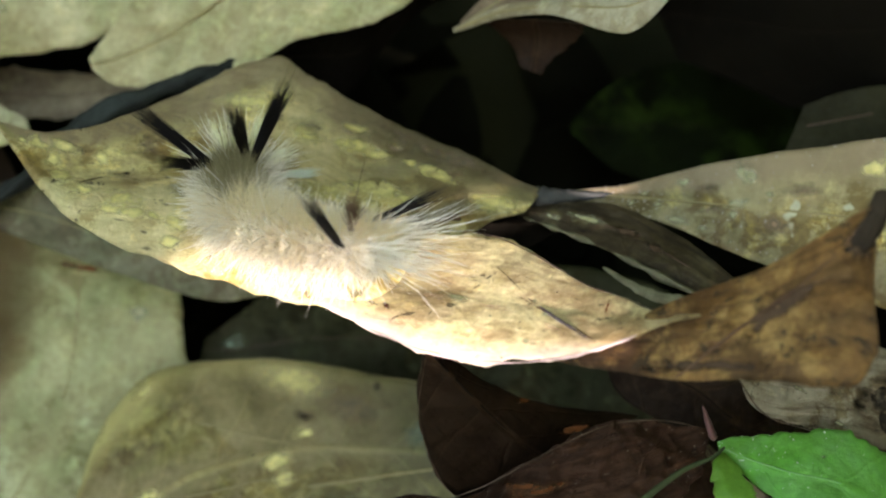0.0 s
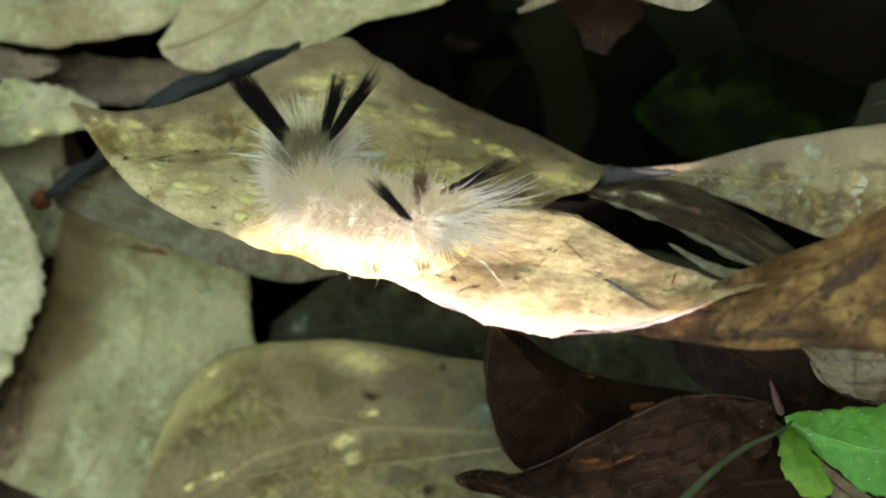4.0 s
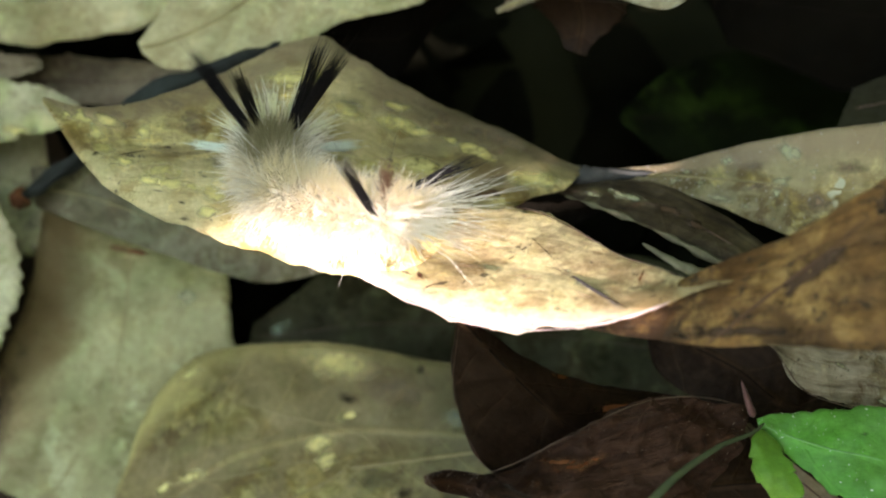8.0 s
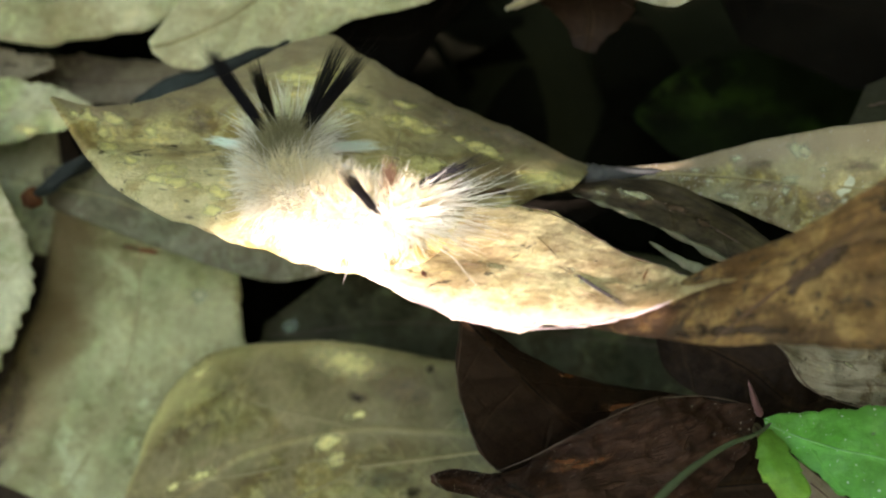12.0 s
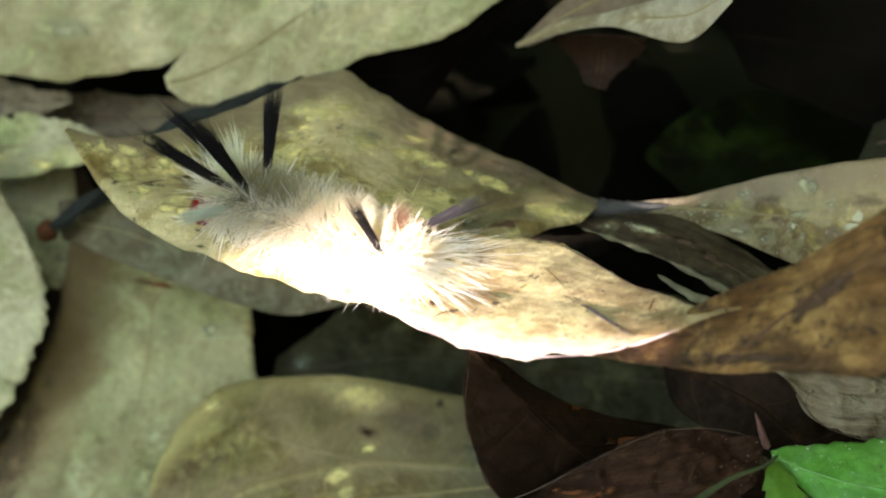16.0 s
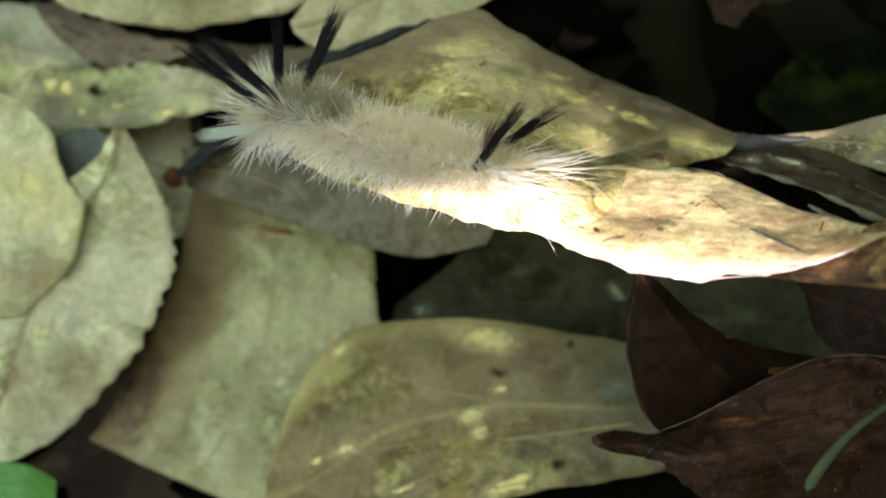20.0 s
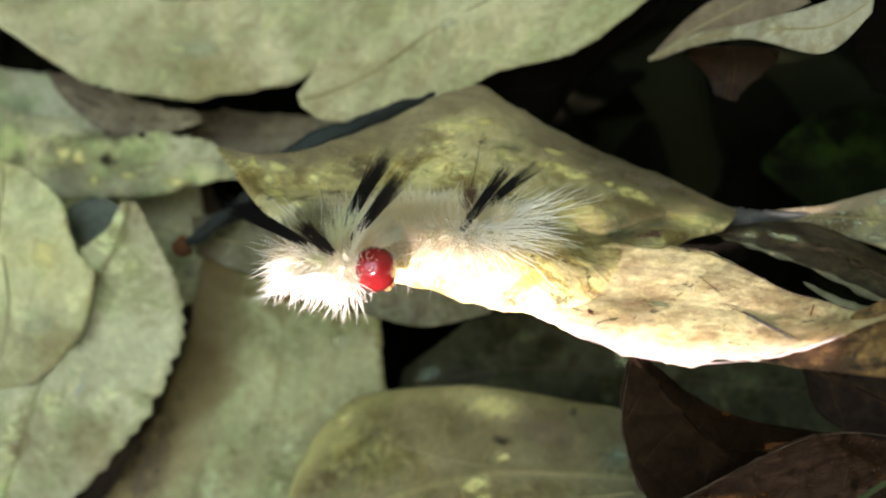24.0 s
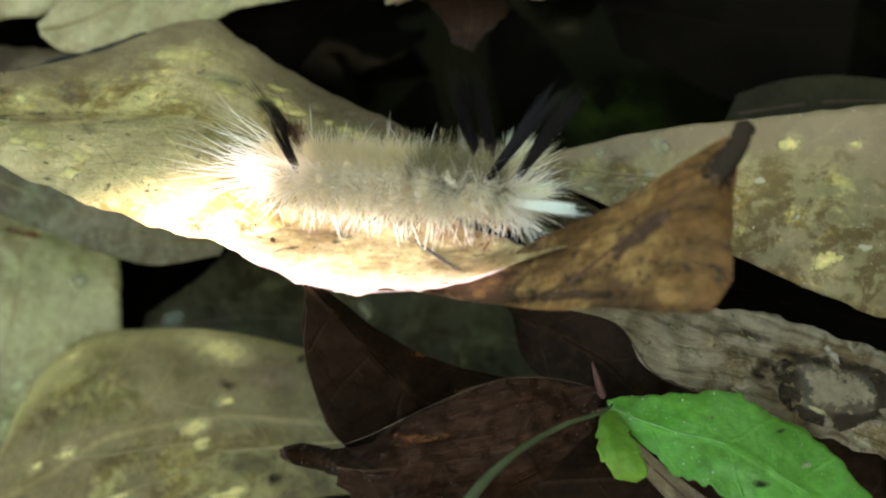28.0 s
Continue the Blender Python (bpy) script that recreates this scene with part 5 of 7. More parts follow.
# marks on the leaves
spot(CRUMPLELEAF, "crack", (3.9, -33.0, 10.3), 4.0, 0.3, -20, M_DARKSPOT, "black crack", seed=84)
spot(CRUMPLELEAF, "tear", (9.8, -30.5, 12.0), 3.2, 0.5, 5, M_RUSTSPOT, "rust-orange torn streak", seed=85)
rim_line(STRIPLEAF, ST_STRIP, 1, 0.50, M_RIDGE, "pale raised margin")
part("ridge", tube_mesh("ridge", [(18.7, -4.3, 8.5), (21.2, -6.3, 9.6), (23.5, -7.9, 10.6), (25.6, -8.8, 11.6), (27.6, -8.9, 12.4)], [0.2, 0.4, 0.6, 0.65, 0.5], STRIPLEAF.location, 9, 40, 0.35, 3, 0.6), M_RIDGE, STRIPLEAF, "pale crusty lower ridge")
rim_line(MAIN, ST_FRONT, 0, 0.12, M_PALERIM, "ragged torn margin", 0.2, 0.95)
rim_line(GREYLEAF, ST_GREY, 0, 0.22, M_PALERIM, "brown dried margin", 0.2, 0.98)
rim_line(YELLOWLEAF, ST_YELLOW, 0, 0.14, M_RIB, "yellow dry margin", 0.1, 0.9)
spot(MAIN, "scorched_tip", (38.9, -10.5, 46.0), 3.2, 1.9, 50, M_SCORCH, "scorched dark tip", blades=("folded_end",), seed=96)
spot(MAIN, "scorch", (31.4, -16.6, 43.0), 4.5, 1.2, 40, M_SCORCH, "scorched dark streak", blades=("folded_end",), seed=97)
spot(MAIN, "scorch", (25.4, -21.0, 38.0), 6.5, 0.7, 3, M_SCORCH, "scorched lower margin", blades=("folded_end",), seed=98)
spot(MAIN, "midrib", (29.0, -17.2, 40.3), 10.2, 0.15, 41, M_FOLDRIB, "raised brown midrib of the folded end", blades=("folded_end",), seed=3, lift=0.00022, ragged=0.15)
rim_line(MAIN, ST_FRONT, 1, 0.20, M_PINKRIM, "frayed pinkish lower rim", 0.08, 0.72)
rim_line(CRUMPLELEAF, ST_CRUMPLE, 0, 0.10, M_PALERIM, "pale dry rolled rim", 0.25, 0.97)
rim_line(BROWNLEAF, ST_BROWN, 0, 0.08, M_DARKRIB, "thin pale rim")
rim_line(KNOT, ST_KNOT, 1, 0.14, M_PALERIM, "frayed pale rim", 0.2, 0.8)
grit(CRUMPLELEAF, 200, 1, M_GRIT, "pale crumbs of soil", 0.03, 0.09)
grit(BROWNLEAF, 90, 2, M_GRIT, "pale crumbs of soil", 0.03, 0.09)
grit(GREEN, 130, 3, M_DROP, "pale specks and water drops", 0.03, 0.10)
grit(KNOT, 120, 4, M_DARKGRIT, "dark crumbs of bark", 0.04, 0.12)
grit(MAIN, 160, 5, M_DARKGRIT, "dark specks", 0.03, 0.11)
grit(MAIN, 90, 6, M_DARKGRIT, "dark specks", 0.03, 0.1, "front_strip")
grit(RIGHT, 420, 7, M_GRIT, "pale specks", 0.05, 0.17)
grit(YELLOWLEAF, 120, 8, M_DARKGRIT, "dark specks", 0.05, 0.13)
spot(GREYLEAF, "spot", (-43.8, -1.1, -33.3), 1.47, 1.38, 0, M_PALESPOT, "pale round lichen spot", seed=1)
spot(GREYLEAF, "spot", (-41.9, -10.9, -35.7), 2.44, 1.14, 20, M_TEALSPOT, "faint blue-green blotch", seed=2)
spot(YELLOWLEAF, "rot_spot", (-19.2, -16.5, -27.8), 1.56, 0.78, -15, M_DARKSPOT, "black rot spot", seed=3)
spot(YELLOWLEAF, "rot_spot", (-10.8, -30.1, -23.0), 1.50, 0.75, 0, M_DARKSPOT, "black rot spot", seed=4)
spot(YELLOWLEAF, "blotch", (-39.4, -27.3, -27.4), 2.46, 0.92, 15, M_YELSPOT, "yellow blotch", seed=5)
spot(YELLOWLEAF, "blotch", (-22.4, -22.9, -26.3), 2.77, 1.23, 10, M_YELSPOT, "yellow blotch", seed=6)
spot(YELLOWLEAF, "blotch", (-20.8, -11.9, -27.7), 7.06, 2.35, -8, M_YELSPOT, "broad yellow blotch", seed=7)
spot(YELLOWLEAF, "blotch", (-16.8, -32.9, -22.6), 3.37, 1.05, 15, M_YELSPOT, "yellow blotch", seed=8)
spot(YELLOWLEAF, "blotch", (-42.8, -12.2, -27.8), 2.35, 0.71, 25, M_YELSPOT, "yellow margin", seed=9)
spot(YELLOWLEAF, "blotch", (-48.7, -19.0, -28.4), 2.0, 3.4, -25, M_YELSPOT, "yellow margin", seed=94)
spot(YELLOWLEAF, "blotch", (-21.3, -25.3, -25.9), 1.6, 1.3, 10, M_YELSPOT, "yellow blotch", seed=95)
spot(YELLOWLEAF, "fleck", (-1.0, -20.8, -23.7), 1.53, 0.38, 8, M_TEALSPOT, "pale blue-green fleck", seed=10)
spot(BACKLEAF, "blotch", (-31.4, -4.3, -40.2), 2.84, 1.50, 20, M_TEALSPOT, "pale lichen blotch", seed=11)
spot(BACKLEAF, "blotch", (-2.4, -1.6, -39.6), 1.67, 2.17, 30, M_PALESPOT, "pale blotch", seed=12)
spot(LOBE, "blotch", (-84.4, -2.7, -18.2), 3.34, 1.67, 5, M_PALESPOT, "pale lichen blotch", seed=13)
spot(LOBE, "blotch", (-83.2, 6.5, -14.9), 3.78, 3.02, 5, M_YELSPOT, "yellow blotch", seed=14)
spot(TOPLEFT, "blotch", (-83.9, 41.2, -16.5), 3.96, 2.06, -15, M_PALESPOT, "pale lichen blotch", seed=15)
spot(TOPLEFT, "blotch", (-64.6, 39.3, -17.0), 3.96, 1.74, 5, M_PALESPOT, "pale lichen blotch", seed=16)
spot(TOP, "blotch", (-26.6, 38.9, -8.9), 1.68, 1.53, 0, M_PALESPOT, "pale blotch", seed=17)
spot(MAIN, "rot_spot", (-43.9, 3.8, 16.4), 0.39, 0.32, 0, M_DARKSPOT, "small black spot", blades=("blade", "front_strip"), seed=18)
spot(MAIN, "rot_spot", (-32.3, -4.8, 19.4), 0.81, 0.25, -5, M_DARKSPOT, "small black spot", blades=("blade", "front_strip"), seed=19)
spot(MAIN, "blotch", (-23.1, 17.1, 5.3), 4.95, 1.61, -5, M_YELSPOT, "yellow blotch", blades=("blade", "front_strip"), seed=21)
spot(MAIN, "blotch", (-12.2, 3.7, 10.2), 6.05, 1.93, -15, M_YELSPOT, "yellow blotch", blades=("blade", "front_strip"), seed=22)
spot(MAIN, "blotch", (-16.3, 12.7, 6.3), 2.68, 1.39, -10, M_YELSPOT, "yellow blotch", blades=("blade", "front_strip"), seed=23)
spot(MAIN, "blotch", (-9.8, 11.2, 5.9), 3.21, 1.39, -12, M_YELSPOT, "yellow blotch", blades=("blade", "front_strip"), seed=24)
spot(MAIN, "blotch", (-1.7, 8.9, 4.3), 2.33, 1.00, -20, M_YELSPOT, "yellow blotch", blades=("blade", "front_strip"), seed=25)
spot(MAIN, "blotch", (-43.5, 8.8, 13.5), 2.90, 0.77, -20, M_YELSPOT, "yellow blotch", blades=("blade", "front_strip"), seed=26)
spot(MAIN, "blotch", (5.2, 5.3, 4.4), 3.03, 1.19, -10, M_YELSPOT, "yellow blotch", blades=("blade", "front_strip"), seed=27)
spot(MAIN, "spot", (-6.1, -12.1, 23.8), 0.48, 0.30, -40, M_REDSPOT, "small red-brown spot", blades=("blade", "front_strip"), seed=28)
spot(MAIN, "scar", (1.3, -10.5, 21.1), 2.08, 0.49, -12, M_PALESPOT, "pale oval scar", blades=("blade", "front_strip"), seed=29)
spot(MAIN, "split", (11.6, -14.6, 29.3), 4.34, 0.09, -30, M_REDSPOT, "fine dark split in the blade", blades=("blade", "front_strip"), seed=30)
spot(MAIN, "rot_spot", (13.8, -7.9, 21.7), 1.5, 0.16, -20, M_DARKSPOT, "dark decayed edge", blades=("blade", "front_strip"), seed=31)
spot(RIGHT, "blotch", (36.5, 8.2, 5.1), 1.10, 1.78, 30, M_PALESPOT, "pale lichen blotch", seed=32)
spot(RIGHT, "blotch", (52.2, 8.4, 6.2), 1.77, 1.09, 10, M_YELSPOT, "yellow blotch", seed=33)
spot(RIGHT, "blotch", (55.6, -6.5, 6.6), 2.14, 1.33, 10, M_YELSPOT, "yellow blotch", seed=34)
spot(RIGHT, "spot", (52.7, -0.9, 6.0), 0.88, 0.61, 0, M_PALESPOT, "pale spot", seed=35)
spot(RIGHT, "spot", (29.5, 7.9, 2.0), 0.98, 0.70, 0, M_PALESPOT, "pale spot", seed=36)
spot(RIGHT, "blotch", (59.4, 8.3, 7.2), 1.63, 0.81, 20, M_YELSPOT, "yellow blotch", seed=37)
spot(CRUMPLELEAF, "tear", (10.8, -30.5, 10.9), 4.41, 0.50, 14, M_RUSTSPOT, "rust-orange torn streak", seed=38)
spot(CRUMPLELEAF, "rot_spot", (4.1, -34.4, 12.0), 3.74, 0.37, -18, M_DARKSPOT, "black crack", seed=39)
spot(BROWNLEAF, "blotch", (9.7, -20.4, 9.3), 1.42, 0.52, 0, M_RUSTSPOT, "rusty blotch", seed=40)
spot(BROWNLEAF, "blotch", (15.8, -22.3, 0.6), 2.70, 0.67, 5, M_RUSTSPOT, "rusty blotch", seed=41)
spot(GREEN, "hole", (47.0, -34.4, 16.1), 0.97, 0.43, -5, M_DARKSPOT, "small hole", seed=42)
spot(GREEN, "hole", (49.3, -28.3, 14.6), 0.74, 0.31, 20, M_DARKSPOT, "small hole", seed=43)
spot(GREEN, "spot", (52.0, -32.1, 15.7), 0.73, 0.55, 0, M_PALESPOT, "pale ring spot", seed=44)
spot(GREEN, "spot", (41.9, -27.0, 13.9), 0.62, 0.31, 10, M_PALESPOT, "pale water speck", seed=45)

# finer blotches, stains and veins
spot(MAIN, "blotch", (-47.0, 9.1, 13.6), 1.96, 0.99, -35, M_YELSPOT, "yellow blotch", blades=("blade", "front_strip"), seed=201, ragged=0.5, lift=0.000060)
spot(MAIN, "blotch", (-45.0, 7.4, 14.0), 1.77, 0.88, -50, M_YELSPOT, "yellow blotch", blades=("blade", "front_strip"), seed=202, ragged=0.5, lift=0.000066)
spot(MAIN, "blotch", (-43.3, 4.6, 16.0), 2.08, 0.77, -10, M_YELSPOT, "yellow blotch", blades=("blade", "front_strip"), seed=203, ragged=0.5, lift=0.000072)
spot(MAIN, "blotch", (-39.7, 7.8, 12.9), 1.40, 0.88, -40, M_YELSPOT, "yellow blotch", blades=("blade", "front_strip"), seed=204, ragged=0.5, lift=0.000078)
spot(MAIN, "blotch", (-35.5, 1.1, 18.6), 2.86, 1.13, -8, M_YELSPOT, "yellow blotch", blades=("blade", "front_strip"), seed=205, ragged=0.5, lift=0.000084)
spot(MAIN, "blotch", (-37.0, -0.3, 19.4), 2.17, 0.75, -5, M_YELSPOT, "yellow blotch", blades=("blade", "front_strip"), seed=206, ragged=0.5, lift=0.000090)
spot(MAIN, "blotch", (-34.1, -0.8, 19.7), 2.33, 0.74, -5, M_YELSPOT, "yellow blotch", blades=("blade", "front_strip"), seed=207, ragged=0.5, lift=0.000096)
spot(MAIN, "blotch", (-29.4, -2.2, 20.3), 2.13, 1.01, -20, M_YELSPOT, "yellow blotch", blades=("blade", "front_strip"), seed=208, ragged=0.5, lift=0.000102)
spot(MAIN, "blotch", (-29.8, -4.3, 20.8), 1.64, 0.72, 0, M_YELSPOT, "yellow blotch", blades=("blade", "front_strip"), seed=209, ragged=0.5, lift=0.000108)
spot(MAIN, "blotch", (-48.8, 9.7, 13.6), 0.90, 0.49, -30, M_YELSPOT, "yellow blotch", blades=("blade", "front_strip"), seed=210, ragged=0.5, lift=0.000114)
spot(MAIN, "blotch", (-40.3, 2.5, 17.6), 1.87, 0.67, -25, M_YELSPOT, "yellow blotch", blades=("blade", "front_strip"), seed=211, ragged=0.5, lift=0.000120)
spot(MAIN, "blotch", (-31.9, -1.2, 19.8), 1.49, 0.65, -15, M_YELSPOT, "yellow blotch", blades=("blade", "front_strip"), seed=212, ragged=0.5, lift=0.000126)
spot(MAIN, "blotch", (-35.2, 8.8, 11.4), 4.22, 1.16, -6, M_BROWNPATCH, "brown sunken patch", blades=("blade", "front_strip"), seed=213, ragged=0.5, lift=0.000132)
spot(MAIN, "blotch", (-29.9, 2.7, 16.8), 1.95, 1.11, -25, M_BROWNPATCH, "brown sunken patch", blades=("blade", "front_strip"), seed=214, ragged=0.5, lift=0.000138)
spot(MAIN, "blotch", (-42.4, 8.7, 12.6), 1.36, 0.68, -20, M_BROWNPATCH, "brown sunken patch", blades=("blade", "front_strip"), seed=215, ragged=0.5, lift=0.000144)
spot(MAIN, "blotch", (-37.0, 5.3, 13.7), 2.68, 0.54, -12, M_BROWNPATCH, "brown sunken patch", blades=("blade", "front_strip"), seed=216, ragged=0.5, lift=0.000150)
spot(MAIN, "rot_spot", (-32.8, -3.2, 20.5), 0.51, 0.19, -10, M_DARKSPOT, "small black pit", blades=("blade", "front_strip"), seed=217, ragged=0.5, lift=0.000156)
spot(MAIN, "rot_spot", (-36.5, 5.6, 13.5), 0.60, 0.20, -5, M_DARKSPOT, "small black pit", blades=("blade", "front_strip"), seed=218, ragged=0.5, lift=0.000162)
spot(MAIN, "rot_spot", (-39.8, 4.3, 15.7), 1.46, 0.16, 18, M_DARKSPOT, "small black pit", blades=("blade", "front_strip"), seed=219, ragged=0.5, lift=0.000168)
spot(MAIN, "rot_spot", (-45.0, 2.4, 17.3), 0.26, 0.20, 0, M_DARKSPOT, "small black pit", blades=("blade", "front_strip"), seed=220, ragged=0.5, lift=0.000174)
spot(MAIN, "rot_spot", (-35.6, -1.7, 20.0), 0.90, 0.13, -10, M_DARKSPOT, "small black pit", blades=("blade", "front_strip"), seed=221, ragged=0.5, lift=0.000060)
spot(MAIN, "rot_spot", (-30.8, 0.4, 18.8), 0.58, 0.16, -15, M_DARKSPOT, "small black pit", blades=("blade", "front_strip"), seed=222, ragged=0.5, lift=0.000066)
spot(MAIN, "rot_spot", (-28.5, -0.5, 19.5), 0.38, 0.19, 0, M_DARKSPOT, "small black pit", blades=("blade", "front_strip"), seed=223, ragged=0.5, lift=0.000072)
spot(MAIN, "blotch", (-11.9, 11.9, 5.7), 1.96, 1.00, -15, M_YELSPOT, "yellow blotch", blades=("blade", "front_strip"), seed=224, ragged=0.5, lift=0.000078)
spot(MAIN, "blotch", (-10.8, 14.5, 3.0), 2.37, 0.81, -10, M_YELSPOT, "yellow blotch", blades=("blade", "front_strip"), seed=225, ragged=0.5, lift=0.000084)
spot(MAIN, "blotch", (-8.3, 10.7, 4.6), 2.33, 0.90, -10, M_YELSPOT, "yellow blotch", blades=("blade", "front_strip"), seed=226, ragged=0.5, lift=0.000090)
spot(MAIN, "blotch", (-5.8, 12.7, 2.0), 1.18, 0.61, -40, M_YELSPOT, "yellow blotch", blades=("blade", "front_strip"), seed=227, ragged=0.5, lift=0.000096)
spot(MAIN, "blotch", (-7.6, 4.0, 9.0), 5.37, 1.93, -10, M_YELSPOT, "yellow blotch", blades=("blade", "front_strip"), seed=228, ragged=0.5, lift=0.000102)
spot(MAIN, "blotch", (-0.3, 8.2, 3.6), 2.33, 1.00, -20, M_YELSPOT, "yellow blotch", blades=("blade", "front_strip"), seed=229, ragged=0.5, lift=0.000108)
spot(MAIN, "blotch", (6.1, 4.5, 5.0), 3.71, 1.67, 8, M_YELSPOT, "yellow blotch", blades=("blade", "front_strip"), seed=230, ragged=0.5, lift=0.000114)
spot(MAIN, "blotch", (-4.0, 10.0, 3.4), 1.26, 0.59, -30, M_YELSPOT, "yellow blotch", blades=("blade", "front_strip"), seed=231, ragged=0.5, lift=0.000120)
spot(MAIN, "blotch", (-5.1, 14.7, 0.0), 4.26, 0.85, -22, M_BROWNPATCH, "brown decayed upper margin", blades=("blade", "front_strip"), seed=232, ragged=0.5, lift=0.000126)
spot(MAIN, "blotch", (2.0, 11.1, 0.6), 4.21, 0.84, -20, M_BROWNPATCH, "brown decayed upper margin", blades=("blade", "front_strip"), seed=233, ragged=0.5, lift=0.000132)
spot(MAIN, "blotch", (-0.8, 11.7, 0.9), 2.81, 0.98, -25, M_BROWNPATCH, "brown decayed upper margin", blades=("blade", "front_strip"), seed=234, ragged=0.5, lift=0.000138)
spot(MAIN, "blotch", (-1.1, -10.5, 21.4), 3.33, 0.55, -8, M_ORANGE, "orange-brown stain", blades=("blade", "front_strip"), seed=235, ragged=0.5, lift=0.000144)
spot(MAIN, "blotch", (5.0, -12.5, 25.1), 3.66, 0.53, -10, M_ORANGE, "orange-brown stain", blades=("blade", "front_strip"), seed=236, ragged=0.5, lift=0.000150)
spot(MAIN, "blotch", (11.1, -15.5, 29.3), 1.95, 0.52, -22, M_ORANGE, "orange-brown stain", blades=("blade", "front_strip"), seed=237, ragged=0.5, lift=0.000156)
spot(MAIN, "blotch", (-5.2, -9.1, 19.9), 1.84, 0.43, -5, M_ORANGE, "orange-brown stain", blades=("blade", "front_strip"), seed=238, ragged=0.5, lift=0.000162)
spot(MAIN, "vein", (7.4, -9.0, 22.0), 1.94, 0.10, -46, M_DARKSPOT, "fine dark vein", blades=("blade", "front_strip"), seed=239, ragged=0.5, lift=0.000168)
spot(MAIN, "vein", (12.3, -15.0, 29.1), 3.68, 0.20, -34, M_VEINSPOT, "raised purple-grey vein", blades=("blade", "front_strip"), seed=240, ragged=0.5, lift=0.000174)
spot(MAIN, "scratch", (17.0, -13.0, 27.3), 1.05, 0.12, 62, M_RUSTSPOT, "short rusty scratch", blades=("blade", "front_strip"), seed=241, ragged=0.5, lift=0.000060)
spot(MAIN, "crumb", (9.0, -12.3, 25.3), 0.25, 0.18, 0, M_PALESPOT, "pale crumb", blades=("blade", "front_strip"), seed=242, ragged=0.5, lift=0.000066)
spot(MAIN, "crumb", (9.9, -12.9, 26.2), 0.25, 0.18, 0, M_PALESPOT, "pale crumb", blades=("blade", "front_strip"), seed=243, ragged=0.5, lift=0.000072)
spot(MAIN, "crumb", (10.6, -13.7, 27.2), 0.33, 0.23, 0, M_PALESPOT, "pale crumb", blades=("blade", "front_strip"), seed=244, ragged=0.5, lift=0.000078)
spot(MAIN, "crumb", (9.7, -11.9, 25.0), 0.41, 0.30, 0, M_PALESPOT, "pale crumb", blades=("blade", "front_strip"), seed=245, ragged=0.5, lift=0.000084)
spot(MAIN, "crumb", (-0.2, -10.0, 21.0), 0.43, 0.30, 0, M_PALESPOT, "pale crumb", blades=("blade", "front_strip"), seed=246, ragged=0.5, lift=0.000090)
spot(MAIN, "crumb", (8.3, -17.2, 30.4), 0.48, 0.34, 0, M_PALESPOT, "pale crumb", blades=("blade", "front_strip"), seed=247, ragged=0.5, lift=0.000096)
spot(MAIN, "crumb", (9.1, -17.5, 30.7), 0.40, 0.28, 0, M_PALESPOT, "pale crumb", blades=("blade", "front_strip"), seed=248, ragged=0.5, lift=0.000102)
spot(MAIN, "crumb", (10.0, -17.4, 30.8), 0.32, 0.23, 0, M_PALESPOT, "pale crumb", blades=("blade", "front_strip"), seed=249, ragged=0.5, lift=0.000108)
spot(YELLOWLEAF, "blotch", (-18.9, -19.5, -25.6), 2.18, 0.70, 10, M_YELSPOT, "yellow blotch", seed=250, ragged=0.5, lift=0.000114)
spot(YELLOWLEAF, "blotch", (-16.1, -32.5, -20.7), 4.51, 0.90, 18, M_YELSPOT, "yellow blotch", seed=251, ragged=0.5, lift=0.000120)
spot(YELLOWLEAF, "blotch", (-41.7, -13.3, -28.9), 2.09, 0.72, 20, M_YELSPOT, "yellow blotch", seed=252, ragged=0.5, lift=0.000126)
spot(YELLOWLEAF, "blotch", (-31.4, -33.9, -21.0), 2.57, 0.68, 15, M_YELSPOT, "yellow blotch", seed=253, ragged=0.5, lift=0.000132)
spot(YELLOWLEAF, "blotch", (-43.4, -29.5, -25.3), 1.40, 0.70, 25, M_YELSPOT, "yellow blotch", seed=254, ragged=0.5, lift=0.000138)
spot(YELLOWLEAF, "blotch", (-22.0, -23.7, -24.2), 0.77, 0.46, 0, M_YELSPOT, "yellow blotch", seed=255, ragged=0.5, lift=0.000144)
spot(YELLOWLEAF, "blotch", (-2.9, -19.7, -23.9), 2.62, 2.31, 0, M_TEALSPOT, "pale blue-green lichen", seed=256, ragged=0.5, lift=0.000150)
spot(YELLOWLEAF, "rot_spot", (-9.0, -13.1, -25.4), 0.78, 0.70, 0, M_DARKSPOT, "black rot spot", seed=257, ragged=0.5, lift=0.000156)
spot(YELLOWLEAF, "stain", (-15.0, -28.7, -21.6), 7.19, 2.27, 8, M_GREYSTAIN, "soft grey-green stain", seed=258, ragged=0.5, lift=0.000162)
spot(YELLOWLEAF, "stain", (-12.9, -15.6, -25.1), 7.00, 3.11, -8, M_BROWNPATCH, "brown decayed patch", seed=259, ragged=0.5, lift=0.000168)
spot(GREYLEAF, "streak", (-51.2, 4.7, -29.8), 4.81, 0.58, -8, M_RUSTSPOT, "brown dried streak", seed=260, ragged=0.5, lift=0.000174)
spot(GREYLEAF, "spot", (-43.8, -1.0, -33.7), 1.41, 1.41, 0, M_PALESPOT, "pale round lichen spot", seed=261, ragged=0.5, lift=0.000060)
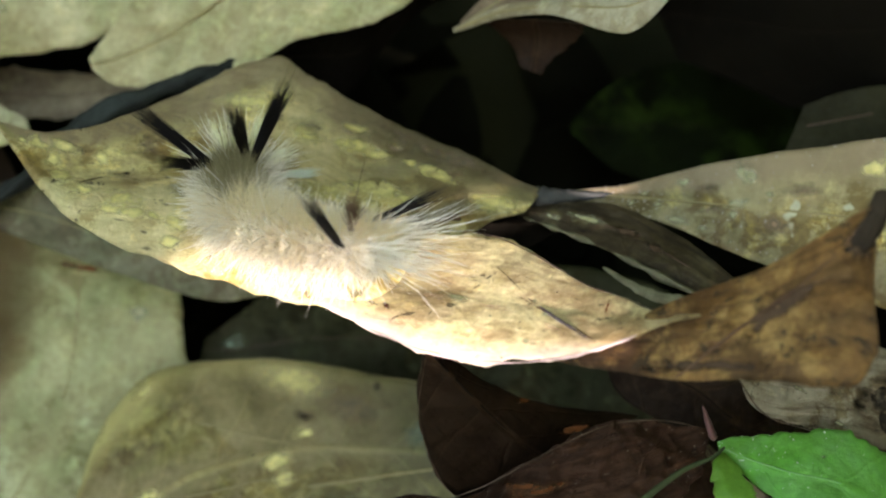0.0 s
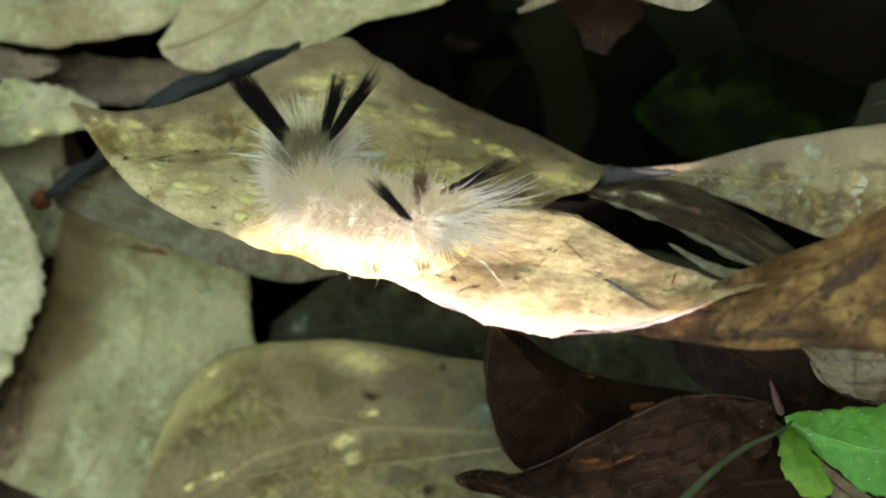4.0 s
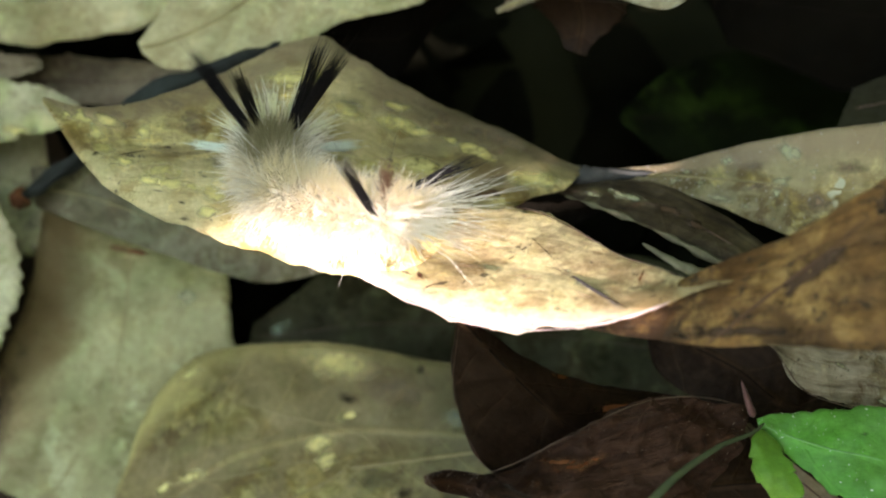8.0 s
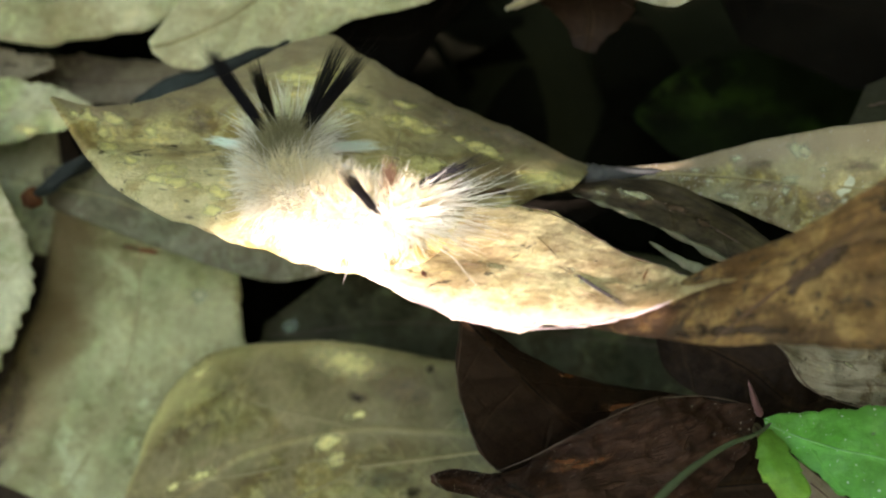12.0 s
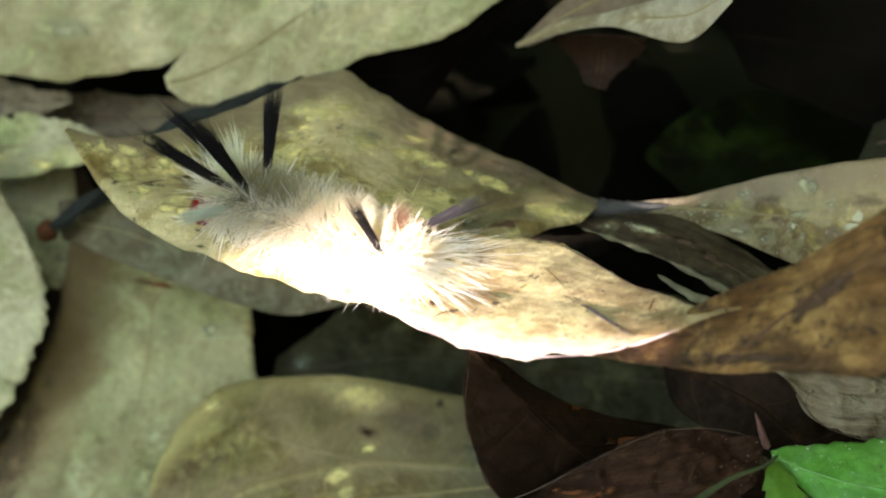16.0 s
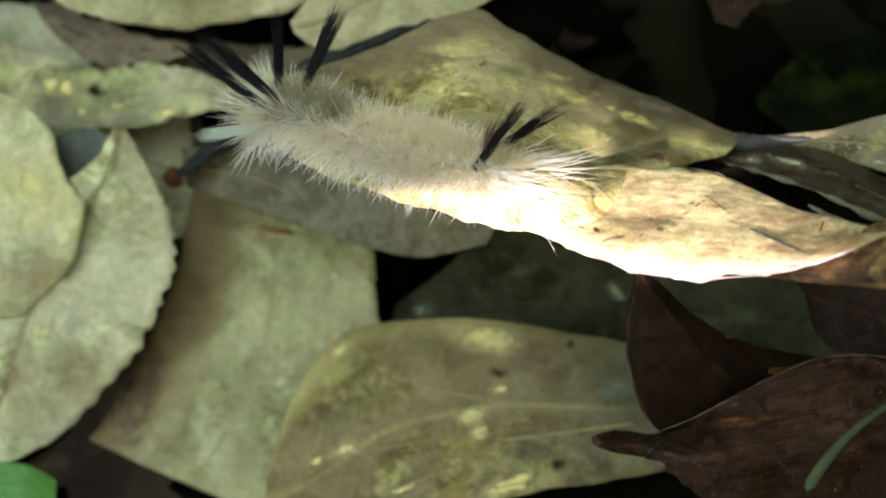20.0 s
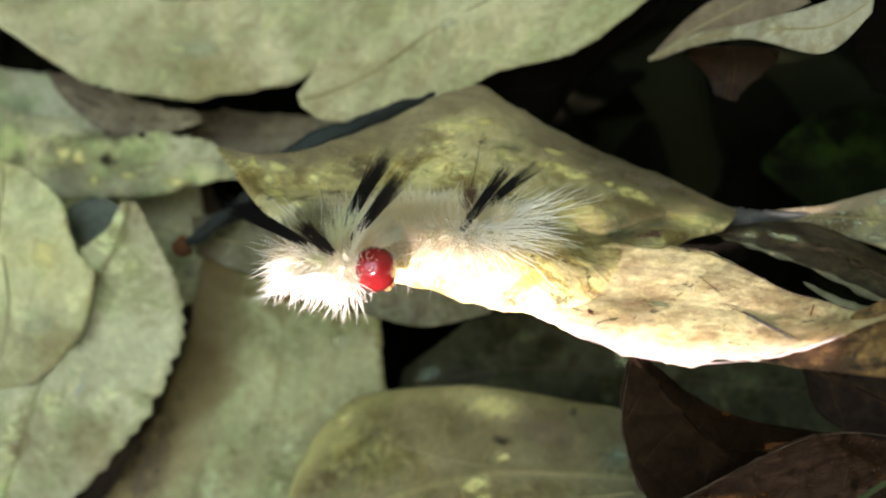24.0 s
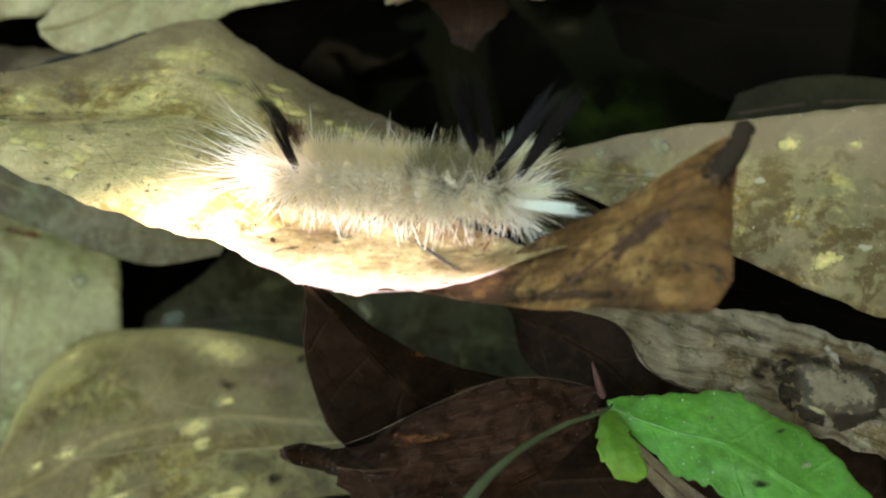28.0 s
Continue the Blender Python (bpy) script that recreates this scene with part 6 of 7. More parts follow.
# Brown margin, made deeper by painting in the left leaf's shadow.
spot(GREYLEAF, "stain", (-72.4, -17.3, -38.1), 5.14, 11.13, -15, M_BROWNPATCH, "brown margin, darkened for the shadow along it", seed=262, ragged=0.5, lift=0.000066)
spot(BLOTCHED, "blotch", (-86.4, 26.0, -25.0), 1.40, 2.27, 10, M_YELSPOT, "yellow blotch", seed=263, ragged=0.5, lift=0.000072)
spot(BLOTCHED, "blotch", (-83.6, 25.5, -24.9), 1.39, 1.91, 10, M_YELSPOT, "yellow blotch", seed=264, ragged=0.5, lift=0.000078)
spot(BLOTCHED, "blotch", (-81.0, 21.9, -25.3), 1.21, 1.21, 0, M_YELSPOT, "yellow blotch", seed=265, ragged=0.5, lift=0.000084)
spot(BLOTCHED, "blotch", (-67.5, 20.6, -23.3), 3.36, 1.01, -10, M_YELSPOT, "yellow blotch", seed=266, ragged=0.5, lift=0.000090)
spot(BLOTCHED, "blotch", (-75.6, 22.5, -25.3), 2.57, 0.86, 0, M_YELSPOT, "yellow blotch", seed=267, ragged=0.5, lift=0.000096)
spot(BLOTCHED, "hole", (-79.3, 24.7, -24.6), 2.24, 1.03, -15, M_DARKSPOT, "black hole", seed=268, ragged=0.5, lift=0.000102)
spot(KNOT, "scar", (53.4, -17.5, 5.2), 4.02, 0.94, -6, M_DARKSPOT, "black crease above the knot", seed=269, ragged=0.5, lift=0.000108)
spot(KNOT, "stain", (45.2, -19.3, 8.6), 2.22, 0.78, -20, M_BROWNPATCH, "brown stain", seed=270, ragged=0.5, lift=0.000114)
spot(KNOT, "stain", (42.4, -16.6, 10.2), 3.89, 0.65, -25, M_BROWNPATCH, "brown stain", seed=271, ragged=0.5, lift=0.000120)
spot(KNOT, "scar", (47.9, -20.4, 6.9), 1.71, 0.53, -30, M_DARKSPOT, "black crease", seed=272, ragged=0.5, lift=0.000126)
spot(KNOT, "flake", (37.7, -16.8, 12.7), 1.02, 0.38, -25, M_PALESPOT, "pale flaking patch", seed=273, ragged=0.5, lift=0.000132)
spot(KNOT, "flake", (40.5, -19.1, 10.8), 1.41, 0.39, -25, M_PALESPOT, "pale flaking patch", seed=274, ragged=0.5, lift=0.000138)
spot(KNOT, "flake", (45.1, -22.7, 9.0), 1.29, 0.39, -25, M_PALESPOT, "pale flaking patch", seed=275, ragged=0.5, lift=0.000144)
spot(KNOT, "flake", (54.5, -23.7, 5.7), 2.66, 0.40, -25, M_PALESPOT, "pale flaking patch", seed=276, ragged=0.5, lift=0.000150)
spot(KNOT, "flake", (47.3, -16.2, 7.3), 1.32, 0.33, -25, M_PALESPOT, "pale flaking patch", seed=277, ragged=0.5, lift=0.000156)
vein(YELLOWLEAF, [(-33.8, -17.9, -25.2), (-25.2, -20.1, -24.7), (-17.4, -21.9, -24.5), (-13.9, -24.9, -23.4)], 0.20, M_RIB, "pale raised side vein")
vein(YELLOWLEAF, [(-43.6, -29.3, -25.4), (-32.4, -28.0, -22.3), (-24.9, -26.2, -23.2), (-18.8, -26.0, -23.3)], 0.20, M_RIB, "pale raised side vein")
vein(YELLOWLEAF, [(-33.9, -34.8, -20.9), (-26.5, -31.7, -21.0), (-21.2, -28.9, -22.5), (-18.4, -26.9, -22.7)], 0.22, M_RIB, "pale raised side vein")
vein(YELLOWLEAF, [(-18.1, -26.9, -22.7), (-11.6, -26.0, -23.0), (-5.2, -25.1, -23.1), (-0.7, -24.6, -22.4)], 0.30, M_RIB, "pale midrib")
spot(RIGHT, "fleck", (29.9, 8.1, 1.8), 0.63, 0.56, 0, M_PALESPOT, "pale lichen fleck", seed=301, ragged=0.5, lift=0.000180)
spot(RIGHT, "fleck", (23.3, 5.7, 1.0), 0.91, 0.42, 20, M_LICHEN, "pale crusty lichen", seed=302, ragged=0.5, lift=0.000185)
spot(RIGHT, "fleck", (26.5, 5.2, 1.8), 1.04, 0.35, 5, M_LICHEN, "pale crusty lichen", seed=303, ragged=0.5, lift=0.000190)
spot(RIGHT, "fleck", (28.6, 3.2, 2.0), 1.80, 0.69, -15, M_LICHEN, "pale crusty lichen", seed=304, ragged=0.5, lift=0.000195)
spot(RIGHT, "fleck", (37.2, 8.0, 5.1), 0.90, 0.97, 0, M_LICHEN, "pale crusty lichen", seed=305, ragged=0.5, lift=0.000200)
spot(RIGHT, "fleck", (35.8, 4.7, 4.2), 1.25, 0.76, 0, M_LICHEN, "pale crusty lichen", seed=306, ragged=0.5, lift=0.000205)
spot(RIGHT, "fleck", (35.1, 3.3, 4.0), 0.69, 0.55, 0, M_LICHEN, "pale crusty lichen", seed=307, ragged=0.5, lift=0.000210)
spot(RIGHT, "fleck", (34.5, -0.1, 4.3), 0.34, 0.27, 0, M_LICHEN, "pale crusty lichen", seed=308, ragged=0.5, lift=0.000215)
spot(RIGHT, "fleck", (39.2, 5.4, 5.5), 0.76, 0.48, 0, M_LICHEN, "pale crusty lichen", seed=309, ragged=0.5, lift=0.000220)
spot(RIGHT, "fleck", (24.9, 6.8, 1.2), 0.84, 0.35, 10, M_LICHEN, "pale crusty lichen", seed=310, ragged=0.5, lift=0.000225)
spot(RIGHT, "fleck", (31.7, 1.8, 3.0), 0.83, 0.41, -10, M_LICHEN, "pale crusty lichen", seed=311, ragged=0.5, lift=0.000230)
spot(RIGHT, "blotch", (32.6, 4.2, 3.1), 2.36, 0.97, 0, M_BROWNPATCH, "brown sunken patch", seed=312, ragged=0.5, lift=0.000235)
spot(RIGHT, "blotch", (43.0, 5.8, 5.8), 3.46, 1.25, 5, M_BROWNPATCH, "brown sunken patch", seed=313, ragged=0.5, lift=0.000240)
spot(RIGHT, "blotch", (40.0, 1.6, 5.4), 3.44, 1.24, -5, M_BROWNPATCH, "brown sunken patch", seed=314, ragged=0.5, lift=0.000245)
spot(RIGHT, "blotch", (32.5, 7.0, 2.9), 2.09, 0.70, 8, M_BROWNPATCH, "brown sunken patch", seed=315, ragged=0.5, lift=0.000180)
spot(MAIN, "stain", (-3.0, 2.1, 8.5), 2.79, 1.60, -10, M_GREYSTAIN, "soft grey-green stain", blades=("blade", "front_strip"), seed=316, ragged=0.5, lift=0.000185)
spot(MAIN, "stain", (-15.8, 13.8, 6.3), 3.04, 2.07, -10, M_GREYSTAIN, "soft grey-green stain", blades=("blade", "front_strip"), seed=317, ragged=0.5, lift=0.000190)
spot(MAIN, "blotch", (1.5, 11.2, 0.7), 5.26, 1.05, -20, M_BROWNPATCH, "brown decayed upper margin", blades=("blade", "front_strip"), seed=318, ragged=0.5, lift=0.000195)
spot(MAIN, "blotch", (-5.4, 12.8, 1.9), 2.38, 1.40, -20, M_BROWNPATCH, "brown sunken patch", blades=("blade", "front_strip"), seed=319, ragged=0.5, lift=0.000200)
spot(MAIN, "blotch", (6.1, 4.6, 5.0), 3.12, 1.15, -5, M_YELSPOT, "yellow blotch", blades=("blade", "front_strip"), seed=320, ragged=0.5, lift=0.000205)
spot(MAIN, "blotch", (-7.8, 5.0, 8.3), 3.75, 1.74, -15, M_YELSPOT, "yellow blotch", blades=("blade", "front_strip"), seed=321, ragged=0.5, lift=0.000210)
spot(MAIN, "blotch", (-6.2, 12.2, 2.5), 0.91, 0.49, -20, M_ORANGE, "orange-brown stain", blades=("blade", "front_strip"), seed=322, ragged=0.5, lift=0.000215)
spot(MAIN, "blotch", (1.9, 8.8, 2.3), 1.18, 0.49, -10, M_ORANGE, "orange-brown stain", blades=("blade", "front_strip"), seed=323, ragged=0.5, lift=0.000220)
spot(MAIN, "crease", (1.1, 1.3, 9.6), 2.64, 0.59, 5, M_SCORCH, "dark crease in the blade", blades=("blade", "front_strip"), seed=324, ragged=0.5, lift=0.000225)
spot(MAIN, "blotch", (-11.8, 13.9, 4.2), 1.81, 0.63, -15, M_ORANGE, "orange-brown stain", blades=("blade", "front_strip"), seed=325, ragged=0.5, lift=0.000230)
spot(MAIN, "blotch", (-34.3, 10.5, 10.3), 4.19, 1.26, 12, M_BROWNPATCH, "brown sunken patch", blades=("blade", "front_strip"), seed=327, ragged=0.5, lift=0.000240)
spot(MAIN, "blotch", (-19.4, 17.8, 5.7), 1.87, 0.79, 10, M_YELSPOT, "yellow blotch", blades=("blade", "front_strip"), seed=328, ragged=0.5, lift=0.000245)
spot(MAIN, "blotch", (-23.5, 15.5, 7.6), 1.42, 0.64, 0, M_YELSPOT, "yellow blotch", blades=("blade", "front_strip"), seed=329, ragged=0.5, lift=0.000180)
spot(MAIN, "blotch", (-16.4, 12.0, 7.6), 1.69, 0.63, -10, M_YELSPOT, "yellow blotch", blades=("blade", "front_strip"), seed=330, ragged=0.5, lift=0.000185)
spot(MAIN, "blotch", (-25.4, 13.2, 8.8), 1.27, 0.56, -10, M_YELSPOT, "yellow blotch", blades=("blade", "front_strip"), seed=331, ragged=0.5, lift=0.000190)
spot(MAIN, "blotch", (-21.6, 9.1, 10.7), 1.65, 0.48, -10, M_YELSPOT, "yellow blotch", blades=("blade", "front_strip"), seed=332, ragged=0.5, lift=0.000195)
spot(MAIN, "blotch", (-8.9, 2.0, 11.0), 3.11, 1.49, -5, M_YELSPOT, "yellow blotch", blades=("blade", "front_strip"), seed=333, ragged=0.5, lift=0.000200)
spot(STRIPLEAF, "blotch", (22.0, 0.9, 5.0), 2.03, 0.61, -25, M_SCORCH, "dark red-brown decayed patch", seed=334, ragged=0.5, lift=0.000205)
spot(STRIPLEAF, "blotch", (25.4, -1.7, 6.9), 1.74, 0.60, -25, M_SCORCH, "dark red-brown decayed patch", seed=335, ragged=0.5, lift=0.000210)
spot(STRIPLEAF, "fleck", (17.1, 3.0, 3.4), 2.32, 0.61, -12, M_LICHEN, "pale crusty lichen", seed=336, ragged=0.5, lift=0.000215)
spot(STRIPLEAF, "fleck", (13.1, 3.8, 1.8), 1.10, 0.41, -20, M_LICHEN, "pale crusty lichen", seed=337, ragged=0.5, lift=0.000220)


# ---- twig ----
def twig():
    pts = [(-65.0, 9.7, -20.3), (-56.0, 14.3, -16.0), (-49.6, 19.6, -12.6), (-40.8, 23.3, -10.7), (-31.6, 26.4, -9.9), (-24.0, 28.7, -10.4)]
    at = Vector(pts[2]) / 1000
    ob = thing("twig", "blue-grey weathered twig with a rusty broken end", "twig", at)
    part("stick", tube_mesh("stick", pts, [0.95, 1.15, 1.1, 1.2, 1.0, 0.9], at, 14, 90, 0.75, 3), M_TWIG, ob)
    a, b = Vector(pts[0]), Vector(pts[1])
    out = (a - b).normalized()
    part("broken_end", tube_mesh("broken_end", [a - out * 0.8, a, a + out * 0.9, a + out * 1.6], [1.25, 1.35, 1.1, 0.6], at, 12, 24, 0.5, 8),
         M_RUST, ob, "rusty orange broken end")


twig()

# ---- caterpillar ----
UP = Vector((0.0, 0.9703, 0.2419))
RISE = (UP * 0.88 + VIEW * 0.47).normalized()
SEGMENTS = 12
WORM_AT = Vector((-0.02, -0.005, 0.022))


def bristles(name, roots, seed, width=0.000045, bend=0.22):
    """Thin tapering hairs. A root is (place, way, length)."""
    rnd = random.Random(seed)
    verts, faces = [], []
    for p, way, ln in roots:
        x = way.orthogonal().normalized()
        y = way.cross(x)
        sag = Vector((rnd.uniform(-1, 1), rnd.uniform(-1, 1), rnd.uniform(-1, 1))) * bend * ln
        first = len(verts)
        for v, r in ((0.0, 1.0), (0.55, 0.75)):
            c = p + way * ln * v + sag * v * v
            for k in range(3):
                a = math.tau * k / 3
                verts.append(c + (x * math.cos(a) + y * math.sin(a)) * width * r)
        verts.append(p + way * ln + sag)
        for k in range(3):
            n = (k + 1) % 3
            faces += [(first + k, first + n, first + 3 + n, first + 3 + k), (first + 3 + k, first + 3 + n, first + 6)]
    me = bpy.data.meshes.new(name)
    me.from_pydata(verts, [], faces)
    return me


def ring_mesh(name, rx, ry, rz, sides=20, rows=12, pinch=0.0):
    verts, faces = [], []
    for j in range(rows + 1):
        b = math.pi * (j / rows - 0.5)
        c = max(0.04, math.cos(b)) ** 0.75
        for k in range(sides):
            a = math.tau * k / sides
            n = 1 + 0.06 * noise.noise(Vector((math.cos(a) * 2, math.sin(a) * 2, b * 3)))
            verts.append((rx * math.sin(b), ry * c * math.cos(a) * n, rz * c * math.sin(a) * n * (1 - pinch * max(0, -math.sin(a)))))
    for j in range(rows):
        for k in range(sides):
            a, b = j * sides + k, j * sides + (k + 1) % sides
            faces.append((a, b, b + sides, a + sides))
    faces += [tuple(range(sides))[::-1], tuple(range(rows * sides, rows * sides + sides))]
    me = bpy.data.meshes.new(name)
    me.from_pydata(verts, [], faces)
    return smooth(me)


def around(deg, r=1.0):
    """A point of the ring: 0 is the back, plus is the left flank."""
    a = radians(deg)
    return Vector((0, math.sin(a) * r, math.cos(a) * r))


def spray(rnd, deg, x, r, n, spread, lo, hi, lean=0.0, grow=1.0):
    """A wart of hairs at an angle round the ring, leaning forward or back."""
    out = []
    root = around(deg, r) + Vector((x, 0, 0))
    mainway = (around(deg) + Vector((lean, 0, 0))).normalized()
    for _ in range(n):
        w = Vector((rnd.gauss(0, 1), rnd.gauss(0, 1), rnd.gauss(0, 1))) * spread
        way = (mainway + w).normalized()
        out.append((root + Vector((rnd.uniform(-1, 1), rnd.uniform(-1, 1), rnd.uniform(-1, 1))) * 0.00025, way, rnd.uniform(lo, hi) * grow))
    return out


BRUSHES = {}


def pencil(key, name, deg, x, r, ln, n, seed, mat, parent, label, width=0.00006, fan=0.014, thin=0.00022, flare=0.0):
    """A narrow brush of long bristles, built upright on its foot; it flares a little towards the tip."""
    rnd = random.Random(seed)
    roots = []
    for _ in range(n):
        a, q = rnd.uniform(0, math.tau), math.sqrt(rnd.random())
        w = Vector((math.cos(a) * q, math.sin(a) * q, 0))
        long = rnd.uniform(0.86, 1.0) if rnd.random() < 0.75 else rnd.uniform(0.4, 0.86)
        roots.append((w * thin * 1.6, (Vector((0, 0, 1)) + w * (fan * 2 + flare)).normalized(), ln * long))
    for _ in range(5):
        w = Vector((rnd.gauss(0, 1), rnd.gauss(0, 1), 0))
        roots.append((Vector((0, 0, 0)), (Vector((0, 0, 1)) + w * fan * 1.8).normalized(), ln * rnd.uniform(1.02, 1.22)))
    ob = part(name, bristles(name, roots, seed, width, 0.05), mat, parent, label)
    foot = around(deg, r) + Vector((x, 0, 0))
    ob.location = foot
    BRUSHES[key] = (ob, foot)
    return ob


def caterpillar():
    worm = thing("caterpillar", "furry cream caterpillar with black and white hair pencils on a leaf", "caterpillar", WORM_AT)
    rnd = random.Random(21)
    rings = []
    head = part("head", ring_mesh("head", 0.0024, 0.0025, 0.0025, 28, 18), M_HEAD, worm, "glossy dark red head capsule")
    for s in (-1, 1):
        eye = part("face_mark", ring_mesh("face_mark", 0.0003, 0.0005, 0.0004), M_FACE, head, "pale patch above the jaws")
        eye.location = (0.0015, s * 0.0006, -0.0013)
        jaw = part("mandible", ring_mesh("mandible", 0.0005, 0.0003, 0.0004), M_LEG, head, "amber mouth part")
        jaw.location = (0.0016, s * 0.0004, -0.0018)
    roots = []
    for d in (-70, -40, 40, 70, 0):
        roots += spray(rnd, d, 0.0003, 0.0019, 6, 0.3, 0.001, 0.002, 0.3)
    part("face_hair", bristles("face_hair", roots, 5, 0.00003), M_WHITE, head)
    rings.append(head)
    for i in range(1, SEGMENTS):
        f = i / (SEGMENTS - 1)
        fat = 0.0021 + 0.0007 * math.sin(math.pi * min(1, f * 1.05)) ** 0.6
        if i == SEGMENTS - 1:
            fat = 0.0018
        seg = part("segment", ring_mesh("segment", 0.0022 if 3 < i < 10 else 0.0018, fat, fat * 0.95), M_SKIN, worm)
        front, rear = i <= 2, i >= SEGMENTS - 2
        cream, back, fringe = [], [], []
        lean = 0.15 if i == 1 else 0.1 if i == 2 else -0.8 if i == SEGMENTS - 1 else -0.35 if rear else 0.0
        crest = 78 if i in (3, 4) else 48 if i == 5 else 36
        # close down all over, shorter on the back
        for _ in range(620 if not front else 260):
            d, x = rnd.uniform(-115, 115), rnd.uniform(-0.0021, 0.0021)
            kind = back if abs(d) < crest + rnd.gauss(0, 9) else cream
            kind += spray(rnd, d, x, fat * 0.88, 1, 0.30, 0.0008 if front else 0.0014, 0.0018 if front else 0.0030, lean)
        # warts, each a tuft that parts from its neighbours
        for d0 in range(-100, 101, 25):
            for x in (-0.0010, 0.0009):
                d = d0 + rnd.uniform(-6, 6)
                kind = back if abs(d) < crest else cream
                kind += spray(rnd, d, x + rnd.uniform(-0.0003, 0.0003), fat * 0.9, 24 if not front else 10, 0.30, 0.0014 if front else 0.0022, 0.0026 if front else 0.0040, lean)
        # stars of stiff white bristles low on the flanks
        for d in (62, 86, 106, 124):
            for s in (-1, 1):
                for x in (-0.0008, 0.0010):
                    fringe += spray(rnd, s * d, x, fat * 0.92, 15, 0.42, 0.0024, 0.0048, lean * 0.7)
        for _ in range(1):
            fringe += spray(rnd, rnd.uniform(-50, 50), rnd.uniform(-0.001, 0.001), fat, 1, 0.35, 0.0042, 0.0062, lean)
        if i == 1:
            for d in (-112, -88, -62, -36, -12, 12, 36, 62, 88, 112):
                fringe += spray(rnd, d, 0.0002, fat, 15, 0.15, 0.0030, 0.0060, 0.4)
        if i == 2:
            for d in (-105, -72, 72, 105):
                fringe += spray(rnd, d, 0.0004, fat, 11, 0.16, 0.0030, 0.0058, 0.5)
            clumps = []
            for d, ln in ((-62, 0.0064), (-22, 0.0066), (0, 0.0060), (22, 0.0066), (62, 0.0064)):
                for way in (0.15, 0.55):
                    clumps += spray(rnd, d, 0.0003, fat, 15, 0.10, ln * 0.65, ln, way + rnd.uniform(-0.1, 0.1))
            part("front_tuft", bristles("front_tuft", clumps, 23, 0.00006, 0.1), M_TUFT, seg, "pale yellowish tufts between the pencils")
        if rear:
            for d in (-88, -70, -52, 52, 70, 88):
                fringe += spray(rnd, d, -0.0008, fat, 12, 0.15, 0.0050, 0.0125, -3.4)
        part("coat", bristles("coat", cream, i, 0.000036), M_COAT, seg)
        part("back_crest", bristles("back_crest", back, i + 40, 0.000036), M_CREST if i in (3, 4, 5) else M_DORSAL, seg, "olive-tan crest of hair along the back")
        part("fringe", bristles("fringe", fringe, i + 80, 0.000064), M_WHITE, seg, "white fringe of hair low on the flank")
        for s in (-1, 1):
            hand = "left" if s > 0 else "right"
            if 1 <= i <= 3:
                leg = part("leg", tube_mesh("leg", [(0, 0, 0), (0.1, s * 0.5, -0.9), (0.4, s * 0.4, -1.7)], [0.38, 0.28, 0.1], Vector((0, 0, 0)), 8, 10), M_LEG, seg, "amber jointed leg")
                leg.location = (0.0002, s * 0.001, -0.0017)
            elif i in (5, 6, 7, 8, 11):
                leg = part("proleg", tube_mesh("proleg", [(0, 0, 0), (0, s * 0.2, -0.8), (0, s * 0.3, -1.5)], [0.7, 0.6, 0.7], Vector((0, 0, 0)), 10, 10), M_PROLEG, seg, "stubby cream proleg")
                leg.location = (0, s * 0.0009, -0.0015)
            if i == 2:
                pencil("front_" + hand, "black_pencil", s * 38, 0.0004, 0.0021, 0.0130, 120, 60 + s, M_BLACK, seg, "long black hair pencil", flare=0.012)
                pencil("white_" + hand, "white_pencil", s * 92, 0.0005, 0.0026, 0.0086, 110, 64 + s, M_MINT, seg, "pale mint-white hair pencil", 0.00008, 0.012, 0.00024, 0.01)
            if i == 3:
                pencil("second_" + hand, "black_pencil", s * 42, 0.0, 0.0022, 0.0135, 140, 68 + s, M_BLACK, seg, "long black hair pencil", flare=0.012)
            if i == SEGMENTS - 2:
                pencil("rear_" + hand, "rear_pencil", s * 58, 0.0, 0.0024, 0.0115, 64, 76 + s, M_BLACK, seg, "black rear hair pencil", flare=0.006)
                if s > 0:
                    tuft = spray(rnd, 0, -0.0004, fat, 120, 0.16, 0.0030, 0.0048, -0.2)
                    stray = [(around(0, fat * 0.9), (around(-14) + Vector((-0.25, 0, 0))).normalized(), 0.0125)]
                    part("stray_hair", bristles("stray_hair", stray, 17, 0.00005, 0.04), M_BLACK, seg, "single long dark hair")
                    part("brown_tuft", bristles("brown_tuft", tuft, 91), M_BROWNTUFT, seg, "short dark brown hair tuft")
        rings.append(seg)
    return rings


RINGS = caterpillar()


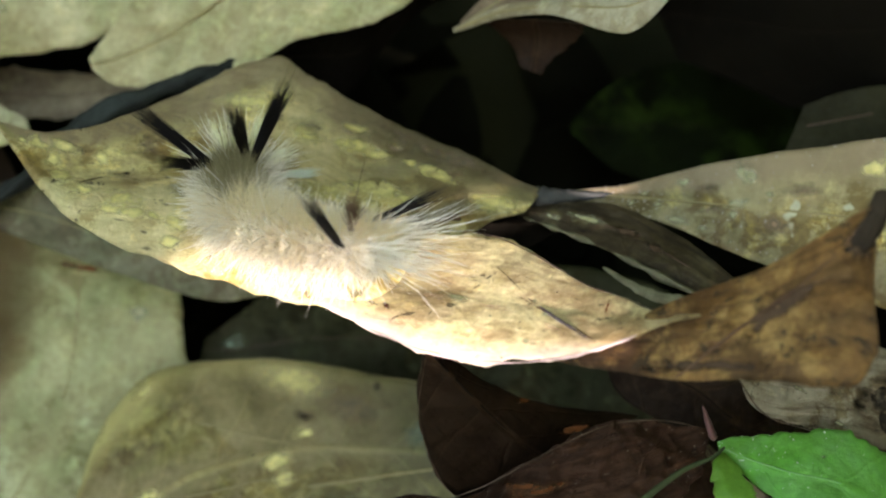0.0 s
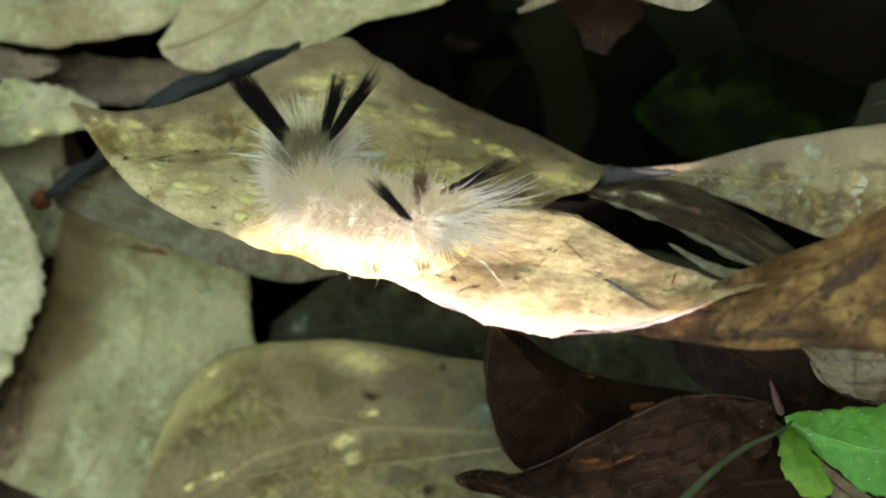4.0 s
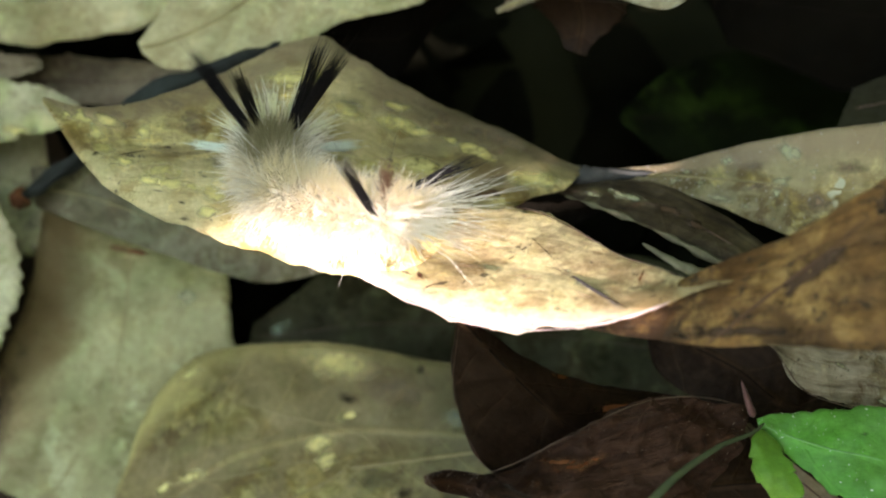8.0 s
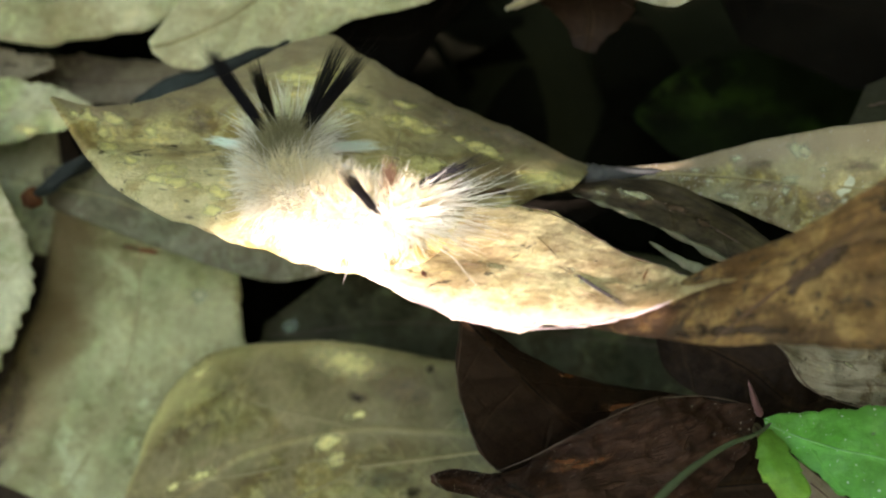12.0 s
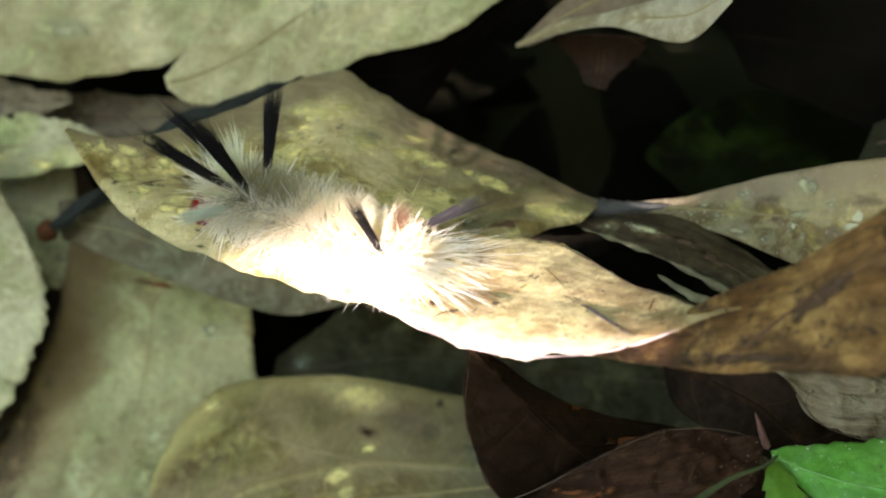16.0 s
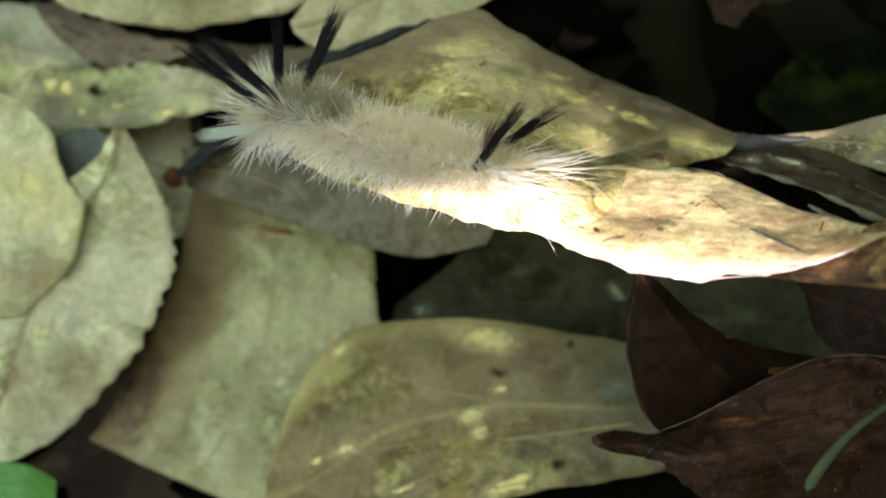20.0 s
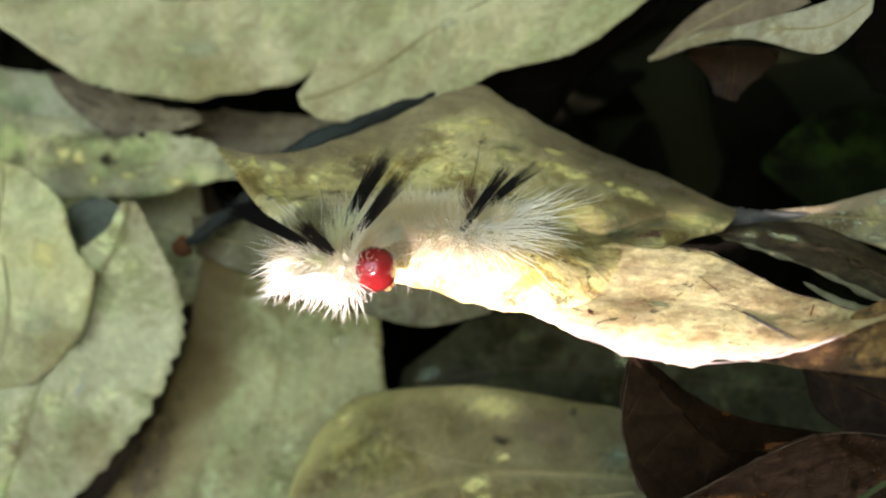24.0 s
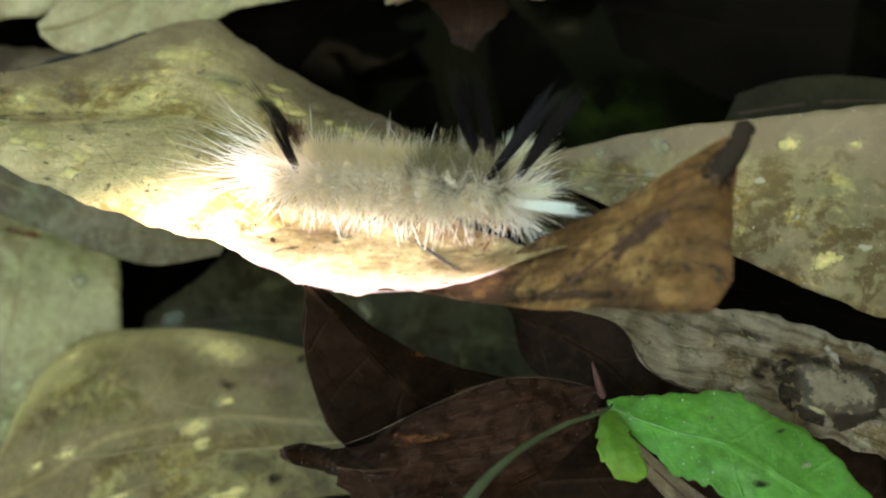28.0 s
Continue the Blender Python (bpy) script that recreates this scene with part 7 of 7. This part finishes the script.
def motions():
    tracks = [[] for _ in RINGS]

    def crawl(t, *pts):
        rows = [[q / 1000 for q in p] for p in pts]
        fine = [Vector(spline(rows, k / 120)) for k in range(121)]
        far = [0.0]
        for a, b in zip(fine, fine[1:]):
            far.append(far[-1] + (b - a).length)
        for i in range(SEGMENTS):
            fore, aft = min(far[-1] / 11, 0.0019), min(far[-1] / 11, 0.0024)
            want = fore * i if i <= 3 else 3 * fore + (far[-1] - 3 * fore - aft) * (i - 3) / 7 if i <= 10 else far[-1]
            k = min(119, max(0, next((q for q in range(121) if far[q] >= want), 120) - 1))
            part_way = (want - far[k]) / max(1e-9, far[k + 1] - far[k])
            p = fine[k].lerp(fine[k + 1], part_way)
            tan = (fine[max(0, k - 6)] - fine[min(120, k + 7)]).normalized()
            left = RISE.cross(tan).normalized()
            top = tan.cross(left)
            m = Matrix((tan, left, top)).transposed().to_4x4()
            m.translation = p - WORM_AT
            tracks[i].append((t, m))

    crawl(0, (-23.5, 6.4, 12.6), (-23.2, 1.9, 18.6), (-21.2, -3, 23.6), (-14.6, -5.7, 25.2), (-7.6, -6.9, 26.8))
    crawl(1, (-23.7, 6.6, 12.6), (-23.3, 2.1, 18.6), (-21.3, -3, 23.6), (-14.6, -5.7, 25.2), (-7.6, -6.9, 26.8))
    crawl(2, (-23, 6.4, 12.6), (-22.8, 1.9, 18.6), (-21, -3.1, 23.6), (-14.6, -5.7, 25.2), (-7.6, -6.9, 26.8))
    crawl(3, (-22.7, 5.9, 12.6), (-22.5, 1.5, 18.6), (-20.9, -3.2, 23.6), (-14.6, -5.7, 25.2), (-7.6, -6.9, 26.8))
    crawl(6, (-23.5, 6.2, 12.6), (-23.1, 1.7, 18.6), (-21.2, -3.1, 23.6), (-14.6, -5.7, 25.2), (-7.6, -6.9, 26.8))
    crawl(8, (-23.6, 6.7, 12.6), (-23.2, 2.2, 18.6), (-21.2, -2.9, 23.6), (-14.6, -5.7, 25.2), (-7.6, -6.9, 26.8))
    crawl(10, (-23.4, 6.9, 12.6), (-23.1, 2.2, 18.6), (-21.2, -2.9, 23.6), (-14.6, -5.7, 25.2), (-7.6, -6.9, 26.8))
    crawl(12, (-22.6, 6.8, 12.6), (-22.5, 2.2, 18.6), (-20.9, -2.9, 23.6), (-14.6, -5.7, 25.2), (-7.6, -6.9, 26.8))
    crawl(14.5, (-22.6, 6.6, 12.6), (-22.5, 2.1, 18.6), (-20.9, -3, 23.6), (-14.6, -5.7, 25.2), (-7.6, -6.9, 26.8))
    crawl(15, (-23.2, 6.1, 12.6), (-23, 1.7, 18.6), (-21.1, -3.1, 23.6), (-14.6, -5.7, 25.2), (-7.6, -6.9, 26.8))
    crawl(15.3, (-23.5, 5.9, 12.6), (-23.2, 1.6, 18.6), (-21.2, -3.2, 23.6), (-14.6, -5.7, 25.2), (-7.6, -6.9, 26.8))
    crawl(16, (-31.6, -0.4, 19.5), (-28.1, 0.7, 20.3), (-23.1, -1.6, 21.2), (-16.2, -4.8, 22.3), (-8.8, -7.5, 23.3))
    crawl(16.5, (-38.1, -0.3, 20.6), (-34, 0.7, 20.8), (-27.8, -1.6, 21.3), (-19.5, -3.8, 21.7), (-11.3, -5.8, 22))
    crawl(17, (-43.1, 0.9, 15.3), (-37.5, 0.1, 19.2), (-30.5, -1.5, 20.1), (-21.8, -2.6, 21), (-13.5, -3.8, 21.8))
    crawl(17.5, (-45.8, 1.9, 15.8), (-40, 1.4, 19.8), (-31.5, -0.9, 20.4), (-23.4, -3.2, 21), (-16.6, -5.1, 21.7))
    crawl(18.1, (-47.9, -1.2, 19.3), (-39.3, 1.5, 19.6), (-34.7, -0.3, 19.5), (-25, -2.5, 20.4), (-16.9, -5.2, 21.3))
    crawl(18.5, (-44.8, -2.2, 22.1), (-44.6, -0.6, 20.7), (-36.3, -1, 19.4), (-24.7, -2.8, 20.3), (-16.8, -5.4, 21.3))
    crawl(19, (-46.9, 1.4, 16.8), (-42.2, 2.4, 19.1), (-35.1, -0.4, 19.5), (-25.5, -2.9, 20.4), (-17.1, -5.3, 21.3))
    crawl(20, (-45.6, 3.7, 15), (-40, 3.5, 18.1), (-33.8, -0, 19.5), (-25.3, -2.7, 20.4), (-16.7, -5.4, 21.3))
    crawl(21, (-46.3, 4, 15.3), (-41.6, 3.8, 18.4), (-34.7, -0, 19.5), (-25.7, -2.7, 20.3), (-16.9, -5.4, 21.2))
    crawl(21.5, (-48.9, 4, 15.4), (-43.6, 3.9, 19), (-35.3, 0.3, 19.7), (-25.9, -1.9, 20.7), (-17.8, -3.9, 21.7))
    crawl(22.5, (-44.8, 1.7, 25.2), (-42.7, 3, 23.4), (-35.3, 0.3, 19.7), (-25.9, -1.9, 20.7), (-17.8, -3.9, 21.7))
    crawl(23.5, (-34.2, -4.7, 28.7), (-34.2, -4.5, 26.3), (-37.3, -2.7, 21.9), (-27.9, -2.9, 19.9), (-16.3, -5.1, 21.4))
    crawl(23.8, (-32.3, -9.7, 28.5), (-35.8, -7.4, 27), (-38.1, -4, 22.7), (-29.6, -2.2, 19), (-17.6, -3.8, 21.7))
    crawl(24.2, (-26.5, -7.4, 27.9), (-31.6, -7, 27), (-37, -5.4, 23.7), (-30.5, -1.6, 19), (-17.4, -1.6, 20.5))
    crawl(24.5, (-24.4, -8.6, 28), (-27.1, -7.7, 26.7), (-34.7, -6.8, 23.9), (-33.6, -1.9, 18.5), (-22.5, -1.8, 18))
    crawl(24.8, (-19.2, -6.1, 27.5), (-23.8, -5.4, 26.8), (-30.5, -6.4, 24.8), (-36, -2, 20.5), (-31, 3.1, 16))
    crawl(25, (-16.8, -6.4, 27.3), (-21.2, -6.5, 26.3), (-28.4, -6.3, 24.5), (-33.6, -2.2, 21), (-31, 3.5, 16.5))
    crawl(25.25, (-12.3, -7.5, 27.8), (-16.6, -6.7, 26.9), (-24.1, -6.2, 25.3), (-30.2, -3.2, 22.5), (-32.2, 2.4, 17.7))
    crawl(25.5, (-7.7, -8.8, 28.4), (-9.8, -7.9, 27.3), (-18.1, -6.1, 25.9), (-24, -4.2, 23.9), (-29.7, -1.8, 20.7))
    crawl(25.7, (-1.1, -9.8, 29), (-5.1, -8.9, 28.5), (-12, -8, 26.4), (-19.4, -6.7, 24.2), (-27.9, -4.9, 21.2))
    crawl(26, (-1.8, -1.7, 30.8), (-7.6, -5.1, 29.3), (-12.3, -7, 27.4), (-18.4, -5.9, 25.3), (-27.8, -3.2, 22.6))
    crawl(26.2, (-6.6, 2.4, 27.4), (-9, -0.7, 28.7), (-14.8, -5, 27.6), (-21.1, -4.9, 25.5), (-30.2, -2.4, 22.9))
    crawl(26.5, (-4.6, 3.4, 27.6), (-7, -0.4, 28.7), (-12.4, -5, 27.6), (-18.3, -5.1, 25.4), (-27.3, -3.3, 22.8))
    crawl(26.8, (2.5, -1.5, 33), (-1.4, -3.2, 31.2), (-6.9, -5.5, 28.4), (-15.5, -6.1, 26.2), (-28.2, -4.7, 22.5))
    crawl(27.1, (3.2, -6.6, 27.4), (-0.6, -5.9, 29.7), (-5.9, -5.3, 27.6), (-13.8, -4.4, 25.6), (-26.6, -3.5, 22.7))
    crawl(27.5, (10.9, -6.7, 25.2), (7.2, -7.1, 29.2), (0.4, -6.1, 27.3), (-8.3, -4.4, 25.8), (-19.8, -4.2, 23.6))
    crawl(28, (19.7, -6.8, 23.2), (16.5, -6.8, 27.3), (11.3, -6.9, 27.2), (3.6, -5.8, 25.4), (-5.4, -4.4, 23.7))
    for ring, rows in zip(RINGS, tracks):
        walk(ring, rows)

    # the brushes sway on their segments: seconds and the way each points
    def sway(key, *rows):
        brush, foot = BRUSHES[key]
        poses = []
        for t, x, y, z in rows:
            m = Vector((0, 0, 1)).rotation_difference(Vector((x, y, z))).to_matrix().to_4x4()
            m.translation = foot
            poses.append((t, m))
        walk(brush, poses)

    sway("front_left", (0, -0.82, 0.49, 0.31), (1, -0.17, 0.95, 0.26), (2, -0.15, 0.61, 0.78), (3, -0.38, 0.47, 0.8), (6, -0.1, 0.4, 0.91), (8, -0.61, 0.13, 0.78), (10, -0.45, 0.21, 0.87), (12, -0.56, 0.06, 0.82), (14.5, -0.08, 0.53, 0.84), (15, -0.19, 0.83, 0.53), (16, 0.61, 0.43, 0.66), (16.5, 0.81, 0.33, 0.49), (17, 0.56, 0.58, 0.59), (17.5, 0.57, 0.61, 0.56), (18, 0.57, 0.57, 0.59), (18.5, 0.73, -0.22, 0.65), (19, 0.33, 0.49, 0.81), (20, 0.48, 0.28, 0.83), (21, 0.45, 0.3, 0.84), (23.5, 0.72, 0.15, 0.67), (24, 0.59, 0.1, 0.8), (24.2, 0.65, -0.15, 0.74), (24.6, 0.59, -0.3, 0.75), (25, 0.63, -0.2, 0.75), (25.25, 0.41, -0.01, 0.91), (25.5, 0.58, 0.39, 0.71), (26, 0.36, -0.31, 0.88), (26.2, 0.22, -0.23, 0.95), (26.5, 0.28, -0.05, 0.96), (27, 0.05, -0.33, 0.94), (27.5, -0.33, -0.41, 0.85), (28, -0.76, -0.08, 0.65))
    sway("front_right", (0, -0.63, 0.03, 0.77), (1, -0.18, 0.76, 0.62), (2, -0.39, -0.02, 0.92), (3, -0.51, -0.25, 0.82), (6, -0.2, -0.33, 0.92), (8, 0, -0.4, 0.92), (10, -0.1, -0.37, 0.92), (12, -0.07, -0.44, 0.89), (14.5, -0.19, -0.12, 0.97), (15, -0.4, -0, 0.92), (16, 0.57, 0.22, 0.79), (16.5, 0.69, 0.34, 0.64), (17, 0.16, 0.07, 0.98), (17.5, -0.11, 0.11, 0.99), (18, 0.35, 0.59, 0.73), (18.5, 0.8, 0.21, 0.56), (19, -0.12, 0.2, 0.97), (20, -0.5, 0.22, 0.84), (21, -0.34, -0.11, 0.93), (23.5, 0.55, -0.51, 0.66), (24, 0.26, -0.72, 0.64), (24.2, 0.15, -0.81, 0.57), (24.6, 0.08, -0.87, 0.48), (25, 0.55, -0.61, 0.57), (25.25, 0.51, -0.54, 0.67), (25.5, 0.48, -0.59, 0.65), (26, 0.19, -0.29, 0.94), (26.2, -0.05, 0.2, 0.98), (26.5, 0.01, 0.17, 0.99), (27, 0.42, -0.37, 0.83), (27.5, -0.16, -0.69, 0.7), (28, -0.06, -0.32, 0.94))
    sway("second_left", (0, -0.14, 0.71, 0.69), (1, -0.2, 0.56, 0.8), (2, -0.04, 0.73, 0.68), (3, -0, 0.6, 0.8), (6, 0.05, 0.56, 0.83), (8, 0.16, 0.56, 0.81), (10, 0.15, 0.6, 0.79), (12, 0.14, 0.54, 0.83), (14.5, -0.09, 0.6, 0.79), (15, 0.06, 0.67, 0.74), (16, 0.4, 0.44, 0.8), (16.5, 0.5, 0.44, 0.75), (17, 0.31, 0.61, 0.73), (17.5, 0.32, 0.66, 0.68), (18, 0.23, 0.56, 0.79), (18.5, 0.06, 0.47, 0.88), (19, 0.6, 0.01, 0.8), (20, 0.59, 0.26, 0.76), (21, 0.68, 0.25, 0.69), (23.5, 0.49, 0.65, 0.59), (24, 0.46, 0.31, 0.83), (24.2, 0.52, 0.14, 0.84), (24.6, 0.53, 0.05, 0.84), (25, 0.56, -0.1, 0.82), (25.25, 0.32, 0.3, 0.9), (25.5, 0.43, 0.37, 0.82), (26, 0.3, -0.18, 0.94), (26.2, 0.28, -0.29, 0.92), (26.5, 0.37, -0.06, 0.93), (27, 0.26, -0.35, 0.9), (27.5, -0.2, -0.28, 0.94), (28, -0.48, -0.24, 0.84))
    sway("second_right", (0, -0.21, -0.4, 0.89), (1, -0.22, -0.12, 0.97), (2, -0.22, -0.47, 0.85), (3, -0.25, -0.51, 0.83), (6, -0.13, -0.59, 0.8), (8, -0.01, -0.56, 0.83), (10, 0.18, -0.55, 0.82), (12, 0.05, -0.62, 0.78), (14.5, -0.13, -0.53, 0.84), (15, -0.18, -0.43, 0.89), (16, 0.03, -0, 1), (16.5, 0.08, 0.13, 0.99), (17, -0.28, -0.23, 0.93), (17.5, -0.28, 0.11, 0.95), (18, -0.15, -0.04, 0.99), (18.5, 0.25, -0.27, 0.93), (19, -0.03, -0.07, 1), (20, -0.57, -0.09, 0.82), (21, -0.46, -0.36, 0.81), (23.5, -0.27, -0.32, 0.91), (24, -0.21, -0.74, 0.64), (24.2, -0.32, -0.65, 0.69), (24.6, -0.35, -0.82, 0.46), (25, -0.04, -0.7, 0.71), (25.25, -0.25, -0.45, 0.86), (25.5, -0.03, -0.5, 0.87), (26, -0.11, -0.17, 0.98), (26.2, -0.11, -0.01, 0.99), (26.5, -0.28, -0.13, 0.95), (27, 0.47, -0.33, 0.82), (27.5, 0.03, -0.02, 1), (28, 0.29, -0.26, 0.92))
    sway("white_left", (0, 0.59, 0.74, -0.31), (1, 0.19, 0.97, -0.12), (2, 0.35, 0.92, -0.16), (3, 0.38, 0.92, -0.1), (6, 0.14, 0.99, -0.06), (8, 0.34, 0.94, -0.03), (10, 0.15, 0.99, -0.02), (12, 0.39, 0.92, -0.03), (14.5, 0.22, 0.97, -0.09), (15, 0.06, 0.99, -0.08), (16, 0.23, 0.95, 0.22), (16.5, 0.4, 0.92, 0.02), (17, 0.37, 0.89, -0.28), (17.5, 0.47, 0.79, -0.39), (18, 0.47, 0.82, -0.34), (18.5, -0.13, 0.96, -0.26), (19, 0.45, 0.85, -0.29), (20, 0.52, 0.82, 0.24), (21, 0.69, 0.7, 0.19), (23.5, 0.14, 0.91, -0.39), (24, 0.18, 0.98, 0.03), (24.2, 0.45, 0.89, 0.07), (24.6, 0.45, 0.89, 0.05), (25, 0.58, 0.74, 0.35), (25.25, 0.58, 0.74, 0.35), (25.5, 0.46, 0.88, 0.13), (26, 0.29, 0.92, 0.24), (26.2, 0.29, 0.92, 0.24), (26.5, 0.83, 0.51, 0.24), (27, 0.77, 0.59, 0.26), (27.5, 0.78, 0.02, 0.62), (28, 0.73, 0.08, 0.68))
    sway("white_right", (0, 0.63, -0.76, -0.13), (1, 0.63, -0.76, -0.13), (2, 0.63, -0.76, -0.13), (3, 0.63, -0.76, -0.13), (6, 0.7, -0.67, -0.24), (8, 0.61, -0.79, -0.11), (10, 0.58, -0.81, -0.02), (12, 0.52, -0.85, -0.11), (14.5, 0.8, -0.58, -0.17), (15, 0.8, -0.58, -0.17), (16, 0.8, -0.58, -0.17), (16.5, 0.8, -0.58, -0.17), (17, 0.8, -0.58, -0.17), (17.5, 0.3, -0.94, 0.19), (18, 0.3, -0.94, 0.19), (18.5, 0.26, -0.95, 0.14), (19, 0.37, -0.87, 0.32), (20, -0.03, -0.99, -0.11), (21, -0.2, -0.97, -0.12), (23.5, -0.06, -0.89, 0.45), (24, -0.25, -0.96, 0.08), (24.2, -0.44, -0.9, 0.06), (24.6, -0.26, -0.95, -0.16), (25, 0.07, -0.96, -0.27), (25.25, 0.07, -0.96, -0.27), (25.5, 0.29, -0.94, -0.19), (26, -0.8, -0.53, 0.29), (26.2, -0.8, -0.53, 0.29), (26.5, -0.68, -0.73, 0.1), (27, 0.78, -0.63, 0.06), (27.5, 0.06, -0.96, 0.29), (28, 0.14, -0.95, 0.27))
    sway("rear_left", (0, 0.11, 0.58, 0.81), (1, 0.09, 0.62, 0.78), (2, 0.14, 0.58, 0.8), (3, 0.09, 0.67, 0.74), (6, 0.12, 0.66, 0.74), (8, 0.09, 0.54, 0.84), (10, 0.07, 0.56, 0.82), (12, 0.06, 0.64, 0.76), (14.5, 0.09, 0.58, 0.81), (15, 0.06, 0.62, 0.78), (16, 0.18, 0.56, 0.81), (16.5, 0.47, 0.27, 0.84), (17, -0.36, 0.15, 0.92), (17.5, -0.35, 0.23, 0.91), (18, -0.42, 0.17, 0.89), (18.5, -0.36, -0.12, 0.93), (19, -0.43, 0.14, 0.89), (20, -0.45, 0.01, 0.89), (21, -0.47, 0.21, 0.86), (23.5, -0.49, 0.22, 0.85), (24, -0.64, 0.05, 0.76), (24.2, -0.9, -0.02, 0.43), (24.6, -0.9, -0.02, 0.43), (25, -0.6, 0.52, 0.61), (25.25, 0.1, 0.52, 0.85), (25.5, 0.33, -0.15, 0.93), (26, 0.29, -0.27, 0.92), (26.2, 0.32, -0.32, 0.89), (26.5, 0.38, -0.39, 0.84), (27, 0.14, -0.36, 0.92), (27.5, -0.28, -0.51, 0.81), (28, -0.46, -0.37, 0.81))
    sway("rear_right", (0, -0.89, -0.25, 0.37), (1, -0.88, -0.28, 0.38), (2, -0.86, -0.29, 0.42), (3, -0.89, -0.29, 0.37), (6, -0.86, -0.31, 0.41), (8, -0.88, -0.3, 0.37), (10, -0.89, -0.3, 0.33), (12, -0.89, -0.31, 0.35), (14.5, -0.87, -0.34, 0.36), (15, -0.87, -0.33, 0.37), (16, -0.75, -0.37, 0.55), (16.5, -0.67, -0.3, 0.68), (17, -0.62, 0.06, 0.78), (17.5, -0.6, -0.06, 0.8), (18, -0.62, -0.04, 0.78), (18.5, -0.67, -0.14, 0.73), (19, -0.7, -0.07, 0.71), (20, -0.7, -0.04, 0.71), (21, -0.67, -0.1, 0.73), (23.5, -0.79, 0.03, 0.61), (24, -0.8, 0, 0.6), (24.2, -0.55, 0.44, 0.71), (24.6, -0.55, 0.44, 0.71), (25, 0.16, -0.36, 0.92), (25.25, -0.33, -0.5, 0.8), (25.5, -0.58, -0.42, 0.7), (26, -0.75, -0.27, 0.61), (26.2, -0.74, -0.24, 0.64), (26.5, -0.72, -0.2, 0.67), (27, -0.62, -0.08, 0.78), (27.5, -0.56, -0.36, 0.75), (28, -0.05, -0.56, 0.82))

    # the added leaf overhead nods, and the added bough above it drifts off the sun
    walk(LOOSE, [(t, Matrix.Translation(LOOSE_AT + LOOSE_UP * lift) @ Matrix.Rotation(radians(tilt), 4, SUN_WAY)) for t, lift, tilt in (
        (0.0, 0.0132, 24), (16.1, 0.0132, 24), (16.8, 0.0034, 6), (23.2, 0.0034, 6), (24.1, -0.0012, -14), (25.2, -0.0010, -16),
        (25.8, 0.0165, 20), (26.8, 0.0165, 20), (27.6, 0.0066, 15), (28.0, 0.0066, 15))])
    walk(BOUGH, [(t, Matrix.Translation(BOUGH_AT + BOUGH_UP * lift)) for t, lift in (
        (0.0, -0.0012), (3.5, -0.0002), (6.0, 0.0005), (8.0, 0.0035), (10.0, 0.0062), (12.5, 0.0098), (15.0, 0.0170), (28.0, 0.0190))])


motions()
